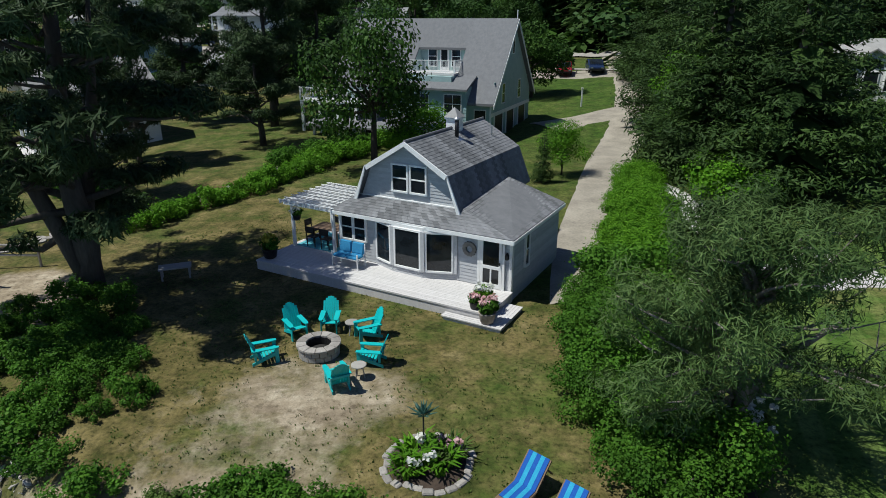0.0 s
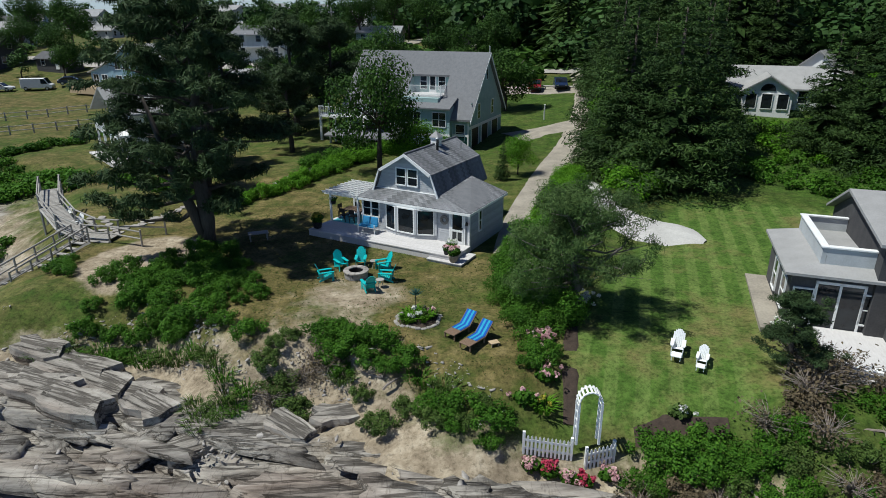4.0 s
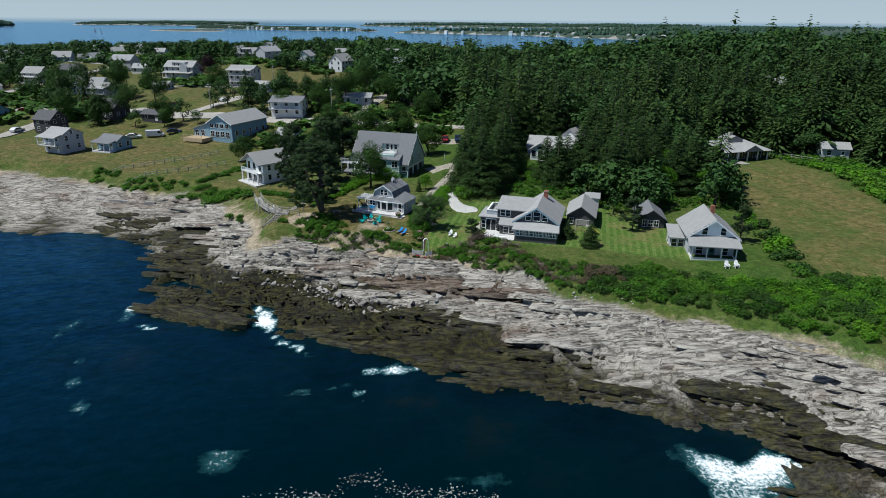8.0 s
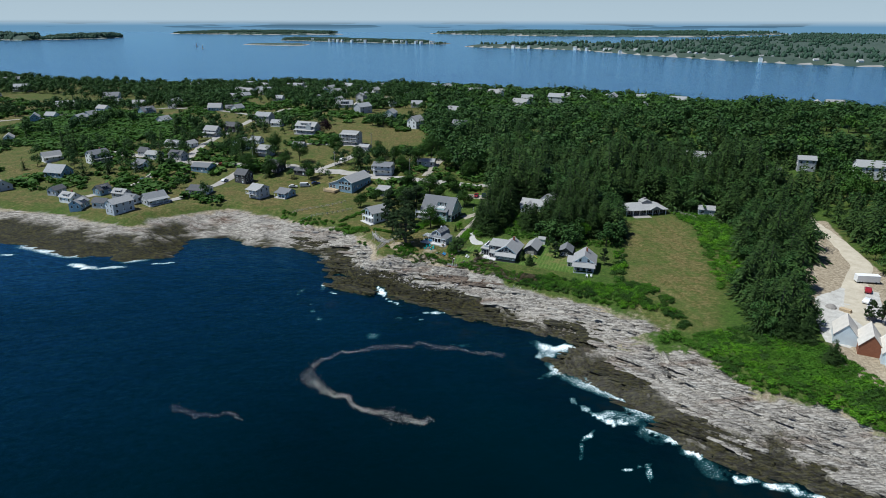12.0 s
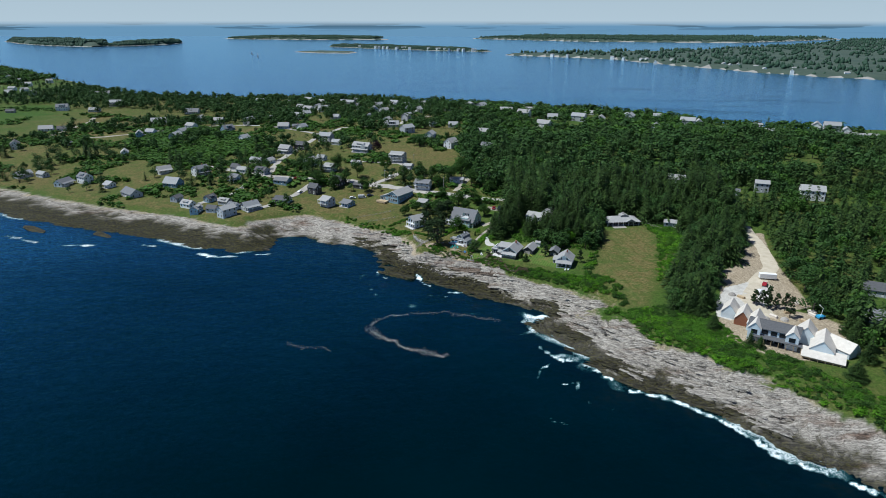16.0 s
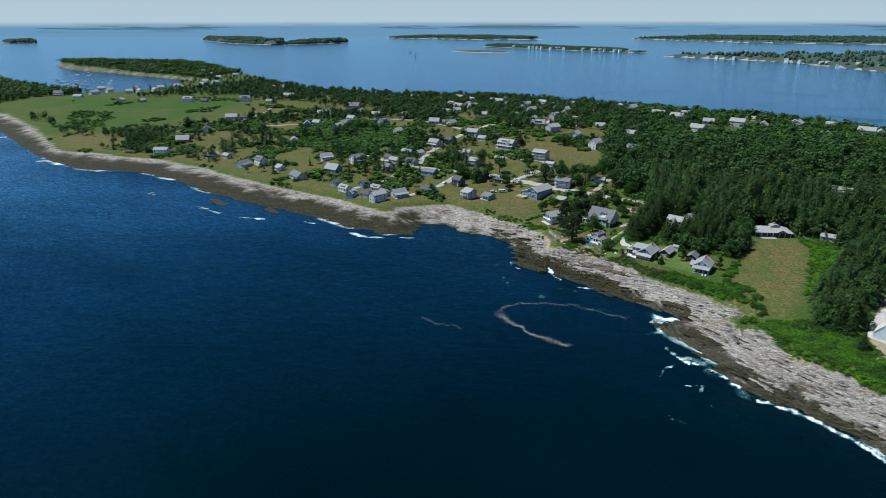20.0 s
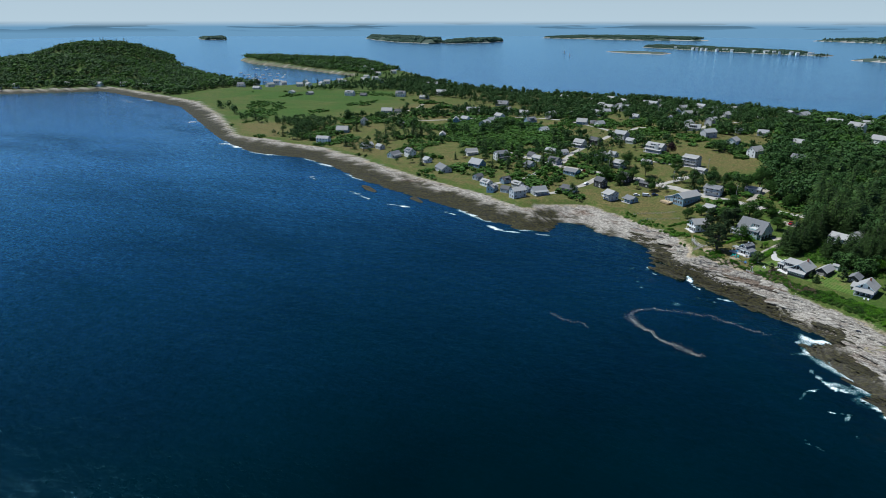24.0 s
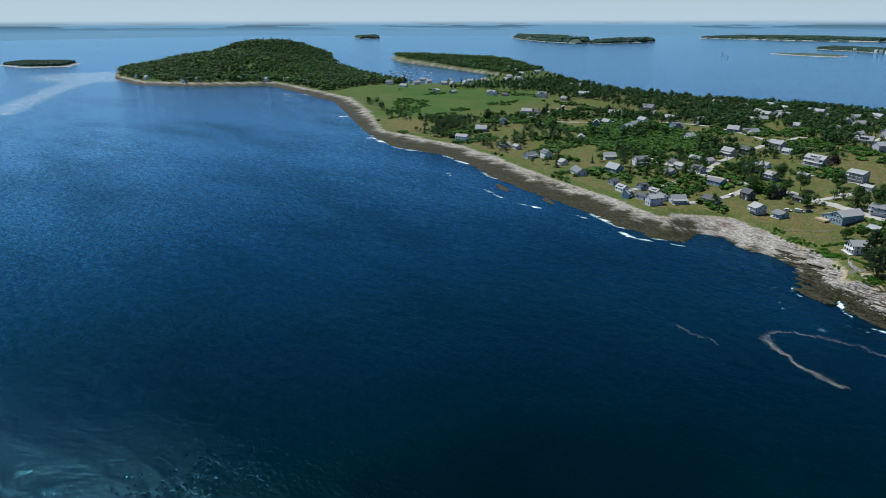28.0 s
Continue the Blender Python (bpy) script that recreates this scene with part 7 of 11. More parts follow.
    part("parapet_cap", Solid().box(-5.78, -5.48, 4.54, 9.68, 4.302, 4.36).box(-5.47, -3.71, 4.54, 4.84, 4.302, 4.36).box(-5.47, -3.71, 9.44, 9.68, 4.302, 4.36), WHITE, ob)
    for x in (-6.2, -3.55):
        window(ob, x, 4.17, 1.2, 0, 0.7, 1.3, 1, 2)
    d = part("patio_door", Solid().box(-0.95, -0.85, -0.06, 0.02, 0, 2.1).box(0.85, 0.95, -0.06, 0.02, 0, 2.1).box(-0.05, 0.05, -0.06, 0.02, 0, 2.1).box(-0.95, 0.95, -0.06, 0.02, 2.0, 2.12), WHITE, ob, m=pose(-4.85, 4.18, 0.82))
    part("pane", Solid().box(-0.85, 0.85, -0.03, -0.02, 0.05, 2.0), GLASS, d)
    for y in (5.3, 7.4):
        window(ob, -6.78, y, 1.2, -90, 0.8, 1.4, 1, 2)
    # deck
    deck = part("deck", Solid().box(-5.6, -0.1, -0.2, 4.15, 0.72, 0.82), DECK_WOOD, ob, "pale deck with low blue skirt")
    part("skirt", Solid().box(-5.58, -0.12, -0.16, -0.1, -1.0, 0.7).box(-5.58, -5.5, -0.1, 4.4, -1.0, 0.7), BLUE_SIDING, deck)
    part("bench_rail", Solid().box(-5.5, -1.5, -0.1, 0.3, 1.12, 1.2).box(-5.5, -5.4, -0.1, 0.0, 0.8, 1.4).box(-1.6, -1.5, -0.1, 0.0, 0.8, 1.2), WHITE, deck)
    for k in range(3):
        part("step", Solid().box(-1.5, -0.2, -0.5 - 0.3 * k, -0.2 - 0.3 * k, 0.0, 0.6 - 0.2 * k), DECK_WOOD, ob)
    for k in range(3):
        part("step", Solid().box(-6.2 - 0.3 * k, -5.6 - 0.3 * k, 2.6, 4.2, -0.2, 0.6 - 0.2 * k), WHITE, ob)
    part("gravel_strip", Solid().box(-7.75, -6.77, 3.2, 9.7, -0.6, 0.86), GRAVEL, ob)
    umbrella = thing("closed_umbrella", pose(17.65, -13.4, z0, 0, 0, -20.9) @ pose(-3.0, 1.6, 0.82), "closed dark patio umbrella on the deck", "umbrella")
    part("pole", Solid().tube([(0, 0, 0), (0, 0, 2.3)], 0.03, 6), WHITE, umbrella)
    part("canopy", Solid().turned([(0.03, 0.7), (0.14, 0.9), (0.09, 1.8), (0.02, 2.2)], 8), DARK_METAL, umbrella)


build_shingle_house()


def build_sheds():
    z0 = 7.2
    ob = thing("shed", pose(28.5, -6.9, z0, 0, 0, -21), "dark shingled shed with pale roof and double doors", "shed")
    CLEAR.append((32, -2, 7))
    part("wall", Solid().prism([(0, 0, -1.5), (4.7, 0, -1.5), (4.7, 0, 2.9), (2.35, 0, 4.5), (0, 0, 2.9)], (0, 8.6, 0)), DARK_SHINGLE, ob)
    for sgn in (-1, 1):
        edge = 2.35 + sgn * 2.75
        quad = [(edge, -0.4, 2.75), (edge, 9.0, 2.75), (2.35, 9.0, 4.66), (2.35, -0.4, 4.66)]
        part("roof", slab(quad if sgn > 0 else [quad[1], quad[0], quad[3], quad[2]], 0.14), PALE_ROOF, ob)
    for x in (1.9, 3.0):
        part("barn_door", Solid().box(-0.55, 0.55, -0.06, 0.0, 0, 2.1).box(-0.5, 0.5, -0.09, -0.06, 1.0, 1.12), GREY_WOOD, ob, m=pose(x + 0.1, 0, 0.1))
    window(ob, 0.75, -0.03, 1.3, 0, 0.7, 1.1, 2, 2)
    ob = thing("shed", pose(41.2, -8.6, 7.3, 0, 0, -15), "small dark shed with pale roof and white windows", "shed")
    CLEAR.append((42, -5, 5))
    part("wall", Solid().prism([(0, 0, -1.5), (4.4, 0, -1.5), (4.4, 0, 2.4), (2.2, 0, 3.9), (0, 0, 2.4)], (0, 6.5, 0)), DARK_SHINGLE, ob)
    for sgn in (-1, 1):
        edge = 2.2 + sgn * 2.6
        quad = [(edge, -0.4, 2.25), (edge, 6.9, 2.25), (2.2, 6.9, 4.05), (2.2, -0.4, 4.05)]
        part("roof", slab(quad if sgn > 0 else [quad[1], quad[0], quad[3], quad[2]], 0.14), SHINGLE_ROOF, ob)
    for x in (1.0, 2.0, 3.0):
        window(ob, x, -0.03, 0.9, 0, 0.75, 1.15, 2, 2)
    ob = thing("shed", pose(36.5, 3.5, ground(36.5, 3.5), 0, 0, -20), "small white garden shed behind the trees", "shed")
    part("wall", gable_body(2.6, 2.2, 2.0, 0.7), WHITE, ob)
    part("roof", roof_slabs(2.6, 2.2, 2.0, 0.7, 0.2, 0.1, 0.2), PALE_ROOF, ob)
    ob = thing("tarp_heap", pose(34.5, 0.5, ground(34.5, 0.5)), "blue tarp thrown over a low heap", "tarp")
    part("tarp", Solid().turned([(1.0, -0.2), (0.9, 0.2), (0.6, 0.6), (0.1, 0.8)], 9), BLUE_TARP, ob)
    ob = thing("play_set", pose(30.2, -10.6, ground(30.2, -10.6), 0, 0, -30), "wooden swing frame with a yellow slide", "play set")
    for a in (-1, 1):
        for b in (-1, 1):
            part("leg", Solid().tube([(a * 1.1, b * 0.8, 0), (a * 0.95, 0, 2.1)], 0.06, 6), GREY_WOOD, ob)
    part("beam", Solid().tube([(-1.2, 0, 2.1), (1.2, 0, 2.1)], 0.06, 6), GREY_WOOD, ob)
    part("platform", Solid().box(0.6, 1.5, -0.5, 0.5, 1.1, 1.2), GREY_WOOD, ob)
    part("slide", Solid().prism([(1.5, -0.25, 1.15), (1.5, 0.25, 1.15), (3.0, 0.25, 0.2), (3.0, -0.25, 0.2)], (0, 0, 0.06)), YELLOW_PETAL, ob, "yellow plastic slide")


build_sheds()


def build_white_porch_house():
    z0 = 7.15
    ob = thing("house", pose(43.6, -24.1, z0, 0, 0, -14.9), "white gabled house with pale roof and dark porch", "house")
    CLEAR.append((47.5, -19, 9))
    part("wall", Solid().prism([(-0.2, 2, -1.5), (6.6, 2, -1.5), (6.6, 2, 4.1), (3.2, 2, 6.5), (-0.2, 2, 4.1)], (0, 8.2, 0)), CEDAR, ob)
    part("gable_face", Solid().prism([(-0.15, 1.96, 3.0), (6.55, 1.96, 3.0), (6.55, 1.96, 4.1), (3.2, 1.96, 6.45), (-0.15, 1.96, 4.1)], (0, 0.03, 0)), WHITE, ob)
    for sgn in (-1, 1):
        edge = 3.2 + sgn * 4.1
        quad = [(edge, 1.5, 3.75), (edge, 10.6, 3.75), (3.2, 10.6, 6.75), (3.2, 1.5, 6.75)]
        part("roof", slab(quad if sgn > 0 else [quad[1], quad[0], quad[3], quad[2]], 0.16), PALE_ROOF, ob)
        part("rake_board", Solid().prism([(edge, 1.44, 3.65), (3.2, 1.44, 6.65), (3.2, 1.44, 6.4), (edge, 1.44, 3.4)], (0, 0.05, 0)), WHITE, ob)
    for x in (1.85, 4.6):
        window(ob, x, 1.93, 4.15, 0, 0.75, 1.15, 1, 2)
    part("porch_base", Solid().box(-0.1, 6.5, 0, 2, -1.5, 0.15), STONE, ob)
    part("porch_wall", Solid().box(-0.12, 6.52, -0.06, 0.04, 0.0, 1.0).box(-0.12, -0.02, 0, 2, 0, 1.0).box(6.42, 6.52, 0, 2, 0, 1.0), WHITE, ob)
    for k in range(4):
        part("post", Solid().box(-0.1 + k * 2.15, 0.06 + k * 2.15, -0.05, 0.1, 1.0, 2.9), WHITE, ob)
    part("porch_roof", slab([(-0.85, -0.5, 2.95), (7.1, -0.5, 2.95), (6.9, 2.0, 4.0), (-0.6, 2.0, 4.0)], 0.14), PALE_ROOF, ob)
    for x in (1.4, 5.2):
        window(ob, x, 1.97, 0.9, 0, 1.0, 1.3, 1, 2)
    d = part("door", Solid().box(-0.45, 0.45, -0.05, 0.02, 0, 2.05), TEAL_TRIM, ob, m=pose(3.3, 1.98, 0.16))
    part("pane", Solid().box(-0.25, 0.25, -0.065, -0.045, 1.1, 1.85), GLASS, d)
    part("annex_wall", Solid().box(-2.5, -0.15, 5, 8.2, -1.5, 2.4), CEDAR, ob)
    part("annex_roof", slab([(-2.85, 4.6, 2.45), (-0.1, 4.6, 2.45), (-0.1, 8.5, 3.6), (-2.85, 8.5, 3.6)], 0.14), PALE_ROOF, ob)
    for x in (-1.9, -0.8):
        window(ob, x, 4.97, 0.9, 0, 0.8, 1.2, 1, 2)
    window(ob, -2.53, 6.6, 0.9, -90, 0.8, 1.2, 1, 2)
    part("chimney", Solid().box(3.4, 4.0, 6.4, 7.0, 5.8, 7.6), RED_BRICK, ob)
    for k, (x, y) in enumerate(((4.6, -2.6), (6.0, -2.4))):
        m = pose(43.6, -24.1, 0, 0, 0, -14.9) @ pose(x, y, 0)
        p = m.translation
        chair_adirondack(pose(p.x, p.y, ground(p.x, p.y), 0, 0, 170), WHITE, "white garden chair facing the sea below the porch", "white chairs below the porch")


build_white_porch_house()


def build_glazed_house():
    x0, y0 = 31.6, 36.6
    z0 = ground(34.5, 38) + 0.1
    ob = thing("house", pose(x0, y0, z0, 0, 0, -24), "white house with arched gable windows and pale blue roof", "house")
    CLEAR.append((36.5, 39, 9))
    part("wall", Solid().prism([(0, 0, -1.5), (4.8, 0, -1.5), (4.8, 0, 2.4), (2.4, 0, 3.75), (0, 0, 2.4)], (0, 5, 0)), WHITE, ob)
    part("body", Solid().prism([(-1.5, 3.5, -1.5), (-1.5, 10.5, -1.5), (-1.5, 10.5, 2.4), (-1.5, 7, 4.4), (-1.5, 3.5, 2.4)][::-1], (11, 0, 0)), WHITE, ob)
    part("roof", roof_slabs(11, 7, 2.4, 2.0, 0.3, 0.14, 0.35), PALE_ROOF, ob, m=pose(4.0, 7, 0))
    for sgn in (-1, 1):
        edge = 2.4 + sgn * 2.75
        quad = [(edge, -0.35, 2.22), (edge, 6.5, 2.22), (2.4, 6.5, 3.92), (2.4, -0.35, 3.92)]
        part("gable_roof", slab(quad if sgn > 0 else [quad[1], quad[0], quad[3], quad[2]], 0.14), PALE_ROOF, ob)
    for x in (0.85, 2.4, 3.95):
        window(ob, x, -0.03, 0.5, 0, 1.0, 1.5, 1, 1)
    arch = Solid().prism([(2.4 + 0.75 * math.cos(radians(t)), -0.05, 2.35 + 0.75 * math.sin(radians(t))) for t in range(0, 181, 20)], (0, 0.04, 0))
    part("arched_window", arch, GLASS, ob)
    for x in (6.2, 8.2):
        window(ob, x, 3.47, 0.8, 0, 0.9, 1.3, 1, 2)
    ob = thing("house", pose(45, 45, ground(45, 45), 0, 0, 50), "pale roofed wing behind the white house", "house")
    CLEAR.append((45, 45, 6))
    part("wall", gable_body(7, 6, 2.6, 2.6), WHITE, ob)
    part("roof", roof_slabs(7, 6, 2.6, 2.6), PALE_ROOF, ob)


build_glazed_house()


def build_balcony_house():
    z0 = 7.4
    ob = thing("house", pose(-35.6, 34.8, z0, 0, 0, -49) @ Matrix.Diagonal((0.82, 0.82, 0.9, 1)), "white two-storey house with balcony and columns", "house")
    CLEAR.append((-29, 35, 9))
    part("wall", Solid().prism([(0, 0, -2), (8.4, 0, -2), (8.4, 0, 5.2), (4.2, 0, 7.4), (0, 0, 5.2)], (0, 9, 0)), WHITE, ob)
    for sgn in (-1, 1):
        edge = 4.2 + sgn * 4.8
        quad = [(edge, -1.9, 4.95), (edge, 9.4, 4.95), (4.2, 9.4, 7.6), (4.2, -1.9, 7.6)]
        part("roof", slab(quad if sgn > 0 else [quad[1], quad[0], quad[3], quad[2]], 0.16), PALE_ROOF, ob)
    part("balcony_floor", Solid().box(0, 8.4, -1.8, 0, 2.55, 2.75), WHITE, ob)
    railing(ob, (0, -1.75), (8.4, -1.75), 2.75, 0.95)
    for k in range(4):
        part("column", Solid().box(0.05 + k * 2.7, 0.3 + k * 2.7, -1.78, -1.55, 0.1, 2.55), WHITE, ob)
    part("terrace", Solid().box(-0.4, 9.4, -3.0, 0, -1.2, 0.1), DECK_WOOD, ob)
    for x in (1.4, 4.2, 7.0):
        window(ob, x, -0.03, 3.0, 0, 1.3, 1.9, 1, 1)
        window(ob, x, -0.03, 0.4, 0, 1.5, 1.9, 2, 1)
    window(ob, 4.2, -0.03, 5.5, 0, 0.9, 0.9, 1, 1)
    for y in (2, 4.6, 7):
        window(ob, 8.43, y, 3.2, 90, 0.9, 1.3, 1, 2)
        window(ob, 8.43, y, 0.8, 90, 0.9, 1.3, 1, 2)


build_balcony_house()


def build_blue_hall():
    z0 = ground(-50, 82) - 0.1
    ob = thing("house", pose(-59.9, 80.3, z0, 0, 0, -28), "large blue-grey gabled hall with pale grey roof", "house")
    CLEAR.append((-47, 84, 13))
    part("wall", Solid().prism([(5.6, 0, -2), (14.2, 0, -2), (14.2, 0, 4.7), (9.9, 0, 7.0), (5.6, 0, 4.7)], (0, 16, 0)), BLUE_SIDING, ob)
    for sgn in (-1, 1):
        edge = 9.9 + sgn * 4.75
        quad = [(edge, -0.5, 4.5), (edge, 16.5, 4.5), (9.9, 16.5, 7.2), (9.9, -0.5, 7.2)]
        part("roof", slab(quad if sgn > 0 else [quad[1], quad[0], quad[3], quad[2]], 0.18), PALE_ROOF, ob)
        part("rake_board", Solid().prism([(edge, -0.56, 4.45), (9.9, -0.56, 7.15), (9.9, -0.56, 6.9), (edge, -0.56, 4.2)], (0, 0.06, 0)), WHITE, ob)
    part("lean_to", Solid().prism([(0, 0, -2), (5.6, 0, -2), (5.6, 0, 4.3), (0, 0, 2.6)], (0, 8, 0)), BLUE_SIDING, ob)
    part("lean_to_roof", slab([(-0.4, 8.3, 2.55), (-0.4, -0.4, 2.55), (5.6, -0.4, 4.5), (5.6, 8.3, 4.5)], 0.16), PALE_ROOF, ob)
    for k in range(4):
        window(ob, 7.1 + k * 1.85, -0.03, 3.2, 0, 1.2, 1.2, 2, 1)
        window(ob, 7.1 + k * 1.85, -0.03, 0.6, 0, 1.3, 1.6, 2, 2)
    for k in range(2):
        window(ob, 1.3 + k * 2.2, -0.03, 0.6, 0, 1.3, 1.6, 2, 2)
    for k in range(5):
        window(ob, 14.23, 2 + k * 3, 1.2, 90, 0.9, 1.2, 1, 2)
    part("deck", Solid().box(-0.5, 6.5, -4.0, 0, -0.6, 0.4), RAW_WOOD, ob, "raw timber deck with rails")
    railing(ob, (-0.5, -3.9), (6.5, -3.9), 0.4, 1.0, 0.25, RAW_WOOD)


build_blue_hall()


def build_long_house():
    z0 = ground(86, 42)
    ob = thing("house", pose(77, 38.5, z0, 0, 0, 10), "long low house with wide pale hipped roof", "house")
    CLEAR.append((87, 43, 13))
    part("wall", Solid().box(0.8, 18.5, 0.6, 9.0, -1.5, 2.5), DARK_SHINGLE, ob)
    part("roof", Solid().add([(-0.6, -1.4, 2.45), (19.6, -1.4, 2.45), (19.6, 10.2, 2.45), (-0.6, 10.2, 2.45), (4.5, 4.4, 4.6), (14.8, 4.4, 4.6)], [(3, 2, 1, 0), (0, 1, 5, 4), (1, 2, 5), (2, 3, 4, 5), (3, 0, 4)]), PALE_ROOF, ob)
    part("roof_light", Solid().prism([(9, 3, 3.9), (13.5, 3, 3.9), (13.5, 3, 4.9), (11.25, 3, 5.8), (9, 3, 4.9)], (0, 4, 0)), PALE_ROOF, ob)
    part("porch_gable", Solid().prism([(10.5, -1.8, 2.5), (16.5, -1.8, 2.5), (13.5, -1.8, 4.1)], (0, 5, 0)), PALE_ROOF, ob)
    for k in range(7):
        part("post", Solid().box(0.2 + k * 3.0, 0.45 + k * 3.0, -1.2, -0.95, -1, 2.45), WHITE, ob)
        window(ob, 2.0 + k * 2.5, 0.57, 0.4, 0, 1.6, 1.7, 2, 1)
    part("terrace", Solid().box(2.5, 10.5, -4.5, 0.6, -1.5, 0.05), STONE, ob, "stone terrace with low walls")
    part("chimney", Solid().box(10.6, 11.5, 4.6, 5.4, 4.4, 6.4), STONE, ob)


build_long_house()


# ---- the village ----
WALLS = [CEDAR, WHITE, WHITE, CEDAR, TAN_SIDING, WHITE, GREY_SIDING, BLUE_SIDING]
WALL_WORDS = ["weathered shingle", "white clapboard", "white boarded", "weathered shingle", "tan sided", "white painted", "grey sided", "blue-grey sided"]
ROOFS = [VILLAGE_ROOF, PALE_ROOF, DARK_ROOF, SHINGLE_ROOF, VILLAGE_ROOF]
ROOF_WORDS = ["pale grey roof", "grey roof", "dark roof", "dark grey roof", "pale grey roof"]
# x, y and width of each house
SHORE_ROW = [(-342, 129, 13), (-328, 131, 10), (-296, 109, 14), (-284, 116, 12), (-229, 82, 17), (-258, 104, 6), (-236, 139, 12), (-212, 106, 14), (-203, 130, 13),
             (-192, 71, 8), (-179, 60, 10), (-170, 72, 8), (-169, 50, 10), (-159, 51, 8), (-158, 67, 9), (-148, 57, 8), (-147, 44, 12)]
MEADOW_ROW = [(-708, 401, 13), (-806, 420, 16), (-871, 443, 15), (-668, 400, 15), (-605, 420, 17), (-588, 432, 12), (-448, 303, 16), (-535, 454, 17), (-486, 444, 15),
              (-490, 498, 20), (-366, 457, 20), (-358, 361, 20), (-329, 270, 12), (-417, 219, 13), (-380, 235, 10), (-413, 178, 15), (-303, 200, 12), (-394, 127, 15), (-432, 306, 12)]
RISE_ROW = [(-256, 305, 14), (-180, 140, 8), (-171, 117, 9), (-138, 58, 12), (-24, 214, 13), (8, 201, 15)]
FAR_ROW = [(-128, 388, 9), (-130, 433, 17), (-112, 446, 10), (-122, 521, 20), (-90, 436, 16), (-74, 444, 13), (-50, 320, 12), (-90, 313, 17), (-195, 446, 16), (-280, 567, 20),
           (-198, 306, 13), (-186, 308, 9), (-20, 516, 18), (178, 500, 20)]


def village(rows, group, seed, spin, big):
    rng_v = np.random.default_rng(seed)
    for x, y, w in rows:
        k, r = int(rng_v.integers(len(WALLS))), int(rng_v.integers(len(ROOFS)))
        w = max(6.0, w * 0.82)
        two = rng_v.random() < big and w > 8
        d = max(5.0, w * (0.55 + 0.2 * rng_v.random()))
        turn = spin + rng_v.normal() * 9 + (90 if rng_v.random() < 0.35 else 0)
        porch = rng_v.random() < 0.4
        dormer = rng_v.random() < 0.35 and not porch
        words = f"{WALL_WORDS[k]} {'two-storey' if two else 'single-storey'} house with {ROOF_WORDS[r]}{' and porch' if porch else ' and dormer' if dormer else ''}"
        house(x, y, turn, w, d, 5.0 if two else 2.7, d * (0.28 + 0.16 * rng_v.random()), WALLS[k], ROOFS[r], words, rng_v, 2 if two else 1, porch, dormer, rng_v.random() < 0.3, group=group)
        CLEAR.append((x, y, w * 0.75))


village(SHORE_ROW, "houses along the shore", 3, -20, 0.15)
village(MEADOW_ROW, "houses by the meadow", 5, 20, 0.5)
village(RISE_ROW, "houses on the rise", 7, -25, 0.45)


def home(x, y, turn, w, d, h, rise, walls, roof, label, storeys=1, decks=0, **more):
    """A house of the near village; decks: how many railed balconies run along its front."""
    w, d, h, rise = w * 0.76, d * 0.76, h * 0.9, rise * 0.8
    ob = house(x, y, turn, w, d, h, rise, walls, roof, label, rng_home, storeys, group="houses near the street", **more)
    lift = h / storeys
    for k in range(decks):
        z = lift * (k + (storeys > decks))
        part("balcony_floor", Solid().box(-w / 2, w / 2, -d / 2 - 1.9, -d / 2, z - 0.15, z), DECK_WOOD, ob)
        railing(ob, (-w / 2, -d / 2 - 1.85), (w / 2, -d / 2 - 1.85), z, 0.95, 0.3)
        for q in range(4):
            px = -w / 2 + 0.12 + (w - 0.24) * q / 3
            part("post", Solid().box(px - 0.08, px + 0.08, -d / 2 - 1.86, -d / 2 - 1.7, z, z + lift), WHITE, ob)
    if decks:
        part("balcony_roof", Solid().prism([(-w / 2 - 0.2, -d / 2 - 2.2, h - 0.3), (-w / 2 - 0.2, -d / 2 - 2.2, h - 0.16), (-w / 2 - 0.2, -d / 2 + 0.3, h + 0.45), (-w / 2 - 0.2, -d / 2 + 0.3, h + 0.3)], (w + 0.4, 0, 0)), roof, ob)
    CLEAR.append((x, y, w * 0.72))
    return ob


rng_home = np.random.default_rng(9)
big = home(-97, 203, -20, 20, 10, 5.6, 3.2, GREY_SIDING, PALE_ROOF, "large grey two-storey house with grey roof and white porch", 2, porch=True, dormer=True)
part("front_gable", Solid().prism([(1.2, -4.9, -1), (5.2, -4.9, -1), (5.2, -4.9, 5.0), (3.2, -4.9, 7.0), (1.2, -4.9, 5.0)], (0, 3, 0)), GREY_SIDING, big)
home(-126, 231, -15, 10, 7, 2.8, 2.6, WHITE, VILLAGE_ROOF, "small white cottage with pale grey roof")
home(-61, 164, -18, 14.5, 9, 7.6, 1.9, GREY_SIDING, PALE_ROOF, "tall grey three-storey house with two white balconies", 3, 2)
home(-50, 143, -18, 8, 7, 3.0, 1.5, CEDAR, PALE_ROOF, "low grey garage with pale roof")
home(-34, 98, -12, 13.5, 8, 5.4, 1.6, WHITE, SHINGLE_ROOF, "white two-storey house with grey roof and long balcony", 2, 1)
home(-12, 107, -10, 12, 7, 2.8, 1.5, GREY_SIDING, VILLAGE_ROOF, "long low grey house with pale roof and white trim")
home(6.5, 108, -14, 10, 8, 5.0, 2.8, DARK_SHINGLE, DARK_ROOF, "dark shingled two-storey house with dark roof and dormer", 2, dormer=True)
home(22, 108, -30, 5.5, 5, 2.6, 1.9, CEDAR, PALE_ROOF, "small weathered cottage at the wood's edge")
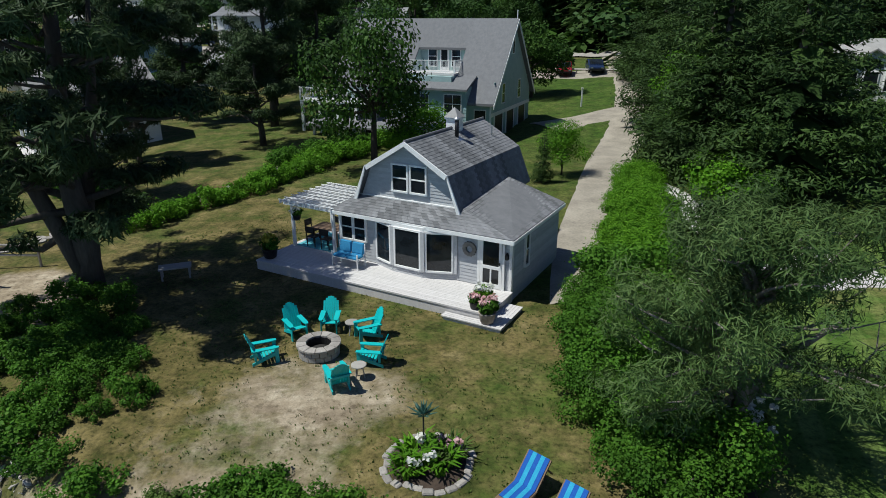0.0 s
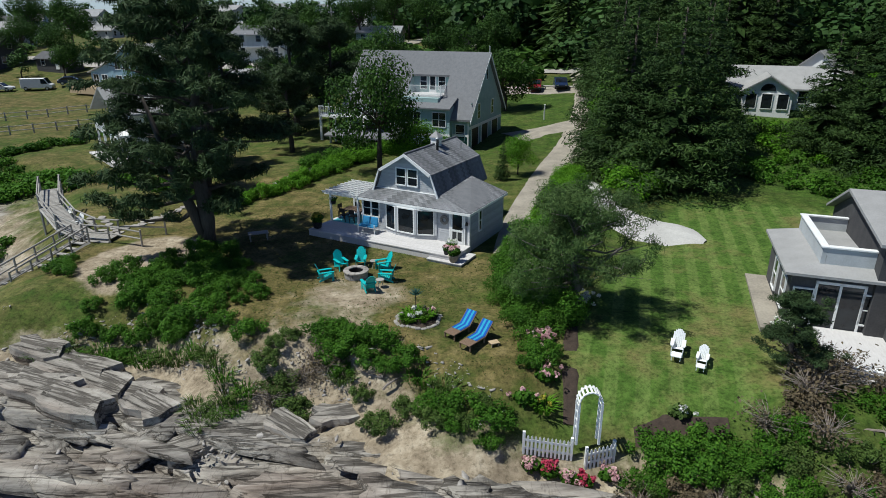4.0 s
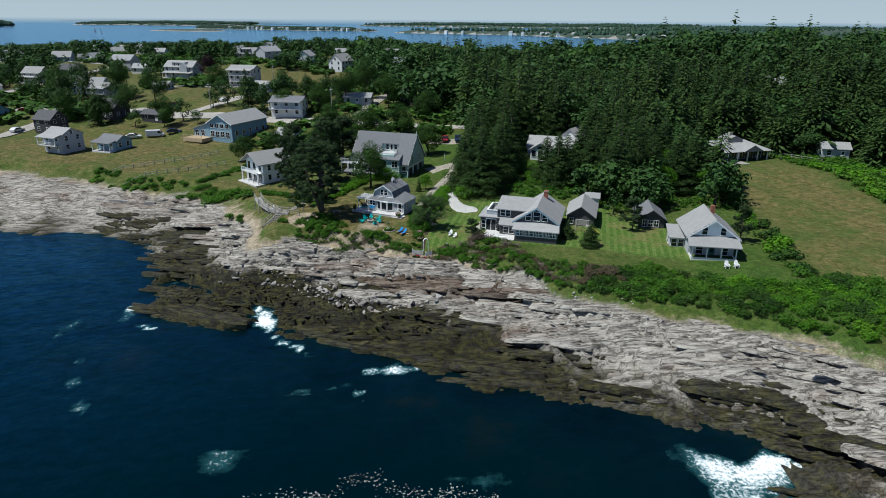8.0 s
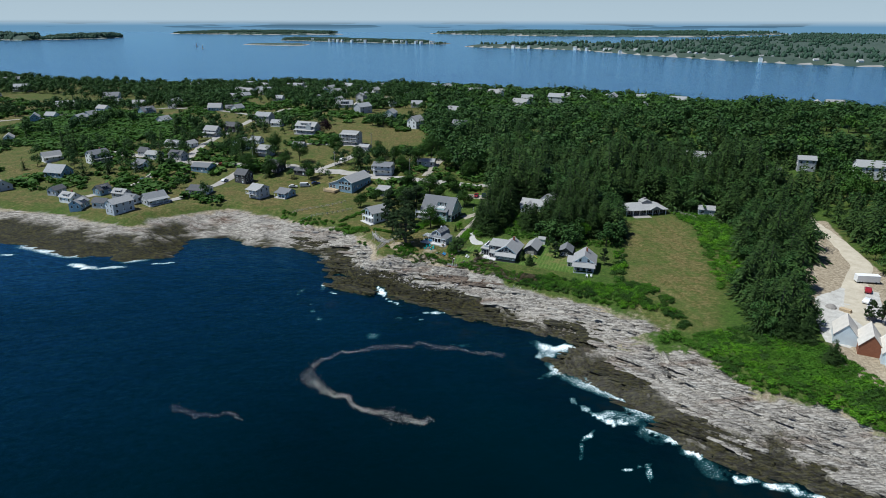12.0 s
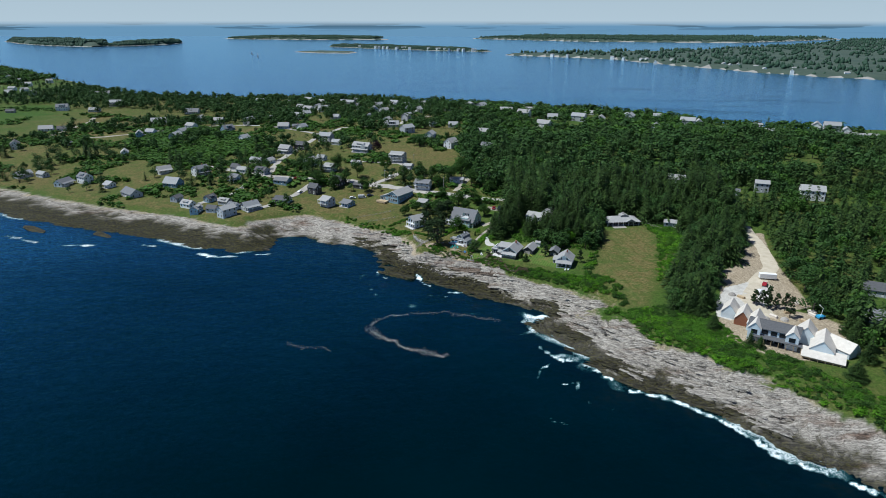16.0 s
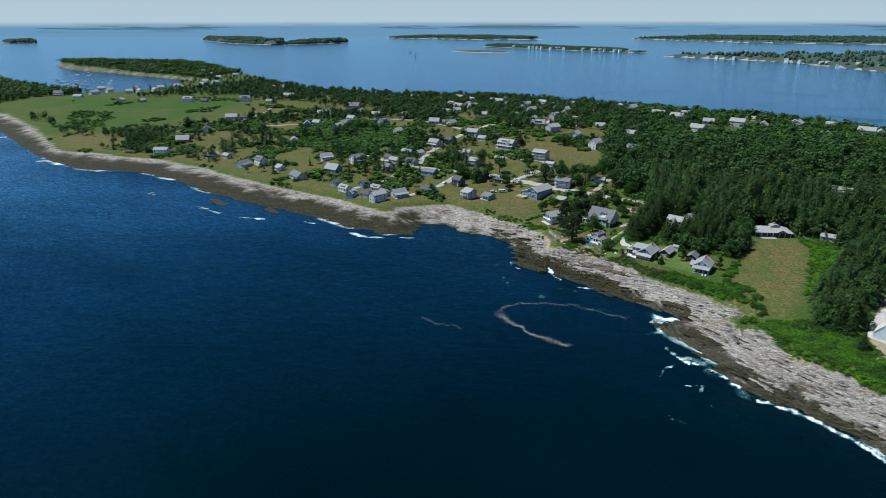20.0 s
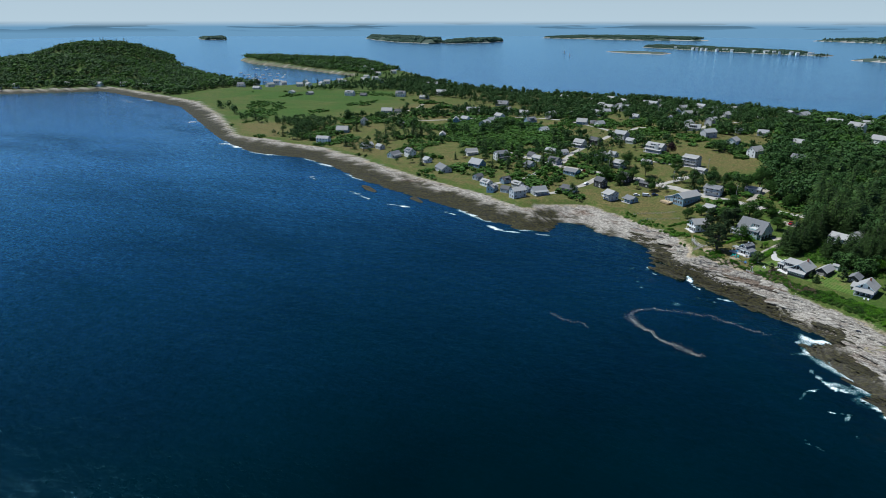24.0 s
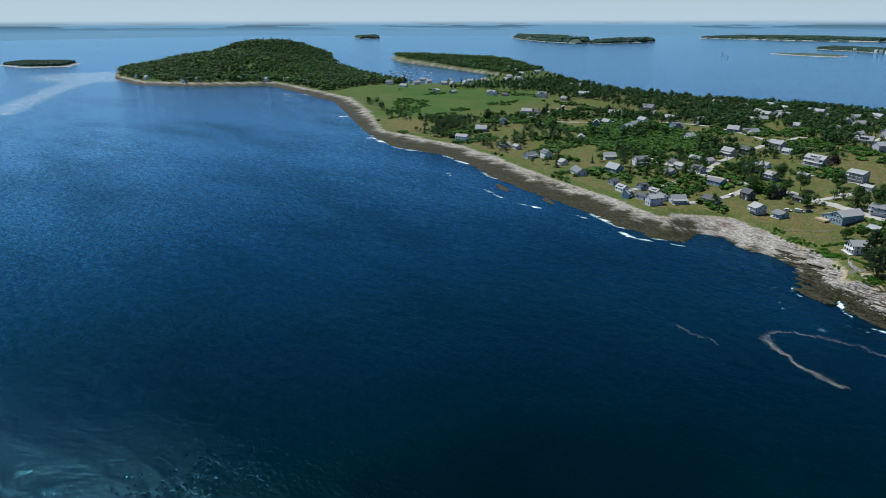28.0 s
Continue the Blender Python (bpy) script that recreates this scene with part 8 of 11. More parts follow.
home(-31, 73, -20, 8, 6, 2.7, 1.6, WHITE, PALE_ROOF, "small white house with porch behind the pines", porch=True)
home(-92, 70, -28, 9, 9, 5.2, 2.2, CEDAR, PALE_ROOF, "weathered two-storey house with white balcony above the meadow", 2, 1)
home(-79, 71, -28, 9, 7, 2.8, 1.8, BLUE_SIDING, SHINGLE_ROOF, "blue-grey cottage with porch above the meadow", porch=True)
home(-108, 97, -25, 9.5, 8, 5.0, 3.0, DARK_SHINGLE, DARK_ROOF, "dark two-storey house with steep dark roof", 2)
home(-123, 76, -12, 13, 8, 2.6, 2.0, WHITE, DARK_ROOF, "low white house with broad dark roof and porch", porch=True)
home(-135, 112, -15, 14, 9, 3.0, 2.0, BLUE_SIDING, SHINGLE_ROOF, "low blue-grey house with wide grey roof")
home(-157, 132, -20, 12, 8, 3.4, 2.6, CEDAR, DARK_ROOF, "weathered house with dark roof and dormer", dormer=True)
home(-173, 164, -18, 13, 8, 3.0, 2.2, WHITE, VILLAGE_ROOF, "long white house with pale grey roof")
home(-162, 163, 70, 9, 7, 2.8, 2.2, WHITE, PALE_ROOF, "white cottage with its gable to the lane")
home(-161, 199, -18, 13, 9, 4.6, 3.2, CEDAR, PALE_ROOF, "weathered house with dormer and white porch", 2, porch=True, dormer=False)
home(-152, 214, -15, 14, 9, 4.6, 3.0, DARK_SHINGLE, DARK_ROOF, "dark shingled house on the rise", 2)
home(-128, 157, 65, 11, 9, 5.2, 2.6, WHITE, PALE_ROOF, "white two-storey house with its gable to the lane", 2)
home(-124, 175, -20, 9, 7, 2.8, 2.4, WHITE, VILLAGE_ROOF, "white cottage with grey roof on the rise")
home(-108, 140, -20, 10, 8, 5.0, 2.0, CEDAR, PALE_ROOF, "weathered two-storey house with white balcony on the rise", 2, 1)
home(-92, 156, -15, 9.5, 6, 2.6, 1.4, CEDAR, PALE_ROOF, "low weathered bungalow among shrubs")
home(-79, 106, -20, 10, 6, 2.5, 1.5, DARK_SHINGLE, DARK_ROOF, "low dark house beside the street")
home(-95, 112, -25, 11, 9, 4.0, 3.4, DARK_SHINGLE, DARK_ROOF, "dark barn-like house with steep roof")
for x, y, w, storeys, walls, roof, label in (
        (130, 102, 11.5, 2, WHITE, PALE_ROOF, "white two-storey house among the eastern woods"), (114, 118, 6.5, 1, CEDAR, PALE_ROOF, "small weathered cottage among the eastern woods"),
        (178, 87, 8, 2, CEDAR, PALE_ROOF, "weathered two-storey house in a wood clearing"), (203, 76, 13, 2, WHITE, PALE_ROOF, "long white house in a wood clearing"),
        (70, 81, 6.5, 1, WHITE, PALE_ROOF, "small white cottage behind the spruces"), (161, 84, 6, 1, CEDAR, SHINGLE_ROOF, "low weathered cabin in the woods"),
        (112, 39, 6.5, 1, CEDAR, PALE_ROOF, "small grey shed beside the field"), (133, 525, 12, 1, WHITE, PALE_ROOF, "low white house near the back shore"),
        (210, 483, 12, 2, WHITE, VILLAGE_ROOF, "white house near the back shore")):
    house(x, y, -16, w, w * 0.62, 2.7 * storeys, w * 0.2, walls, roof, label, rng_home, storeys, group="houses in the woods")
    CLEAR.append((x, y - 2, w * 0.95))
home(-172, 134, -20, 11, 8, 3.0, 2.2, WHITE, PALE_ROOF, "white house with grey roof beside the lane")
village(FAR_ROW, "houses of the far village", 11, 10, 0.5)
BACK_STREET = [(109, 440, 15), (183, 381, 13), (62, 342, 16), (170, 452, 24), (296, 405, 14), (357, 402, 17), (370, 396, 14), (376, 378, 12), (25, 463, 14), (-6, 491, 15), (80, 452, 12), (132, 425, 13), (225, 412, 15), (243, 432, 13), (45, 430, 14)]
for x, y, w in BACK_STREET:
    CLEAR.extend([(x, y, 9), (x - 3, y - 17, 17)])


def build_long_sheds():
    for x, y, w, label in ((283, 378, 70, "long pale storage building with blue roof"), (362, 352, 58, "long low storage building with pale blue roof")):
        ob = thing("storage_building", pose(x, y, ground(x, y), 0, 0, -14), label, "building")
        for k in range(-2, 3):
            CLEAR.append((x + k * w * 0.22, y - 12, 19))
        part("wall", gable_body(w, 9, 3.2, 1.2), WHITE, ob)
        part("roof", roof_slabs(w, 9, 3.2, 1.2), PALE_ROOF, ob)
        for k in range(int(w / 4)):
            part("door", Solid().box(-1.3, 1.3, -0.05, 0.02, 0, 2.5), BLUE_SIDING, ob, m=pose(-w / 2 + 2 + k * 4, -4.5, 0))


build_long_sheds()


# ---- trees, shrubs and woods ----
rng = np.random.default_rng(40)
ROADS = [[(1.9, 2.2), (7, 18.8), (14.5, 37), (23, 74)], [(9, 21), (12, 9.5), (11.6, 3.2)], [(60, 92), (23, 76), (-12, 84), (-40, 95), (-72, 110), (-101, 121), (-151, 126), (-210, 150)],
         [(-12, 90), (-4, 122), (3, 190)], [(-72, 110), (-54, 132), (-47, 144), (-95, 165)], [(-151, 126), (-155, 220), (-141, 315), (-80, 376)], [(-138, 54), (-120, 90)],
         [(-320, 310), (-423, 270), (-441, 366)], [(-441, 366), (-330, 308), (-287, 347), (-149, 273)], [(153, 40), (144, -20), (120, -55)]]


def free(p, gap=2.5, houses=1.0):
    """Which places lie clear of houses and roads."""
    ok = np.ones(len(p), bool)
    for x, y, r in CLEAR:
        ok &= np.hypot(p[:, 0] - x, p[:, 1] - y) > r * houses
    for way in ROADS:
        for (ax, ay), (bx, by) in zip(way, way[1:]):
            f = np.clip(((p[:, 0] - ax) * (bx - ax) + (p[:, 1] - ay) * (by - ay)) / ((bx - ax) ** 2 + (by - ay) ** 2), 0, 1)
            ok &= np.hypot(p[:, 0] - ax - f * (bx - ax), p[:, 1] - ay - f * (by - ay)) > gap + 1.5
    return ok


def scatter(n, box, test, apart=0.0):
    p = np.stack([rng.uniform(box[0], box[1], n), rng.uniform(box[2], box[3], n)], 1)
    p = p[test(p)]
    if apart:
        cell, seen = {}, []
        for q in p:
            key = (int(q[0] // apart), int(q[1] // apart))
            near = any(np.hypot(*(q - o)) < apart for i in (-1, 0, 1) for j in (-1, 0, 1) for o in cell.get((key[0] + i, key[1] + j), ()))
            if not near:
                cell.setdefault(key, []).append(q)
                seen.append(q)
        p = np.array(seen).reshape(-1, 2)
    return p


inland = lambda p, a=8: land_fields(p[:, 0], p[:, 1])[1] > a
def wood(name, label, p, kinds, lo, hi, wide=1.0, tall_back=False):
    z, _, _ = land_fields(p[:, 0], p[:, 1])
    sizes = rng.uniform(lo, hi, len(p)) * (0.78 + 0.44 * value_noise(p[:, 0] / 19, p[:, 1] / 19, 47))
    if tall_back:
        sizes = sizes + 0.33 * step(p[:, 1], 20, 55)
    thicket(name, label, "trees", kinds, p, sizes, rng.uniform(0, 6.28, len(p)), z, sizes * wide * rng.uniform(0.85, 1.2, len(p)))


# more houses of the far village
def small_house(k, x, y, turn):
    tall = (2.8, 4.6, 5.2)[k]
    ob = thing("house", pose(x, y, ground(x, y), 0, 0, turn), ("small white cottage in the far village", "white two-storey house in the far village", "grey shingled house in the far village")[k], "house", "houses of the far village")
    w, d = (9, 11, 12)[k], (7, 7.5, 8)[k]
    part("wall", gable_body(w, d, tall, 2.6), (WHITE, WHITE, CEDAR)[k], ob)
    part("roof", roof_slabs(w, d, tall, 2.6), (VILLAGE_ROOF, PALE_ROOF, VILLAGE_ROOF)[k], ob)
    for px in (-w / 4, w / 4):
        window(ob, px, -d / 2, 1.0, 0, 1.2, 1.3, 1, 2)
        window(ob, px, -d / 2, tall - 1.7, 0, 1.1, 1.2, 1, 2) if k else None
    window(ob, -w / 2, 0, 1.0, -90, 1.1, 1.3, 1, 2)
    return ob


spots = scatter(900, (-350, 90, 240, 620), lambda p: free(p, 5.0, 1.3) & inland(p, 25) & (ring_distance(p[:, 0], p[:, 1], MEADOW) < -15) & (p[:, 0] < 40 + 0.1 * p[:, 1] - 60 * (p[:, 1] < 300)), 23.0)[:44]
models = {}
for k, (x, y) in enumerate(list(spots) + [b[:2] for b in BACK_STREET]):
    turn = -20 + 12 * rng.normal() + 90 * (k % 2)
    if k % 3 not in models:
        models[k % 3] = small_house(k % 3, x, y, turn)
    else:
        copy_thing(models[k % 3], pose(x, y, ground(x, y), 0, 0, turn) if k < len(spots) else pose(x, y, ground(x, y), 0, 0, turn) @ Matrix.Diagonal((1.3, 1.2, 1.25, 1)))
    CLEAR.append((x, y, 7.5))

# lone trees
plant("old_pine", 1, -15.9, 3.9, 1.08, 0.4, "pine_tree", "old dark pine with spreading limbs above the lawn", "tree", wide=0.92)
plant("dome_pine", 1, 3.9, -5.4, 1.05, 0.0, "pine_tree", "low windswept grey-green pine beside the hedge", "tree", wide=0.92)
plant("pine", 3, -25.2, 27.0, 1.12, 2.0, "pine_tree", "tall dark pine beside the white house", "tree", wide=0.62)
plant("pine", 4, -23.0, 24.5, 1.05, 0.2, "pine_tree", "slim dark pine beside the white house", "tree", wide=0.55)
plant("broadleaf", 1, -6.9, 22.5, 1.2, 0.5, "broadleaf_tree", "tall leafy tree before the green house", "tree", wide=1.0)
plant("bright_broadleaf", 2, -3.6, 25.5, 0.52, 0.5, "broadleaf_tree", "small spreading tree before the green house", "tree", wide=0.9)
plant("broadleaf", 3, 7.6, 50.5, 1.05, 0.5, "broadleaf_tree", "round dark tree behind the green house", "tree", wide=1.1)
plant("broadleaf", 4, -15, 50, 1.0, 0.9, "broadleaf_tree", "dark tree at the house corner", "tree")
plant("bright_broadleaf", 5, 5.0, 20.5, 0.36, 0.9, "broadleaf_tree", "small bright tree by the driveway", "tree", wide=0.42)
plant("spruce", 1, 3.4, 18.3, 0.26, 0, "cypress", "narrow dark cypress behind the cottage", "tree", wide=0.2)
plant("purple_broadleaf", 1, -83, 194, 1.25, 0, "broadleaf_tree", "purple-leaved tree among the houses", "tree", wide=1.0)
plant("spruce", 2, 29.4, -17.5, 0.36, 0.3, "spruce_tree", "small dark spruce on the sea lawn", "tree", wide=0.62)
plant("spruce", 3, 27.0, -13.2, 0.3, 0.3, "spruce_tree", "small dark spruce beside the shingled house", "tree", wide=0.45)
plant("pine", 2, 39.6, -9.8, 0.55, 2.2, "pine_tree", "scrubby pine between the sheds", "tree", wide=0.5)
plant("pine", 3, 55.5, -17.0, 0.62, 1.2, "pine_tree", "thin pine beside the white house", "tree", wide=0.4)
plant("pine", 4, 10.8, -11.2, 0.30, 1.2, "pine_tree", "low grey juniper at the lawn edge", "tree", wide=0.32)
for x, y, s, w in ((-22, 17.5, 0.8, 0.7), (-21, 46, 1.1, 1.0), (-17, 38, 1.15, 1.0), (-14, 44, 1.1, 1.0), (-40, 52, 0.9, 0.9), (-16, 30, 0.75, 0.7), (-26, 42, 1.0, 0.9), (-20, 52, 1.05, 0.9), (-12, 58, 1.0, 0.95), (-22, 62, 0.9, 0.9), (-4, 62, 0.95, 0.9), (-34, 62, 0.8, 0.8)):
    plant("pine" if y < 45 else "broadleaf", 1 if y < 45 else 3, x, y, s, x, "pine_tree", "dark tree in the grove behind the lawn", "tree", "grove behind the lawn", wide=w)

for k, (x, y, s, w) in enumerate(((-9, 68, 1.15, 1.2), (1, 70, 1.1, 1.2), (10, 88, 1.2, 1.2), (-2, 100, 1.2, 1.2), (29, 84, 1.1, 1.1), (-20, 78, 1.1, 1.2), (-35, 100, 1.1, 1.1), (-16, 106, 1.2, 1.2),
                                   (18, 104, 1.2, 1.2), (-50, 118, 1.1, 1.1), (-30, 116, 1.2, 1.2), (-90, 112, 1.0, 1.1), (32, 62, 1.0, 0.9), (-74, 98, 1.3, 1.2), (-96, 104, 1.3, 1.2), (-84, 122, 1.3, 1.2), (-110, 112, 1.2, 1.2), (-40, 124, 1.3, 1.3), (-24, 98, 1.25, 1.1), (-102, 138, 1.4, 1.3), (-124, 140, 1.4, 1.3), (-66, 140, 1.4, 1.3), (6, 110, 1.4, 1.3), (-10, 120, 1.4, 1.3))):
    plant("broadleaf", 1 + k % 4, x, y, s, 2.1 * k, "broadleaf_tree", "round dark green tree near the street", "tree", "trees near the street", wide=w)
back_row = scatter(300, (0, 70, 96, 190), lambda p: free(p, 2.5, 0.9) & inland(p, 20), 6.5)
wood("wood", "tall green trees behind the street", back_row, [("mid_broadleaf", 1), ("mid_broadleaf", 2), ("mid_broadleaf", 3), ("far_spruce", 2)], 0.9, 1.45, 1.05)

# the spruces along the driveway and round the field
near_wood = scatter(7600, (13, 150, -72, 110), lambda p: free(p, 1.5) & (ring_distance(p[:, 0], p[:, 1], FIELD) < -2.5) & (
    ((p[:, 1] > 8.6 + 0.02 * (p[:, 0] - 13)) & (p[:, 0] > 13.5 + 0.11 * (p[:, 1] - 20)) & (np.hypot(p[:, 0] - 34, p[:, 1] - 33) > 7) & (np.hypot(p[:, 0] - 11.5, p[:, 1] - 10) > 4.0) & (np.hypot(p[:, 0] - 87, p[:, 1] - 34) > 13) & ~((p[:, 0] > 24) & (p[:, 0] < 40) & (p[:, 1] < 16)) & (np.abs(p[:, 0] - 21 - 0.4 * (p[:, 1] - 10)) > 5 - 9 * step(p[:, 1], 43, 46)))
    | ((p[:, 0] > 92 + 0.24 * (p[:, 1] + 40)) & (p[:, 1] > -70) & (p[:, 1] < 60) & (p[:, 0] < 150) & (np.hypot((p[:, 0] - 122) / 26, (p[:, 1] + 82) / 24) > 1.0)))
    & (ring_distance(p[:, 0], p[:, 1], YARD) < -1.0) & (in_polygon(p[:, 0], p[:, 1], [(60, 8), (72, -10), (62, -45), (40, -30), (36, -2), (36, 10)]) == False), 3.3)
order = np.argsort(np.hypot(near_wood[:, 0] - 15, near_wood[:, 1] - 8))
near_wood = near_wood[order]
for k, (x, y) in enumerate(near_wood[:58]):
    tall = 0.8 + 0.4 * rng.random() + 0.25 * min(1.0, max(0.0, (y - 25) / 30))
    if k % 7 == 5:
        plant("bright_broadleaf", 2 + 3 * (k % 2), x, y, 0.55 + 0.2 * rng.random(), rng.random() * 6, "broadleaf_tree", "bright green tree among the spruces", "tree", "wood beside the driveway")
    else:
        plant("spruce", 1 + k % 4, x, y, tall, rng.random() * 6, "spruce_tree", "tall dark green spruce beside the driveway", "tree", "wood beside the driveway", wide=tall * 1.3)
rest = near_wood[58:]


STRIP = [(98, 42), (110, 40), (117, 20), (106, -8), (98, -34), (88, -37), (95, -7), (102, 21)]
rest = rest[ring_distance(rest[:, 0], rest[:, 1], STRIP) < 0]
wood("scrub", "bright tall scrub and brambles beside the hay field", scatter(1500, (86, 118, -38, 44), lambda p: ring_distance(p[:, 0], p[:, 1], STRIP) > 0, 1.5), [("far_shrub", 1), ("bright_far", 2), ("far_shrub", 3), ("bright_far", 1)], 0.6, 1.4, 1.5)
wood("wood", "dense dark spruce wood behind the houses", rest, [("far_spruce", 1), ("far_spruce", 2), ("mid_broadleaf", 3), ("far_spruce", 3), ("far_spruce", 4), ("mid_broadleaf", 1), ("far_spruce", 2), ("mid_broadleaf", 2)], 0.6, 1.25, 1.4, True)


def distant_kind(kind, seed):
    g = np.random.default_rng(seed)
    trunk = Solid().tube([(0, 0, -0.3), (0, 0, 4)], [0.2, 0.1], 4)
    if kind == "remote_spruce":
        return trunk, BARK, bough_arrays(g, 11 + 2 * g.random(), 2.9, 11, 8, 16), SPRUCE
    if kind == "distant_spruce":
        v = bough_arrays(g, 11 + 2 * g.random(), 2.7, 15, 9, 30)
        return trunk, BARK, v, SPRUCE
    balls = [(1.5 * g.normal(), 1.5 * g.normal(), 2.6 + 3.8 * g.random(), 1.5 + 0.8 * g.random(), 0.9) for _ in range(8)] + [(0, 0, 6.2, 2.0, 0.8)]
    v = clump_cards(g, balls, 96 if "remote" in kind else 300, 1.4 if "remote" in kind else 0.8, slim=0.8, jitter=0.22, up=0.25)
    return trunk, BARK, v, {"distant_broadleaf": FAR_LEAF, "remote_broadleaf": FAR_LEAF, "distant_bright": MID_LEAF, "remote_bright": MID_LEAF}[kind]


for kind in ("distant_spruce", "distant_broadleaf", "distant_bright", "remote_spruce", "remote_broadleaf", "remote_bright"):
    for seed in (1, 2, 3):
        KINDS[kind, seed] = distant_kind(kind, seed)

deep = scatter(13000, (-60, 520, 96, 690), lambda p: free(p, 2.0, 0.8) & inland(p, 14) & (p[:, 0] > -18 + 0.05 * (300 - p[:, 1])) & (value_noise(p[:, 0] / 45, p[:, 1] / 45, 8) > 0.10 + 0.28 * step(p[:, 1], 270, 340)), 5.6)
deep2 = scatter(11000, (106, 420, -190, 100), lambda p: (ring_distance(p[:, 0], p[:, 1], YARD) < -1.0) & free(p, 3.0, 0.9) & inland(p, 12) & (np.hypot((p[:, 0] - 122) / 26, (p[:, 1] + 82) / 24) > 1.0) & ((p[:, 0] > 148) | (p[:, 1] < -64) & (p[:, 0] > 146)) & (np.hypot(p[:, 0] - 180, p[:, 1] + 62) > 16), 4.4)
KINDS_FAR = [("remote_broadleaf", 3), ("remote_broadleaf", 1), ("remote_bright", 2), ("remote_broadleaf", 2), ("remote_spruce", 2), ("remote_bright", 3), ("remote_broadleaf", 3), ("remote_broadleaf", 1), ("remote_bright", 1)]
wood("wood", "distant green woods towards the bay", deep[deep[:, 1] > 230], KINDS_FAR, 0.6, 1.3, 1.4)
wood("wood", "broad green woods inland of the village", deep[deep[:, 1] <= 230], [("distant_spruce", 1), ("distant_broadleaf", 3), ("distant_spruce", 2), ("distant_broadleaf", 1), ("distant_broadleaf", 2), ("distant_broadleaf", 3), ("distant_broadleaf", 1), ("distant_bright", 2)], 0.9, 1.75, 1.15)
wood("wood", "mixed woods round the building site", deep2, [("distant_spruce", 1), ("distant_spruce", 2), ("distant_spruce", 3), ("distant_broadleaf", 1), ("distant_bright", 2)], 0.7, 1.4)
town = scatter(9000, (-720, 40, 50, 780), lambda p: free(p, 3.0, 0.85) & inland(p, 10) & (p[:, 1] < 780) & (ring_distance(p[:, 0], p[:, 1], MEADOW) < -8) & ~((p[:, 1] < 96) & (p[:, 0] > -112))
               & (value_noise(p[:, 0] / 38, p[:, 1] / 38, 18) * 0.75 + 0.5 * step(p[:, 1] + 0.35 * p[:, 0], 180, 480) > 0.36 + 0.25 * rng.random(len(p))), 4.6)
wood("wood", "leafy garden trees round the near houses", town[town[:, 1] < 210], [("mid_broadleaf", 1), ("mid_broadleaf", 2), ("far_spruce", 1), ("mid_broadleaf", 3), ("mid_broadleaf", 4)], 0.5, 1.15)
wood("wood", "garden trees scattered among the village houses", town[town[:, 1] >= 210], [("distant_broadleaf", 1), ("distant_broadleaf", 2), ("distant_broadleaf", 3), ("distant_broadleaf", 1)], 0.55, 1.5)
scrub = scatter(9000, (-560, 30, 36, 420), lambda p: free(p, 1.5, 0.8) & inland(p, 2) & (ring_distance(p[:, 0], p[:, 1], MEADOW) < -4) & ~((p[:, 1] < 50) & (p[:, 0] > -52))
                & (value_noise(p[:, 0] / 30, p[:, 1] / 30, 28) > 0.50) & (p[:, 1] > 60), 2.7)
wood("scrub", "low green scrub between village gardens", scrub, [("remote_shrub", 1), ("remote_shrub", 2), ("remote_shrub", 3)], 1.3, 3.0, 1.6)
SCRUB = [(-319, 239), (-355, 308), (-312, 346), (-202, 254), (-181, 217), (-204, 185), (-203, 147), (-242, 159), (-276, 178)]
heath = scatter(3600, (-356, -180, 146, 347), lambda p: in_polygon(p[:, 0], p[:, 1], SCRUB) & free(p, 3, 1.1), 3.0)
wood("scrub", "dense bright green scrub on the slope", heath, [("remote_shrub", 1), ("remote_shrub", 2), ("remote_shrub", 3)], 1.8, 3.4, 1.7)
meadow_scrub = scatter(2600, (-800, -440, 185, 500), lambda p: (ring_distance(p[:, 0], p[:, 1], MEADOW) > 6) & free(p, 4, 1.0) & (value_noise(p[:, 0] / 38, p[:, 1] / 38, 97) > 0.62), 3.2)
wood("scrub", "patches of green scrub in the meadow", meadow_scrub, [("remote_shrub", 1), ("remote_shrub", 2), ("remote_shrub", 3)], 1.0, 2.4, 1.8)
cape = scatter(30000, (-1960, -880, 140, 1200), lambda p: inland(p, 6) & ((p[:, 0] < -860) | (p[:, 1] > 600)) & (ring_distance(p[:, 0], p[:, 1], MEADOW) < -12) & (value_noise(p[:, 0] / 60, p[:, 1] / 60, 38) > 0.14), 6.4)
wood("wood", "dark woods over the headland and harbour point", cape, KINDS_FAR, 0.9, 1.5, 1.45)
hedge = scatter(900, (-560, -440, 130, 235), lambda p: in_polygon(p[:, 0], p[:, 1], [(-548, 181), (-484, 226), (-446, 205), (-444, 134), (-456, 136), (-470, 180), (-530, 186)]) & free(p, 3, 1.0), 4.6)
wood("wood", "green hedge trees between the fields", hedge, [("distant_broadleaf", 1), ("distant_broadleaf", 2), ("distant_broadleaf", 3)], 0.5, 1.1, 1.2)
harbour = scatter(500, (-980, -560, 500, 900), lambda p: inland(p, 10), 16.0)
wood("wood", "trees round the harbour houses", harbour, [("distant_broadleaf", 1), ("distant_spruce", 2)], 0.8, 1.2)

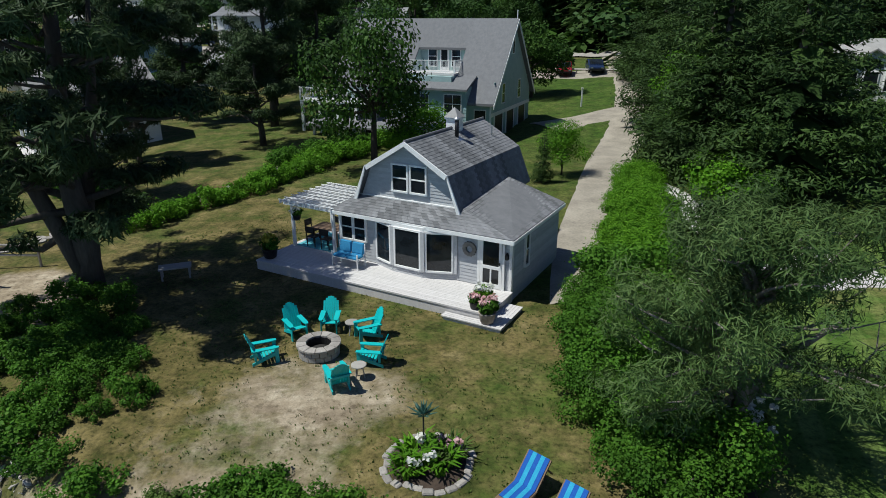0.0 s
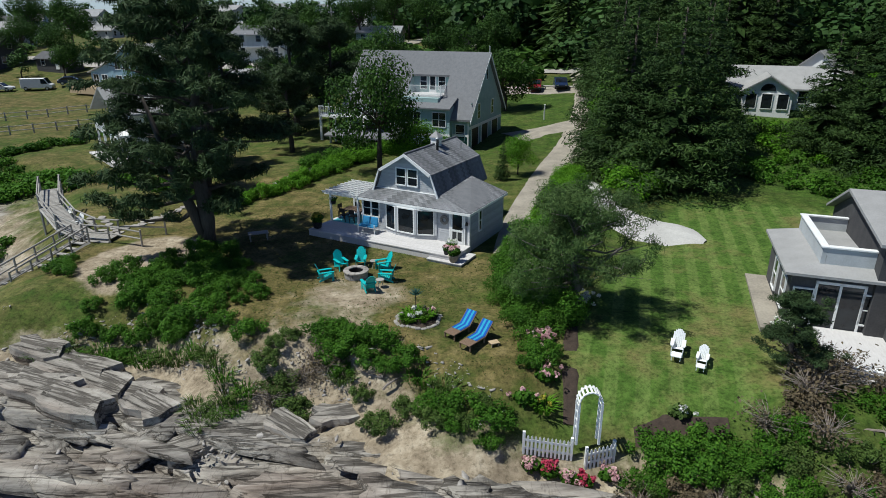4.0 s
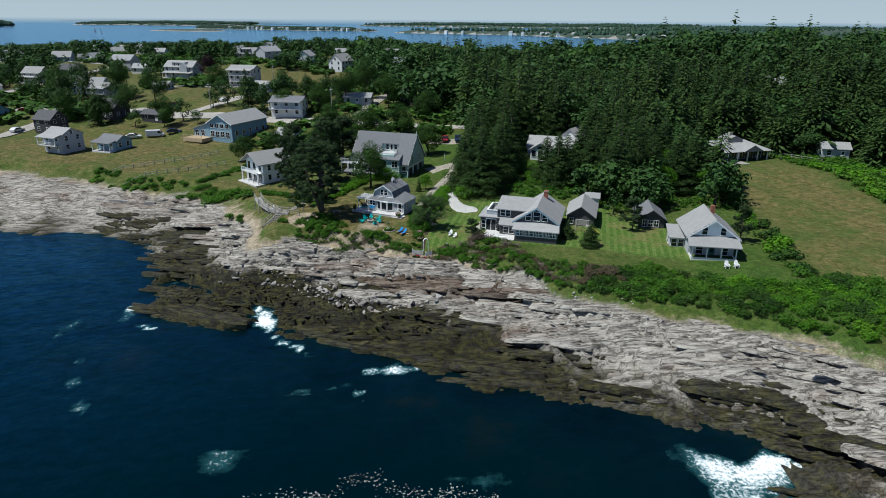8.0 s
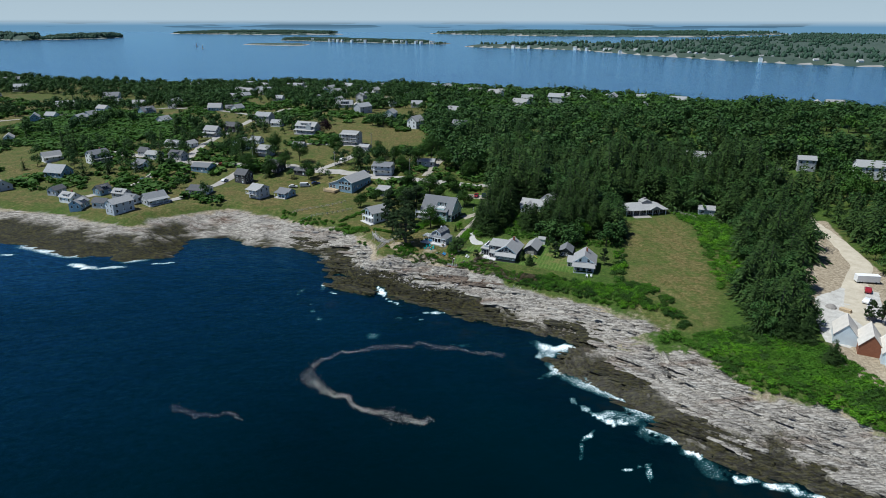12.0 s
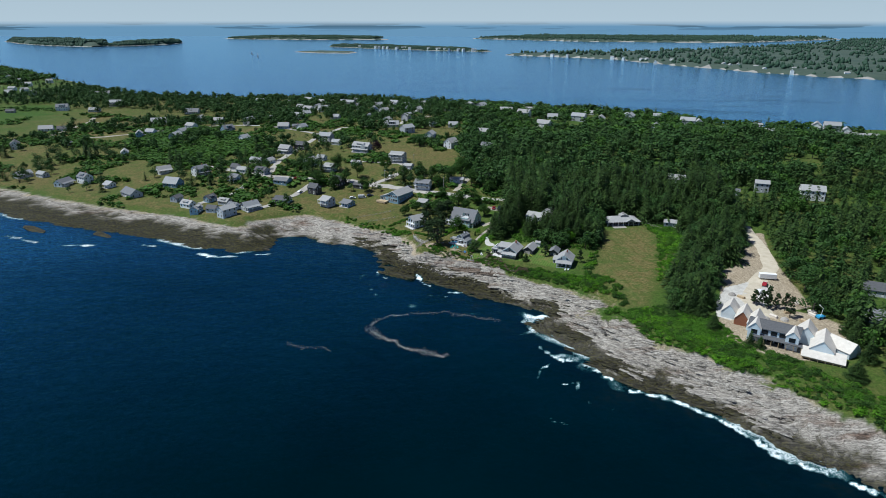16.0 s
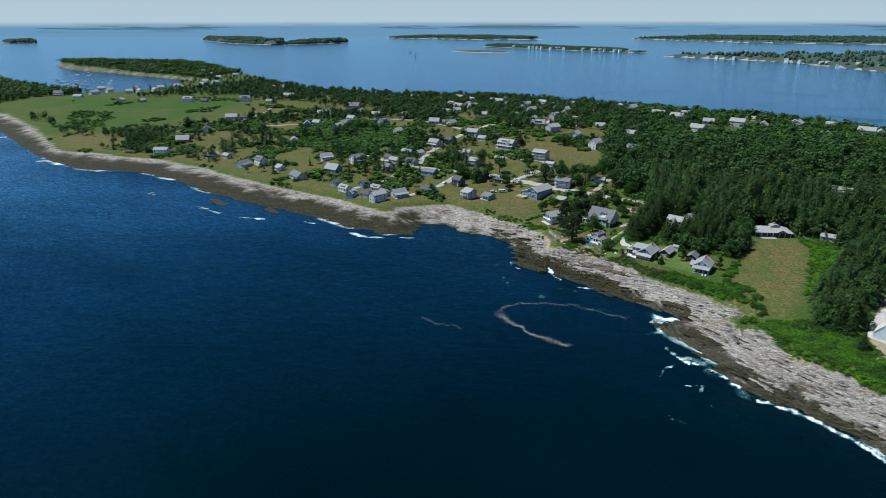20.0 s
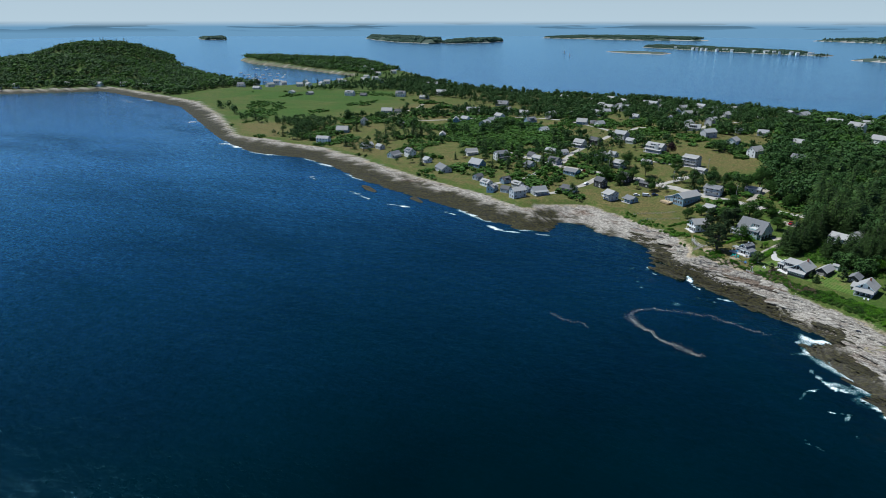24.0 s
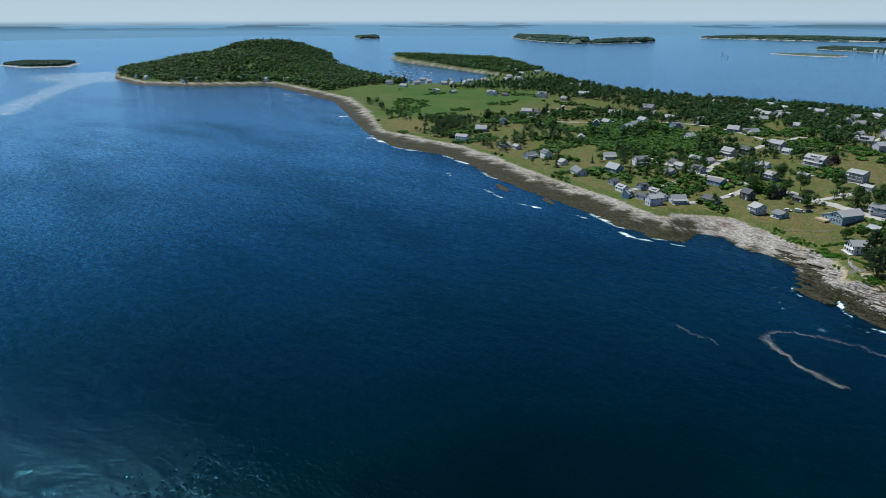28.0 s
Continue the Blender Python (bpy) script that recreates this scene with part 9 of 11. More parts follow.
for k, (x, y, size, w) in enumerate(((97.5, -83, 0.55, 0.8), (96, -73, 0.85, 1.0), (93, -70, 0.95, 1.1), (106.8, -94.5, 0.45, 0.6), (109.5, -96.5, 0.4, 0.6), (132.6, -115.7, 0.65, 1.3), (139.8, -98, 0.8, 1.0), (142.5, -104, 0.75, 1.0), (144, -92, 0.9, 1.0), (146, -84, 1.0, 1.1), (100, -66, 0.95, 1.0))):
    plant("spruce", 1 + k % 4, x, y, size, 1.3 * k, "spruce_tree", "dark spruce beside the building site", "tree", "trees round the building site", wide=w)
for k, (x, y) in enumerate(((121, -60), (123.5, -61.5), (126, -60.5), (128.5, -63), (131.5, -64), (130.5, -71), (125, -64))):
    plant("pine", 2 + k % 3, x, y, 0.62 + 0.08 * (k % 3), 2.2 * k, "pine_tree", "thin browning pine standing in the yard", "tree", "trees in the yard", wide=0.42)

# hedges and shrubs near the cottage
def shrubs(places, kind, label, group, lo=0.8, hi=1.3, name="shrub"):
    for x, y in places:
        s = rng.uniform(lo, hi)
        plant(kind, 1 + int(rng.integers(4)), x, y, s, rng.random() * 6, name, label, "shrub", group, wide=s * rng.uniform(0.95, 1.25))


def along(way, gap, jitter=0.2):
    way = np.array(way, float)
    leg = np.r_[0, np.cumsum(np.hypot(*np.diff(way, axis=0).T))]
    at = np.arange(0, leg[-1], gap)
    return np.stack([np.interp(at, leg, way[:, 0]), np.interp(at, leg, way[:, 1])], 1) + rng.normal(size=(len(at), 2)) * jitter


shrubs(along([(-17.5, 12), (-14.2, 16.5), (-11.7, 20.8), (-8.4, 27.8)], 0.9), "bright_shrub", "bright green hedge shrub beside the path", "hedge beside the path", 0.8, 1.15)
shrubs(along([(-13, 23), (-10, 27), (-7, 31), (-2, 30)], 1.1, 0.5), "shrub", "green shrub in the house border", "border of the green house", 0.8, 1.4)
shrubs(along([(4.6, 5.5), (6.0, 10), (7.8, 14.5), (9.4, 18.5)], 0.6, 0.2), "bright_hedge_shrub", "bright clipped hedge shrub along the driveway", "hedge along the driveway", 1.0, 1.35)
shrubs(along([(5.8, 6), (7.0, 10), (8.8, 14.5)], 0.7, 0.25), "bright_hedge_shrub", "bright clipped hedge shrub along the driveway", "hedge along the driveway", 1.0, 1.35)
shrubs(along([(1.9, -6.8), (1.7, -5.4), (1.6, -3), (1.9, -1.2), (2.4, 0.8), (3.6, 5)], 0.7, 0.25), "hedge_shrub", "dense green hedge shrub between the lawns", "hedge between the lawns", 0.75, 1.35)
shrubs(along([(2.4, -6.2), (2.6, -3), (3.2, 0), (4.4, 4)], 0.8, 0.35), "hedge_shrub", "tall green hedge shrub between the lawns", "hedge between the lawns", 1.1, 1.9)
shrubs([(1.8, -7.8), (1.5, -8.7), (1.9, -9.5), (1.2, -9.9), (1.4, -6.9)], "shrub", "loose dark green shrub at the end of the hedge", "hedge between the lawns", 0.5, 0.85)
shrubs([(11.4, -10.7), (11.9, -11.3), (11.2, -12.2), (12.2, -11.9), (10.6, -12.7)], "bare_shrub", "large grey leafless bush before the shingled house", "dead bushes", 1.1, 1.6)
shrubs(along([(3.2, -2), (4.0, 1), (4.9, 4)], 0.8, 0.3), "dusty_shrub", "grey-green hedge shrub between the lawns", "hedge between the lawns", 1.0, 1.6)
shrubs(along([(12.6, 21), (14.0, 17), (14.4, 13)], 0.8, 0.4), "shrub", "green shrub beside the turning place", "shrubs by the turning place", 0.8, 1.3)
patches = [(-17.6, -2.0, 5), (-16.3, -3.4, 4), (-15.6, -1.4, 5), (-14, -0.5, 5), (-12.6, -1.6, 4), (-11.6, -3.4, 2), (-13.4, -4.2, 4), (-15.0, -4.8, 4), (-11.6, -5.9, 2), (-22.6, 0.5, 3), (-13.4, 0.8, 4), (-16.8, 0.3, 5)]
for x, y, n in patches:
    shrubs(rng.normal(size=(n, 2)) * 0.55 + np.array([x, y]), "shrub", "low wild rose shrub on the sandy bank", "shrubs on the bank", 0.42, 0.85)
shrubs([(-7.3, -6.9), (-6.6, -7.1), (-5.8, -7.4), (-5.0, -7.8), (-6.2, -7.9), (-4.4, -8.2), (-7.0, -7.7), (-5.4, -8.5), (-6.6, -8.6), (-4.6, -9.0), (-3.7, -8.8)], "shrub", "thick green scrub at the lawn edge", "scrub at the lawn edge", 0.5, 0.85)
shrubs([(-8.9, -6.9), (-9.4, -7.3)], "dusty_shrub", "yellow-green flowering weeds on the bank", "scrub at the lawn edge", 0.3, 0.5)
shrubs([(-7.6, -7.9), (-7.0, -8.4), (-8.2, -8.4), (-9.3, -9.3), (13.6, -12.4), (10.2, -14.6), (6.5, -15.5), (17.5, -16.5), (4.2, -14.8)], "bare_shrub", "grey bush of dead twigs", "dead bushes", 0.75, 1.1)
shrubs([(-9.0, -8.6), (-9.7, -8.0), (-8.4, -9.6), (-3.8, -10.5), (-3.0, -11.2), (-2.6, -11.6), (-1.6, -11.9), (-4.8, -11.3), (-0.8, -11.4), (-5.6, -9.8)], "dusty_shrub", "grey-green beach scrub among stones", "scrub on the bank", 0.45, 0.85)
shrubs(along([(-2.4, -10.8), (-1.2, -11.6), (-0.9, -13.0)], 0.7, 0.3), "shrub", "thick green shrub beside the picket fence", "shrubs by the picket fence", 0.5, 0.8)
shrubs(along([(12.4, 13.5), (13.4, 18), (14.6, 24), (15.8, 30)], 0.9, 0.4), "bright_shrub", "bright green bush at the foot of the spruces", "bushes along the wood", 1.2, 2.1)
shade = scatter(500, (-20, -9.5, -6, 3.5), lambda p: (land_fields(p[:, 0], p[:, 1])[1] > 0.5) & (ring_distance(p[:, 0], p[:, 1], COTTAGE_LAWN) < 0.5), 1.0)
shrubs(shade[:22], "shrub", "low dark shrub under the old pine", "shrubs under the pine", 0.5, 0.9)
east = scatter(9000, (1, 70, -62, -8), lambda p: (lambda dv: (dv > 0.8 + 2.6 * step(p[:, 0], 12, 17)) & (dv < 10 - 1.5 * step(p[:, 0], 14, 24) + 4 * step(p[:, 0], 28, 38)))(land_fields(p[:, 0], p[:, 1])[1]) & free(p, 0.5, 0.62) & (ring_distance(p[:, 0], p[:, 1], NEIGHBOUR_LAWN) < -0.3)
               & (ring_distance(p[:, 0], p[:, 1], COTTAGE_LAWN) < 0) & (np.hypot(p[:, 0] - 2.2, p[:, 1] + 13.2) > 2.4) & (p[:, 0] > 1.6), 0.85)
order = np.argsort(np.hypot(east[:, 0] - 4, east[:, 1] + 12))
east = east[order]
shrubs(east[:90:2], "shrub", "thick green seaside shrub above the rocks", "shrubs above the rocks", 0.5, 0.95)
shrubs(east[1:90:4], "dusty_shrub", "grey-green seaside shrub above the rocks", "shrubs above the rocks", 0.5, 0.9)
shrubs(east[3:90:8], "brown_shrub", "browning seaside shrub above the rocks", "shrubs above the rocks", 0.6, 0.95)
shrubs(east[7:90:8], "bare_shrub", "grey leafless bush above the rocks", "dead bushes", 0.8, 1.1)
gaps = value_noise(east[:, 0] / 5, east[:, 1] / 5, 66) > 0.40
wood("scrub", "thick shrubs along the top of the rocks", east[330:900][gaps[330:900]], [("dark_mid", 1), ("mid_bright", 2), ("mid_shrub", 3), ("dark_mid", 3), ("mid_shrub", 4), ("mid_shrub", 1), ("dark_mid", 2), ("brown_mid", 1)], 0.4, 1.3, 1.15)
more = np.concatenate([east[900:], scatter(5200, (60, 150, -140, -40), lambda p: (lambda dv: (dv > 1.4) & (dv < 16))(land_fields(p[:, 0], p[:, 1])[1]) & (ring_distance(p[:, 0], p[:, 1], FIELD) < -1) & (np.hypot((p[:, 0] - 122) / 23, (p[:, 1] + 82) / 19) > 1.0), 1.15)])
wood("scrub", "dense mixed shrubs above the rocks below the lawns", east[90:330], [("dark_mid", 1), ("mid_shrub", 2), ("mid_bright", 3), ("mid_shrub", 1), ("dark_mid", 2), ("mid_shrub", 4), ("dark_mid", 3), ("brown_mid", 1)], 0.5, 1.2, 1.15)
heath_east = scatter(6000, (62, 112, -112, -58), lambda p: (land_fields(p[:, 0], p[:, 1])[1] > 1.0) & in_polygon(p[:, 0], p[:, 1], [(66, -68), (84, -63), (100, -74), (108, -100), (98, -112), (84, -98), (72, -92), (68, -78)]) & free(p, 1, 0.8), 1.05)
wood("scrub", "low bright green scrub between the rocks and the building site", heath_east, [("far_shrub", 1), ("far_shrub", 3), ("bright_far", 2), ("far_shrub", 2), ("dark_shrub", 1)], 0.45, 0.95, 1.5)
field_hedge = along([(57, -32), (60, -22), (63, -10), (66, 8), (68, 20)], 0.8, 0.9)
wood("scrub", "thick green scrub along the top of the rocks", np.concatenate([more, field_hedge]), [("far_shrub", 1), ("dark_shrub", 2), ("bright_far", 3), ("far_shrub", 2), ("dark_shrub", 1), ("far_shrub", 3)], 0.5, 1.3, 1.4)
left_scrub = scatter(2600, (-75, -20, 8, 62), lambda p: (lambda dv: (dv > -0.5) & (dv < 5))(land_fields(p[:, 0], p[:, 1])[1]) & free(p, 1, 0.8) & (value_noise(p[:, 0] / 5, p[:, 1] / 5, 58) > 0.48), 1.2)
wood("scrub", "low scrub along the western bank", np.concatenate([left_scrub, along([(-46, 33), (-40, 42), (-36, 48)], 0.6, 0.4), along([(-30, 22), (-24, 18), (-19, 16)], 0.6, 0.5)]), [("mid_shrub", 1), ("mid_shrub", 2), ("mid_shrub", 3)], 0.6, 1.1, 1.25)
glade = scatter(1500, (16, 68, 8, 42), lambda p: free(p, 1, 0.9) & ((np.hypot((p[:, 0] - 30) / 9, (p[:, 1] - 24) / 16) < 1.0) & (p[:, 0] > 15 + 0.3 * (p[:, 1] - 10))), 1.3)
wood("scrub", "bright green brambles in the clearing", glade, [("mid_shrub", 1), ("mid_shrub", 2), ("mid_bright", 2)], 0.7, 1.2, 1.1)
glade2 = scatter(2600, (36, 70, -12, 12), lambda p: free(p, 1, 0.9) & (ring_distance(p[:, 0], p[:, 1], FIELD) < -2) & (p[:, 1] > -2 + 0.1 * (p[:, 0] - 40)), 1.5)
wood("scrub", "green brambles and small trees behind the sheds", glade2, [("far_shrub", 1), ("far_broadleaf", 1), ("far_shrub", 2), ("far_shrub", 3)], 0.5, 1.0, 1.1)


# ---- rocks ----
rng = np.random.default_rng(70)


def rock_mesh(seed, sx, sy, sz, material, points=14):
    """An angular broken stone: the hull of a few places."""
    g = np.random.default_rng(seed)
    bm = bmesh.new()
    for _ in range(points):
        p = g.uniform(-1, 1, 3)
        p /= max(1.0, np.abs(p).max() * 1.02) * (0.75 + 0.25 * np.linalg.norm(p))
        bm.verts.new((p[0] * sx, p[1] * sy, p[2] * sz))
    out = bmesh.ops.convex_hull(bm, input=bm.verts[:])
    bmesh.ops.delete(bm, geom=[v for v in bm.verts if not v.link_faces], context="VERTS")
    me = bpy.data.meshes.new("stone")
    bm.to_mesh(me)
    bm.free()
    me.materials.append(material)
    return me


def plate_mesh(seed, sx, sy, sz, material):
    """A flat broken plate of rock with a ragged outline and steep edges."""
    g = np.random.default_rng(seed)
    ring = []
    for x, y in ((-1, -0.7), (-0.55, -1), (0.1, -0.85), (0.6, -1), (1, -0.6), (0.85, 0.2), (1, 0.8), (0.4, 1), (-0.2, 0.8), (-0.7, 1), (-1, 0.55), (-0.88, 0)):
        ring.append(((x + 0.10 * g.normal()) * sx, (y + 0.12 * g.normal()) * sy))
    n = len(ring)
    verts = [(x * 1.06, y * 1.10, -sz) for x, y in ring] + [(x, y, sz * (1 + 0.12 * g.normal())) for x, y in ring]
    me = bpy.data.meshes.new("stone")
    me.from_pydata(verts, [], [tuple(range(n, 2 * n))] + [(i, (i + 1) % n, n + (i + 1) % n, n + i) for i in range(n)])
    me.materials.append(material)
    return me


def strata_height(x, y):
    z, dv, d = land_fields(x, y)
    return strata(x, y, z, dv, d), dv, d


BOULDERS = [rock_mesh(k, 0.5, 0.38 + 0.05 * k, 0.26 + 0.03 * k, STONE if k % 2 else RED_STONE) for k in range(6)]
field = scatter(3000, (-24, 4, -29, -11), lambda p: (way_distance(p[:, 0], p[:, 1], [(-26, -13.4), (-20.2, -13.6), (-15.8, -17), (-11.5, -21), (-6, -24.6), (-1, -26.2), (5.5, -27)]) < 2.3 * (0.3 + value_noise(p[:, 0] / 4, p[:, 1] / 4, 2))), 0.62)[:260]
fz, _, _ = strata_height(field[:, 0], field[:, 1])
for k, (x, y) in enumerate(field):
    s = 0.30 + 0.85 * rng.random() ** 2.0
    ob = new("boulder", BOULDERS[k % 6])
    ob.matrix_world = Matrix.LocRotScale((x, y, fz[k] + 0.08 * s), Euler((rng.normal() * 0.3, rng.normal() * 0.3, rng.random() * 6)), (s * 1.2, s * 1.2, s * 1.2))
    tagged(ob, "pale angular boulder lying on dark weedy rock", "boulder", "boulders in the gully")


def slab_heap(name, label, places, zs, turn, size, material, seed, long=True, dims=(2.7, 0.40, 0.20)):
    """Broken slabs along the strike, joined, too many to count."""
    g = np.random.default_rng(seed)
    base = [(plate_mesh(seed * 10 + k, *dims, material) if long else rock_mesh(seed * 10 + k, 1.0, 0.6, 0.4, material, 14)) for k in range(5)]
    verts, faces, k = [], [], 0
    arrays = []
    for me in base:
        me.calc_loop_triangles()
        v = np.array([p.co for p in me.vertices])
        f = np.array([t.vertices[:] for t in me.loop_triangles])
        arrays.append((v, f))
    for i, ((x, y), z) in enumerate(zip(places, zs)):
        v, f = arrays[i % 5]
        a = turn[i] + g.normal() * 0.06
        l, w, h = size[i] * (0.7 + 0.9 * g.random()), size[i] * (0.6 + 0.5 * g.random()), size[i] * (0.5 + 0.5 * g.random())
        p = v * np.array([l, w, h])
        tilt = 0.05 + 0.12 * g.random()
        p = np.stack([p[:, 0], p[:, 1], p[:, 2] + tilt * p[:, 1] + 0.05 * g.normal() * p[:, 0]], 1)
        p = np.stack([p[:, 0] * math.cos(a) - p[:, 1] * math.sin(a) + x, p[:, 0] * math.sin(a) + p[:, 1] * math.cos(a) + y, p[:, 2] + z], 1)
        verts.append(p)
        faces.append(f + k)
        k += len(p)
    for me in base:
        bpy.data.meshes.remove(me)
    return tagged(new(name, mesh_of(name, np.concatenate(verts), np.concatenate(faces), [material])), label, "rock", kind="stuff")


ledge = scatter(60000, (-62, 104, -160, 34), lambda p: (lambda f: (f[1] < 0.2) & (f[2] > 1.0))(land_fields(p[:, 0], p[:, 1])) & (value_noise(p[:, 0] / 6, p[:, 1] / 6, 4) > 0.40), 1.0)
lz, ldv, ld = strata_height(ledge[:, 0], ledge[:, 1])
strike = -np.radians(18 + 20 * step(ledge[:, 0], 10, 70))
high = lz > 2.7 + 0.2 * step(ledge[:, 0], 28, 42) * step(ledge[:, 1], -58, -70) * step(ledge[:, 0], 60, 48) - 1.2 * step(ledge[:, 0], 44, 62) + 0.5 * layered(ledge[:, 0] / 7, ledge[:, 1] / 7, 85, 3)
size = 0.7 + 1.5 * rng.random(len(ledge)) ** 2
low_lying = ring_distance(ledge[:, 0], ledge[:, 1], GULLY) > 0.5
banded = ring_distance(ledge[:, 0], ledge[:, 1], RUST_BAND) > 0.3
thin = rng.random(len(ledge))
high, stained = high & ~low_lying & ~banded, banded & (thin < 0.7)
slab_heap("rock_ledge", "long grey broken ledges of layered shore rock", ledge[high], lz[high] - 0.16 * size[high], strike[high], size[high], ROCK, 3)
slab_heap("rock_ledge", "rust-brown broken ledges of layered shore rock", ledge[stained], lz[stained] - 0.18 * size[stained], strike[stained], size[stained], RUST_ROCK, 7)
blocks = scatter(6000, (-30, 26, -32, -2), lambda p: (lambda f: (f[1] < -0.2) & (f[1] > -9))(land_fields(p[:, 0], p[:, 1])) & (ring_distance(p[:, 0], p[:, 1], GULLY) < 0) & (ring_distance(p[:, 0], p[:, 1], RUST_BAND) < 0), 0.75)[:1500]
bz, _, _ = strata_height(blocks[:, 0], blocks[:, 1])
bsize = 0.45 + 0.75 * rng.random(len(blocks)) ** 2
slab_heap("rock_ledge", "pale jointed blocks of layered shore rock", blocks, bz - 0.12 * bsize, -np.radians(20) + 0 * bz, bsize, ROCK, 8, dims=(1.3, 0.62, 0.24))
high = high | banded | (low_lying & (thin < 0.55))
slab_heap("rock_ledge", "dark weedy ledges between the tide marks", ledge[~high], lz[~high] - 0.18 * size[~high], strike[~high], size[~high], WET_ROCK, 4)
rubble = scatter(9000, (-40, 40, -48, 6), lambda p: (lambda f: (f[1] < 0.8) & (f[1] > -7) | (f[1] < 3.6) & (f[1] > 0) & (p[:, 0] > 13) & (p[:, 0] < 30))(land_fields(p[:, 0], p[:, 1])) & (ring_distance(p[:, 0], p[:, 1], COTTAGE_LAWN) < -0.8) & (value_noise(p[:, 0] / 3, p[:, 1] / 3, 14) > 0.56), 0.34)[:2200]
rz, _, _ = strata_height(rubble[:, 0], rubble[:, 1])
slab_heap("rubble", "pale broken stones under the eroded bank", rubble, rz + 0.02, rng.random(len(rubble)) * 6, 0.12 + 0.28 * rng.random(len(rubble)) ** 2, STONE, 5, False)
weedy = scatter(14000, (-46, 2, -34, -8), lambda p: (lambda f: (f[2] > 0.5) & (f[2] < 9))(land_fields(p[:, 0], p[:, 1])), 0.36)[:3600]
wz, _, _ = strata_height(weedy[:, 0], weedy[:, 1])
slab_heap("weedy_stones", "dark weed-covered stones on the tidal flats", weedy, wz + 0.02, rng.random(len(weedy)) * 6, 0.10 + 0.42 * rng.random(len(weedy)) ** 2.5, WET_ROCK, 6, False)
# skerries off the point
for k, (x, y, sx, sy, sz) in enumerate(((-33, -22, 7, 3.2, 1.6), (-27.5, -25.5, 4, 2, 1.3), (-39, -19.5, 3, 1.6, 0.7), (-215, 24, 9, 2.5, 0.6), (-262, 30, 12, 3, 0.7))):
    me = rock_mesh(90 + k, sx, sy, sz, WET_ROCK, 26)
    ob = new("skerry", me)
    ob.matrix_world = pose(x, y, 0.15, 3, 2, -25)
    tagged(ob, "dark weedy rock standing in the surf", "rock")


# a washed-up fishing crate
cz, _, _ = strata_height(np.array([15.5]), np.array([-32.0]))
ob = thing("crate", pose(15.5, -32.0, float(cz[0]) + 0.15, 4, 6, -28), "dark washed-up fishing crate lying on pale rock", "crate")
part("side", Solid().box(-0.5, 0.5, -0.32, -0.27, -0.3, 0.35).box(-0.5, 0.5, 0.27, 0.32, -0.3, 0.35), DARK_METAL, ob)
part("end", Solid().box(-0.5, -0.45, -0.27, 0.27, -0.3, 0.35).box(0.45, 0.5, -0.27, 0.27, -0.3, 0.35), DARK_METAL, ob)
for k in range(6):
    part("slat", Solid().box(-0.5, 0.5, -0.31 + 0.105 * k, -0.225 + 0.105 * k, 0.352, 0.38), DARK_METAL, ob)


# ---- drifting weed and far shores ----
def weed_line(way, width, count, label):
    way = np.array(way, float)
    leg = np.r_[0, np.cumsum(np.hypot(*np.diff(way, axis=0).T))]
    at = np.sort(rng.uniform(0, leg[-1], count))
    wig = layered(at / 4, at * 0, 7, 4) * 3.0
    x, y = np.interp(at, leg, way[:, 0]), np.interp(at, leg, way[:, 1]) + wig
    thick = width * (0.25 + value_noise(at / 6, at * 0, 17))
    x, y = x + rng.normal(size=count) * thick, y + rng.normal(size=count) * thick
    n = np.stack([rng.normal(size=count) * 0.12, rng.normal(size=count) * 0.12, np.ones(count)], 1)
    a = np.cross(n, rng.normal(size=(count, 3)))
    s = 0.05 + 0.14 * rng.random(count) ** 2
    v = cards(np.stack([x, y, 0.05 + 0.05 * rng.random(count)], 1), a, n, s * 1.6, s)
    tagged(new("drifting_weed", mesh_of("drifting_weed", v, card_faces(count), [KELP])), label, "seaweed", kind="stuff")


weed_line([(-36, -80), (-30, -86), (-22, -91), (-12, -95), (-3, -98)], 1.0, 3000, "pale band of drifting seaweed on the water")
weed_line([(-36, -80), (-35, -72), (-25, -64), (-11, -61), (4, -64), (17, -67)], 0.8, 1300, "thin curl of drifting seaweed on the water")
weed_line([(-66, -94), (-58, -97), (-47, -97)], 0.7, 260, "thin wisp of drifting seaweed")

# leaf colour leans blue: a little distance haze is mixed into it
HAZED_WOOD = leafy("hazed_far_woods", (0.014, 0.038, 0.024), (0.030, 0.066, 0.042), (0.055, 0.100, 0.062), thin=0.0)
SAND = worn("pale_shore_rock", (0.20, 0.19, 0.175), (0.38, 0.36, 0.33), 0.02, 0.95, 0.3, 0.1)


# island ground, its green shifted to blue-grey to paint in the haze
HAZED_GROUND = worn("hazed_far_meadow", (0.030, 0.054, 0.042), (0.070, 0.094, 0.068), 0.012, 0.95, 0.2, 0.1)


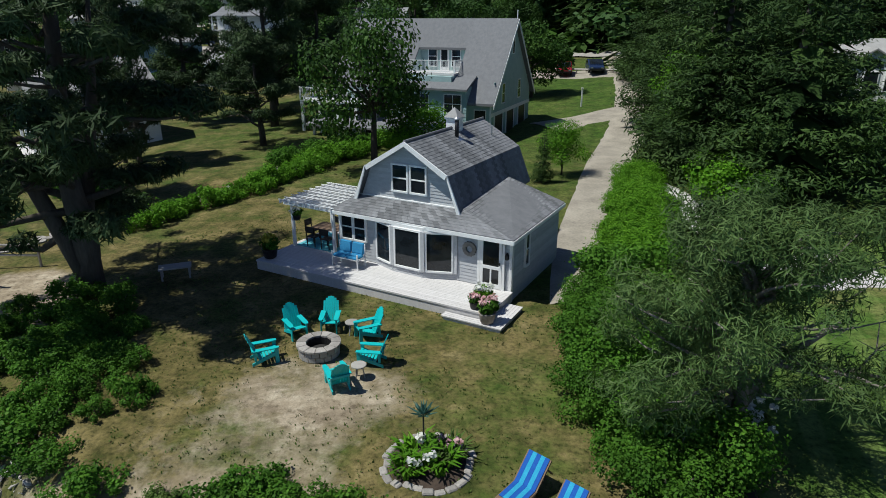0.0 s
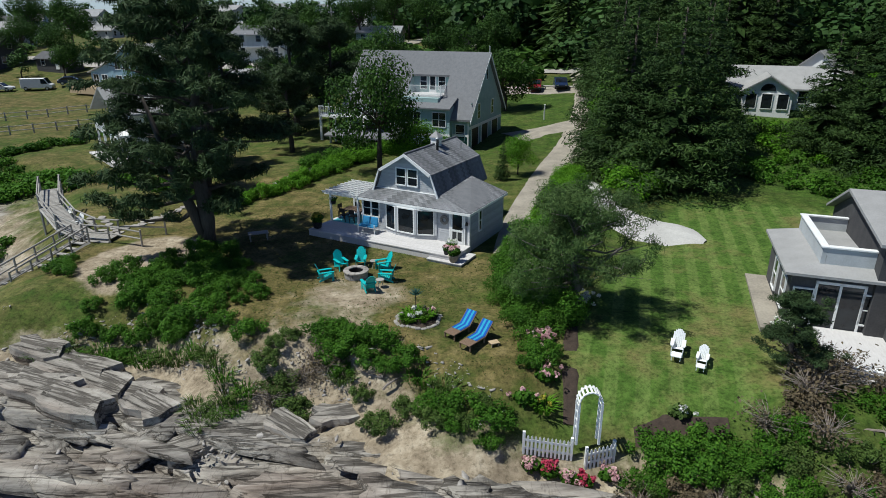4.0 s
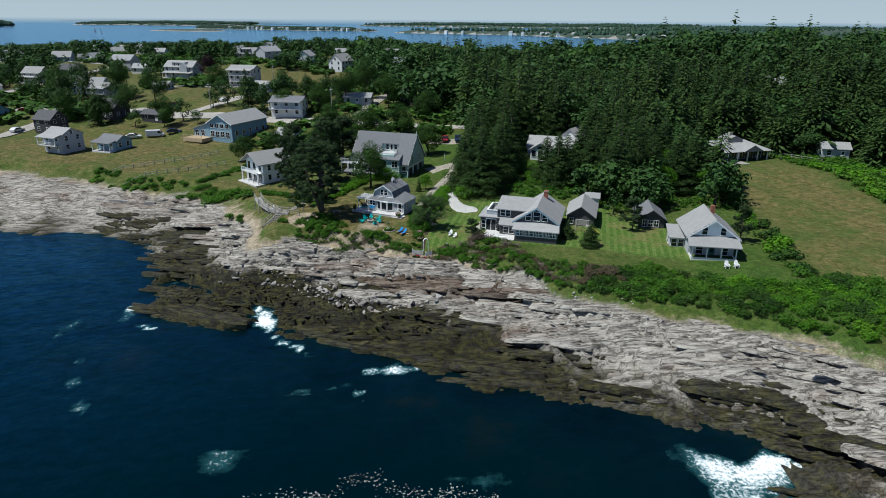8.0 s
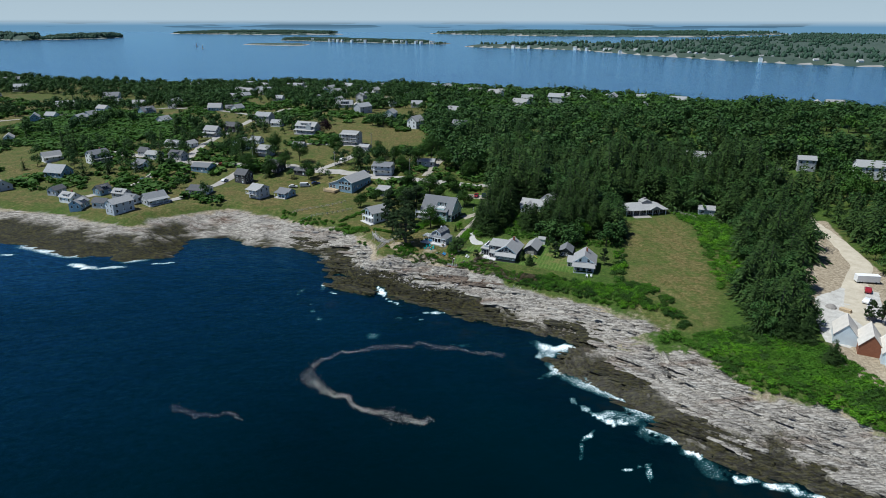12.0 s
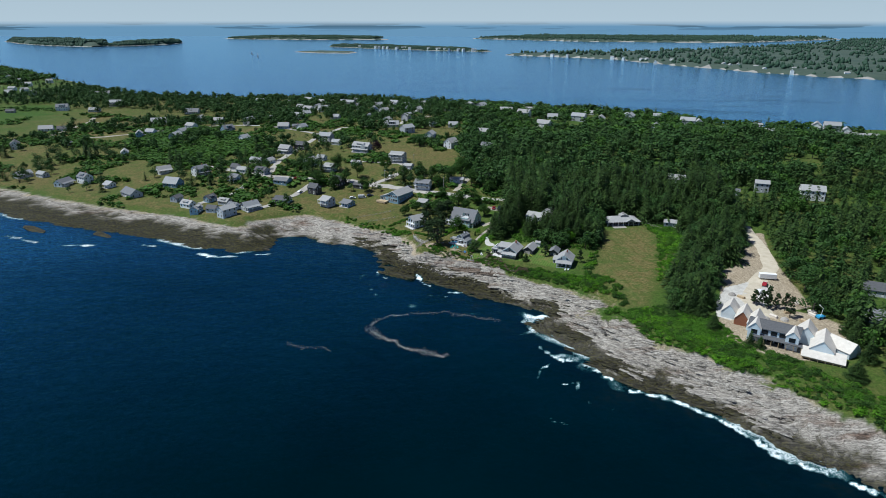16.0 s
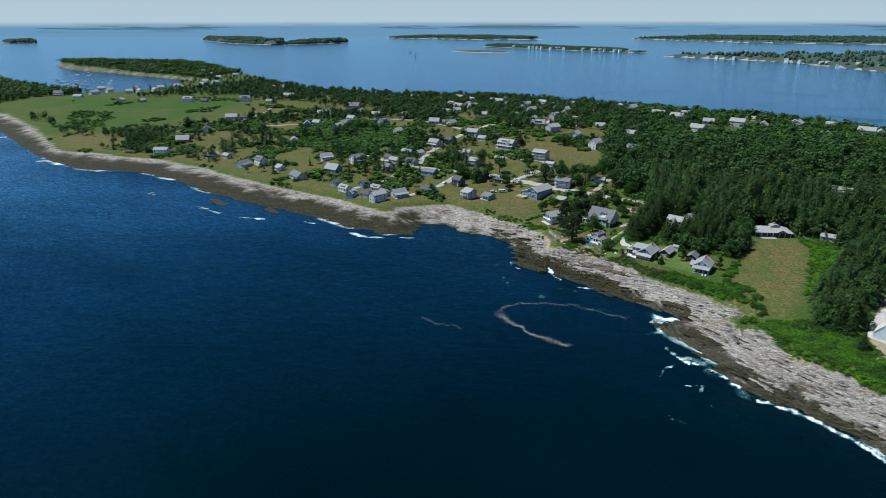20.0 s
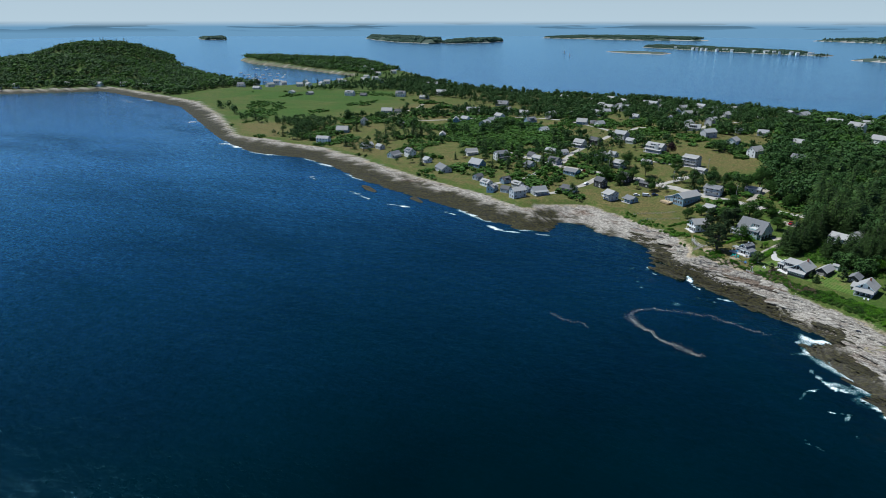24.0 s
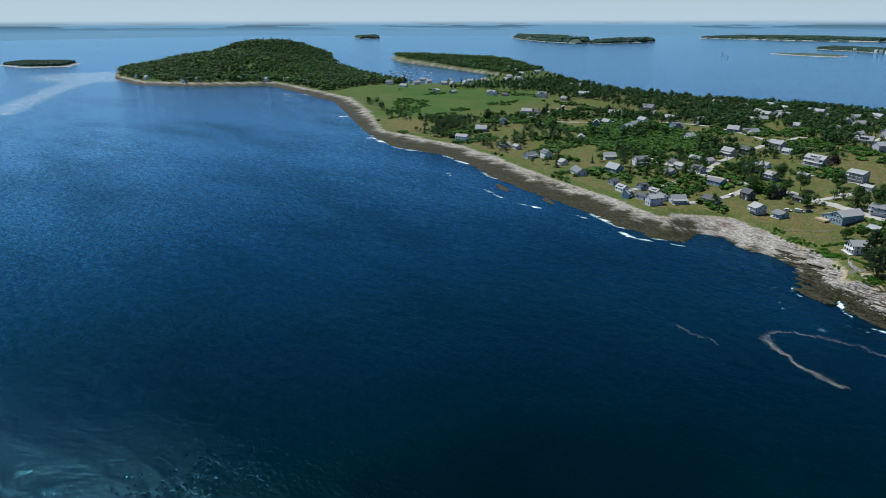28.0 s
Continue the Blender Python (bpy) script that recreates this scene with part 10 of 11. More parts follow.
def island_wood(ring, lo, hi, bare, tall, cell, gx, gy, z):
    """Ragged crowns over a far island, too many to count."""
    g = np.random.default_rng(int(abs(lo[0])))
    p = g.uniform(lo, hi, (60000, 2))
    d = ring_distance(p[:, 0], p[:, 1], ring) + layered(p[:, 0] / 60, p[:, 1] / 60, 6, 3) * 25 * step((hi - lo).max(), 100, 600)
    p = p[(d > bare * 0.8) & (value_noise(p[:, 0] / 70, p[:, 1] / 70, 14) > 0.24) & (d < 420 + 300 * g.random(len(p)))][:3600]
    i = np.clip(((p - lo) / cell).astype(int), 0, np.array(gx.shape) - 1)
    base = z[i[:, 0], i[:, 1]]
    n, sides = len(p), 6
    high = g.uniform(0.35, 0.9, n) * min(tall, 16) * 0.8 + 2
    wide = high * g.uniform(0.35, 0.75, n)
    turn = np.arange(sides) / sides * 6.283
    v = []
    for share, out in ((0.0, 0.75), (0.45, 1.0), (0.8, 0.6)):
        r = wide[:, None] * out * g.uniform(0.7, 1.25, (n, sides))
        v.append(np.stack([p[:, :1] + r * np.cos(turn), p[:, 1:] + r * np.sin(turn), base[:, None] - 1 + high[:, None] * share * g.uniform(0.85, 1.15, (n, sides))], -1))
    v.append(np.repeat(np.stack([p[:, 0], p[:, 1], base + high], -1)[:, None], sides, 1) + g.normal(size=(n, sides, 3)) * 0.3)
    v = np.stack(v, 1).reshape(-1, 3)
    a = np.arange(sides)
    b = (a + 1) % sides
    one = np.concatenate([np.stack([k * sides + a, k * sides + b, (k + 1) * sides + b, (k + 1) * sides + a], -1) for k in range(3)])
    me = mesh_of("wood", v, (one[None] + (np.arange(n) * 4 * sides)[:, None, None]).reshape(-1, 4), [HAZED_WOOD])
    tagged(new("wood", me), "dark woods on the land across the bay", "trees", kind="stuff")


def island(ring, tall, label, bare=10, cell=None, name="island"):
    """Low wooded land across the water with a pale shore."""
    ring = np.array(ring, float)
    lo, hi = ring.min(0) - 5, ring.max(0) + 5
    cell = cell or max(6.0, (hi - lo).max() / 110)
    gx, gy = np.meshgrid(np.arange(lo[0], hi[0], cell), np.arange(lo[1], hi[1], cell), indexing="ij")
    d = ring_distance(gx, gy, ring) + layered(gx / 60, gy / 60, 6, 3) * 25 * step((hi - lo).max(), 100, 600)
    z = np.clip(d, -20, bare) * 0.22 + step(d, bare, bare * 2.2) * tall * 0.5 * (0.35 + 0.9 * value_noise(gx / (cell * 3.1), gy / (cell * 3.1), 3)) * (0.5 + 0.7 * value_noise(gx / 260, gy / 260, 9))
    z = np.where(d < 0, -3, z)
    nx, ny = gx.shape
    i = np.arange(nx * ny).reshape(nx, ny)
    quads = np.stack([i[:-1, :-1], i[1:, :-1], i[1:, 1:], i[:-1, 1:]], -1).reshape(-1, 4)
    keep = d.ravel()[quads].max(1) > 0
    quads = quads[keep]
    which = (d.ravel()[quads].mean(1) > bare * 0.45).astype(int)
    me = mesh_of(name, np.stack([gx, gy, z], -1).reshape(-1, 3), quads, [SAND, HAZED_GROUND], which)
    if tall > 5:
        island_wood(ring, lo, hi, bare, tall, cell, gx, gy, z)
    return tagged(new(name, me), label, "island", kind="structure")


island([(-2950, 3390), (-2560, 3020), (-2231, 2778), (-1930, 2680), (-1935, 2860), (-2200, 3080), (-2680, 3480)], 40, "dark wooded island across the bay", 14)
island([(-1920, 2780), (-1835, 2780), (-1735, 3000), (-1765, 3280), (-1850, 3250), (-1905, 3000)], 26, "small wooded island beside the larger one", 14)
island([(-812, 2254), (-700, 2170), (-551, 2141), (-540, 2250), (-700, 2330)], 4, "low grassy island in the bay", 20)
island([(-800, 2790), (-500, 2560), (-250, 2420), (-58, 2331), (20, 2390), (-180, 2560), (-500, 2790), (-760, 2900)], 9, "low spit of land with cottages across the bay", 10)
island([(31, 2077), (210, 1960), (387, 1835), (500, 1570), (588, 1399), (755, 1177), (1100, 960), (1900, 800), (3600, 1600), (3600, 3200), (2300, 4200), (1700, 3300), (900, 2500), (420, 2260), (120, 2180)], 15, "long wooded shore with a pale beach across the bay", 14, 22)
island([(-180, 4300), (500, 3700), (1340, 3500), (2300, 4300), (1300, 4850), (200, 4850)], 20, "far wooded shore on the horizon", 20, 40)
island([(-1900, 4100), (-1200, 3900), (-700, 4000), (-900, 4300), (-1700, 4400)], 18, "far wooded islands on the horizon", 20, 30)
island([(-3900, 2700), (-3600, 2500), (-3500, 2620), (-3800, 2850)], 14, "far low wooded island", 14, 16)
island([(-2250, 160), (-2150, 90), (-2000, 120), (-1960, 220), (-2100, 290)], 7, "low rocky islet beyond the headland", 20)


def far_cottages(way, count, seed, group, spread=40):
    g = np.random.default_rng(seed)
    way = np.array(way, float)
    first_one = None
    for k in range(count):
        f = (k + 0.5 * g.random()) / count * (len(way) - 1)
        i = min(int(f), len(way) - 2)
        x, y = way[i] + (way[i + 1] - way[i]) * (f - i) + g.normal(size=2) * spread * 0.3
        m = pose(x, y, max(4.0, ground(x, y)), 0, 0, 180 * g.random())
        if first_one is None:
            first_one = thing("house", m, "small pale cottage on the shore across the bay", "house", group)
            part("wall", gable_body(11, 8, 5, 2.6, -6), WHITE, first_one)
            part("roof", roof_slabs(11, 8, 5, 2.6), PALE_ROOF, first_one)
            for px in (-3, 0, 3):
                window(first_one, px, -4.0, 1.6, 0, 1.2, 1.6, 1, 1)
        else:
            copy_thing(first_one, m)


far_cottages([(-740, 2800), (-480, 2570), (-240, 2430), (-60, 2350)], 26, 5, "cottages on the spit")
far_cottages([(150, 2080), (360, 1930), (490, 1700), (620, 1500), (760, 1320), (980, 1160)], 30, 6, "cottages on the far shore", 170)
far_cottages([(-980, 560), (-900, 545), (-790, 600), (-760, 680), (-830, 830), (-1000, 910)], 14, 8, "houses round the harbour")
far_cottages([(-930, 478), (-850, 490), (-760, 520), (-700, 600), (-640, 660), (-560, 610)], 14, 12, "houses on the harbour neck", 50)
far_cottages([(-1400, 200), (-1250, 215), (-1120, 350), (-1000, 370)], 12, 9, "houses under the headland")


def boat(x, y, turn, tall, label):
    ob = thing("boat", pose(x, y, 0.0, 0, 0, turn), label, "boat", "boats on moorings" if not tall else "sailing boats")
    s = Solid().prism([(-4, -1.2, -0.3), (2, -1.3, -0.3), (5, 0, -0.3), (2, 1.3, -0.3), (-4, 1.2, -0.3)], (0, 0, 1.3))
    part("hull", s, WHITE, ob)
    part("cabin", Solid().box(-1.5, 1.5, -0.8, 0.8, 1.0, 2.0), WHITE, ob)
    if tall:
        part("mast", Solid().tube([(0.5, 0, 1), (0.5, 0, 13)], 0.12, 5), METAL, ob)
        part("sail", Solid().prism([(0.3, 0, 2.2), (-4, 0, 2.4), (0.3, 0, 12.5)], (0, 0.1, 0)), WHITE, ob)
    return ob


first_boat = boat(-1050, 700, 20, False, "small white boat moored in the harbour")
for k in range(34):
    f = rng.random()
    x, y = -960 - 330 * f + rng.normal() * 15, 590 + 260 * f + rng.normal() * 42
    copy_thing(first_boat, pose(x, y, 0, 0, 0, rng.normal() * 15 + 20))
boat(-809, 1868, 60, True, "white sailing boat out on the bay")
boat(-900, 2050, 20, True, "white sailing boat under sail far out")


# ---- the building site ----
def build_site():
    z0 = 7.6
    ob = thing("house", pose(107, -88, z0, 0, 0, -28), "large unfinished house of wrapped gables and dark roofs", "house")
    CLEAR.append((118, -88, 16))

    def wing(x, y, turn, w, d, h, rise, walls, roof, name):
        m = pose(x, y, 0, 0, 0, turn)
        part(name + "_wall", gable_body(d, w, h, rise, -2), walls, ob, m=m @ pose(0, 0, 0, 0, 0, 90))
        part(name + "_roof", roof_slabs(d, w, h, rise, 0.2, 0.15, 0.25), roof, ob, m=m @ pose(0, 0, 0, 0, 0, 90))

    wing(-7.5, 16, 0, 5.5, 8, 3.2, 3.2, WRAP, PLYWOOD, "west_gable")
    wing(-2.2, 12.5, 0, 5.2, 9, 3.2, 3.2, RUST_SHINGLE, PLYWOOD, "shingled_gable")
    wing(2.6, 9.5, 0, 5.2, 9, 3.6, 3.2, WRAP, PLYWOOD, "middle_gable")
    part("main_wall", Solid().box(1.0, 17.5, 0.0, 8.0, -2, 5.2), WRAP, ob)
    part("main_roof", roof_slabs(16.8, 8.4, 5.2, 1.6, 0.3, 0.16, 0.35), DARK_ROOF, ob, m=pose(9.3, 4.1, 0))
    wing(3.2, 1.5, 0, 4.2, 6, 5.2, 2.2, WRAP, PLYWOOD, "front_gable")
    wing(15.6, 1.0, 0, 4.2, 6, 5.2, 2.0, WRAP, PLYWOOD, "front_gable")
    wing(19.5, 9.5, 0, 6, 8, 3.6, 3.4, WRAP, PLYWOOD, "east_gable")
    wing(25.0, 3.5, 0, 7.5, 12, 3.0, 3.4, WRAP, PLYWOOD, "east_gable")
    wing(31.0, 6.0, 60, 6.5, 9, 2.6, 2.8, WRAP, PLYWOOD, "east_gable")
    for x in (3.2, 6.6, 9.6, 12.4, 15.6):
        window(ob, x, -0.04 if x not in (3.2, 15.6) else -1.54 if x == 3.2 else -2.04, 3.2, 0, 1.9, 1.5, 2, 1, trim=DARK_METAL)
    part("terrace_roof", Solid().box(2.0, 19.0, -3.4, 0, 2.6, 2.8), DARK_ROOF, ob)
    part("terrace", Solid().box(1.0, 30.0, -4.2, 0, -2.0, 0.0), STONE, ob)
    for k in range(8):
        part("post", Solid().box(2.0 + k * 2.4, 2.2 + k * 2.4, -3.3, -3.1, 0, 2.6), RAW_WOOD, ob)
    for k in range(6):
        window(ob, 4.0 + k * 2.4, -0.04, 0.3, 0, 1.9, 2.0, 1, 1, trim=DARK_METAL)
    part("lower_wall", Solid().box(19.5, 32.0, -6.0, -4.2, -2, 0.9), RAW_WOOD, ob)
    part("lower_roof", slab([(19.0, -6.6, 1.4), (32.5, -6.6, 1.4), (32.5, -1.0, 2.8), (19.0, -1.0, 2.8)], 0.15), PLYWOOD, ob)
    for k in range(6):
        part("stud", Solid().box(19.6 + k * 2.3, 19.8 + k * 2.3, -6.5, -6.3, -1.5, 1.35), RAW_WOOD, ob)
    # thin dark sheet in place of the shade behind the open studs
    part("dark_gap", Solid().box(20, 31.5, -6.05, -6.01, -1.6, 0.5), DARK_METAL, ob)
    trailer = thing("site_trailer", pose(136.5, -33.5, ground(136.5, -33.5), 0, 0, -6) @ Matrix.Diagonal((0.7, 0.85, 0.85, 1)), "long white trailer on the sandy yard", "trailer")
    part("box", Solid().box(-5, 5, -1.3, 1.3, 0.7, 3.3), WHITE, trailer, bevel=0.05)
    for x in (-3.6, -2.5, 3.4):
        part("wheel", Solid().tube([(x, -1.32, 0.45), (x, -1.05, 0.45)], 0.45, 12), RUBBER, trailer)
        part("wheel", Solid().tube([(x, 1.05, 0.45), (x, 1.32, 0.45)], 0.45, 12), RUBBER, trailer)
    lift = thing("boom_lift", pose(141.5, -72, ground(141.5, -72), 0, 0, 20), "blue and white lifting machine on the yard", "machine")
    part("base", Solid().box(-1.4, 1.4, -1, 1, 0.4, 1.3), BLUE_TARP, lift)
    part("boom", Solid().tube([(0, 0, 1.3), (0.6, 0, 4.2), (-1.6, 0, 6.0)], 0.2, 6), WHITE, lift)
    for x in (-1, 1):
        for y in (-0.9, 0.9):
            part("wheel", Solid().tube([(x, y - 0.15, 0.45), (x, y + 0.15, 0.45)], 0.45, 10), RUBBER, lift)
    rng_s = np.random.default_rng(3)
    for k in range(14):
        x, y = 108 + 34 * rng_s.random(), -76 + 30 * rng_s.random()
        kind = k % 3
        ob = thing("material_stack", pose(x, y, ground(x, y), 0, 0, 180 * rng_s.random()), ["pale stack of sawn timber on the yard", "heap of grey stone on the yard", "white wrapped pallet on the yard"][kind], "building material")
        if kind == 1:
            part("heap", Solid().turned([(1.9, -0.3), (1.4, 0.5), (0.7, 1.0), (0.1, 1.2)], 9), STONE, ob)
        else:
            for j in range(3):
                part("layer", Solid().box(-1.6 + 0.1 * j, 1.6, -0.7, 0.7, 0.02 + 0.3 * j, 0.28 + 0.3 * j), RAW_WOOD if kind == 0 else SHEETING, ob)


build_site()
house(176, -47, -20, 11, 8, 2.8, 2.4, GREY_SIDING, DARK_ROOF, "grey house with dark roof in a clearing", rng, name="house")
house(162, -76, -25, 11, 8, 3.2, 3.0, GREY_SIDING, SHINGLE_ROOF, "grey house beside the building site", rng, porch=True)


# ---- gardens, stairs, cars and other small things ----
rng = np.random.default_rng(88)


def build_arch():
    ax, ay, bx, by = 2.35, -13.0, 3.15, -13.02
    z = 6.5
    wide = math.hypot(bx - ax, by - ay)
    ob = thing("garden_arch", pose((ax + bx) / 2, (ay + by) / 2, z, 0, 0, math.degrees(math.atan2(by - ay, bx - ax))), "white wooden garden arch with a slatted round top", "garden arch")
    for y in (-0.18, 0.18):
        for x in (-wide / 2, wide / 2):
            part("post", Solid().box(x - 0.04, x + 0.04, y - 0.04, y + 0.04, -0.3, 1.36), WHITE, ob)
        hoop = [(wide / 2 * math.cos(a), y, 1.35 + 0.48 * math.sin(a)) for a in np.linspace(0, math.pi, 13)]
        part("hoop", Solid().tube(hoop, 0.035, 6), WHITE, ob)
    for k in range(9):
        a = math.pi * (k + 0.5) / 9
        m = Matrix.Translation((wide / 2 * math.cos(a), 0, 1.37 + 0.48 * math.sin(a))) @ Matrix.Rotation(math.pi / 2 - a, 4, "Y")
        part("slat", Solid().box(-0.035, 0.035, -0.25, 0.25, 0, 0.03), WHITE, ob, m=m)
    for x in (-wide / 2, wide / 2):
        for k in range(4):
            part("rung", Solid().box(x - 0.015, x + 0.015, -0.17, 0.17, 0.25 + 0.32 * k, 0.29 + 0.32 * k), WHITE, ob)


def picket_fence(a, b, label):
    size = math.hypot(b[0] - a[0], b[1] - a[1])
    za, zb = ground(*a), ground(*b)
    ob = thing("picket_fence", pose(a[0], a[1], za, 0, 0, math.degrees(math.atan2(b[1] - a[1], b[0] - a[0]))), label, "fence")
    rise = (zb - za) / size
    tip = [(-0.04, 0, -0.05), (0.04, 0, -0.05), (0.04, 0, 0.72), (0, 0, 0.8), (-0.04, 0, 0.72)]
    picket = Solid().prism(tip, (0, 0.022, 0)).mesh("picket", WHITE)
    n = int(size / 0.135)
    for k in range(n + 1):
        x = size * k / n
        part("picket", picket, None, ob, m=pose(x, -0.03, rise * x + 0.04))
    for h in (0.2, 0.55):
        part("rail", Solid().prism([(0, 0, h), (size, 0, h + rise * size), (size, 0, h + 0.08 + rise * size), (0, 0, h + 0.08)], (0, 0.04, 0)), WHITE, ob)
    for x in (0.0, size):
        part("post", Solid().box(x - 0.05, x + 0.05, 0.03, 0.13, -0.4 + rise * x, 0.9 + rise * x), WHITE, ob)


build_arch()
picket_fence((0.55, -12.8), (2.25, -13.05), "white picket fence beside the garden arch")
picket_fence((2.75, -13.3), (3.75, -13.2), "short white picket fence beside the garden arch")

white_chair = chair_adirondack(face(7.35, -9.15, 5.7, -12.6, ground(7.35, -9.15)), WHITE, "white slatted garden chair with a footrest", "white chairs on the lawn", True, "garden_chair")
white_chair.scale = (0.82, 0.82, 0.82)
copy_thing(white_chair, face(8.05, -9.95, 6.2, -13.2, ground(8.05, -9.95)) @ Matrix.Diagonal((0.82, 0.82, 0.82, 1)))

road("mulch_bed", "dark mulch edge along the mown lawn", [(3.6, -6.6), (2.9, -8.1), (2.35, -10.2), (2.4, -12.0)], [0.5, 0.75, 0.8, 0.6], MULCH, 0.06, 0.2)
road("mulch_bed", "dark mulch bed at the foot of the lawn", [(4.6, -12.7), (6.0, -12.3), (7.8, -13.1)], [0.6, 1.1, 0.8], MULCH, 0.06, 0.2)
flower_clump(1.9, -8.3, 0.62, PINK, "peony bush with large pale pink blossoms", LEAF, 51, 150, None, "peony_bush", False)
flower_clump(1.75, -10.4, 0.5, PINK, "small peony bush with pale blossoms", LEAF, 52, 50, None, "peony_bush", False)
flower_clump(1.5, -11.5, 0.5, YELLOW_PETAL, "yellow-green day lilies beside the path", BRIGHT_LEAF, 53, 12)
flower_clump(0.8, -11.3, 0.5, PINK, "leafy pink-flowered clump beside the path", LEAF, 54, 20, None, "flower_clump", False)
for k, (x, y) in enumerate(((0.8, -13.2), (1.4, -13.4), (2.1, -13.6), (2.6, -13.7), (3.5, -13.6))):
    flower_clump(x, y, 0.4, RED_PETAL if k % 2 else PINK, "red and pink flowers along the picket fence", LEAF, 60 + k, 60, None, "flower_clump", False)
flower_clump(4.6, -4.8, 0.6, WHITE_PETAL, "pale-leaved bush under the pine", DUSTY_LEAF, 66, 110, None, "flower_bush", False)
flower_clump(6.3, -12.4, 0.45, WHITE_PETAL, "round grey-green bush in the mulch bed", DUSTY_LEAF, 67, 20, None, "flower_bush", False)
flower_clump(12.6, -7.6, 0.5, WHITE_PETAL, "green bush with white flowers by the shingled wall", BRIGHT_LEAF, 68, 60, None, "flower_bush", False)
shrubs([(4.2, -14.0), (5.0, -14.3), (5.8, -14.2), (6.8, -14.5), (7.6, -14.5), (8.6, -14.4), (9.4, -14.2)], "shrub", "thick green shrub below the mown lawn", "shrubs above the rocks", 0.5, 0.8)


# ---- beach stairs ----
def build_stairs():
    top = ground(-22.6, 6.2) + 0.15
    ob = thing("beach_stairs", pose(0, 0, 0), "weathered grey wooden stairs from the lawn down to the rocks", "stairs")
    way = [(-22.4, 6.0, top), (-24.0, 6.2, top + 0.05), (-26.0, 7.4, top + 0.35), (-28.0, 9.4, top + 1.1), (-29.0, 11.5, top + 1.7)]
    for (ax, ay, az), (bx, by, bz) in zip(way, way[1:]):
        size = math.hypot(bx - ax, by - ay)
        nx, ny = -(by - ay) / size, (bx - ax) / size
        n = max(3, int(size / 0.16))
        for k in range(n):
            f0, f1 = k / n + 0.006, (k + 0.92) / n
            c = [(ax + (bx - ax) * f + nx * w, ay + (by - ay) * f + ny * w, az + (bz - az) * f) for f, w in ((f0, -0.6), (f1, -0.6), (f1, 0.6), (f0, 0.6))]
            part("board", Solid().prism(c, (0, 0, 0.05)), GREY_WOOD, ob)
        for w in (-0.62, 0.62):
            for h in (0.5, 0.95):
                part("handrail", Solid().tube([(ax + nx * w, ay + ny * w, az + h), (bx + nx * w, by + ny * w, bz + h)], 0.05, 6), GREY_WOOD, ob)
            part("beam", Solid().tube([(ax + nx * w, ay + ny * w, az - 0.1), (bx + nx * w, by + ny * w, bz - 0.1)], 0.09, 4), GREY_WOOD, ob)
            low = min(ground(bx + nx * w, by + ny * w), bz) - 1.4
            part("post", Solid().tube([(bx + nx * w, by + ny * w, low), (bx + nx * w, by + ny * w, bz + 1.0)], 0.08, 6), GREY_WOOD, ob)
        part("brace", Solid().tube([(bx + nx * 0.62, by + ny * 0.62, min(ground(bx, by), bz) - 1.0), (bx - nx * 0.62, by - ny * 0.62, bz - 0.15)], 0.05, 4), GREY_WOOD, ob)
    foot = (-25.9, 0.4)
    head = (-24.2, 5.5)
    low = float(strata_height(np.array([foot[0]]), np.array([foot[1]]))[0][0]) - 0.1
    run = math.hypot(foot[0] - head[0], foot[1] - head[1])
    ux, uy = (foot[0] - head[0]) / run, (foot[1] - head[1]) / run
    nx, ny = -uy, ux
    steps = max(8, int((top - low) / 0.19))
    for k in range(steps):
        f = (k + 0.5) / steps
        x, y, z = head[0] + (foot[0] - head[0]) * f, head[1] + (foot[1] - head[1]) * f, top + (low - top) * f
        c = [(x + ux * a + nx * w, y + uy * a + ny * w, z) for a, w in ((-0.14, -0.55), (0.14, -0.55), (0.14, 0.55), (-0.14, 0.55))]
        part("tread", Solid().prism(c, (0, 0, 0.05)), GREY_WOOD, ob)
    for w in (-0.6, 0.6):
        a, b = Vector((head[0] + nx * w, head[1] + ny * w, top)), Vector((foot[0] + nx * w, foot[1] + ny * w, low))
        part("stringer", Solid().tube([tuple(a + Vector((0, 0, -0.1))), tuple(b)], 0.12, 4), GREY_WOOD, ob)
        part("handrail", Solid().tube([tuple(a + Vector((0, 0, 0.95))), tuple(b + Vector((0, 0, 0.95)))], 0.055, 6), GREY_WOOD, ob)
        part("handrail", Solid().tube([tuple(a + Vector((0, 0, 0.5))), tuple(b + Vector((0, 0, 0.5)))], 0.04, 6), GREY_WOOD, ob)
        for k in range(5):
            p = a + (b - a) * (k / 4)
            part("post", Solid().tube([(p.x, p.y, p.z - 1.2), (p.x, p.y, p.z + 1.0)], 0.06, 6), GREY_WOOD, ob)
    for ax, ay, bx, by in ((-22.4, 5.4, -20.2, 4.8), (-22.4, 6.7, -19.6, 7.0)):
        za, zb = ground(ax, ay), ground(bx, by)
        for h in (0.5, 0.95):
            part("handrail", Solid().tube([(ax, ay, top + h), (bx, by, zb + h)], 0.045, 6), GREY_WOOD, ob)
        for x, y, z in ((ax, ay, za), (bx, by, zb)):
            part("post", Solid().tube([(x, y, z - 0.4), (x, y, z + 1.1)], 0.06, 6), GREY_WOOD, ob)


build_stairs()

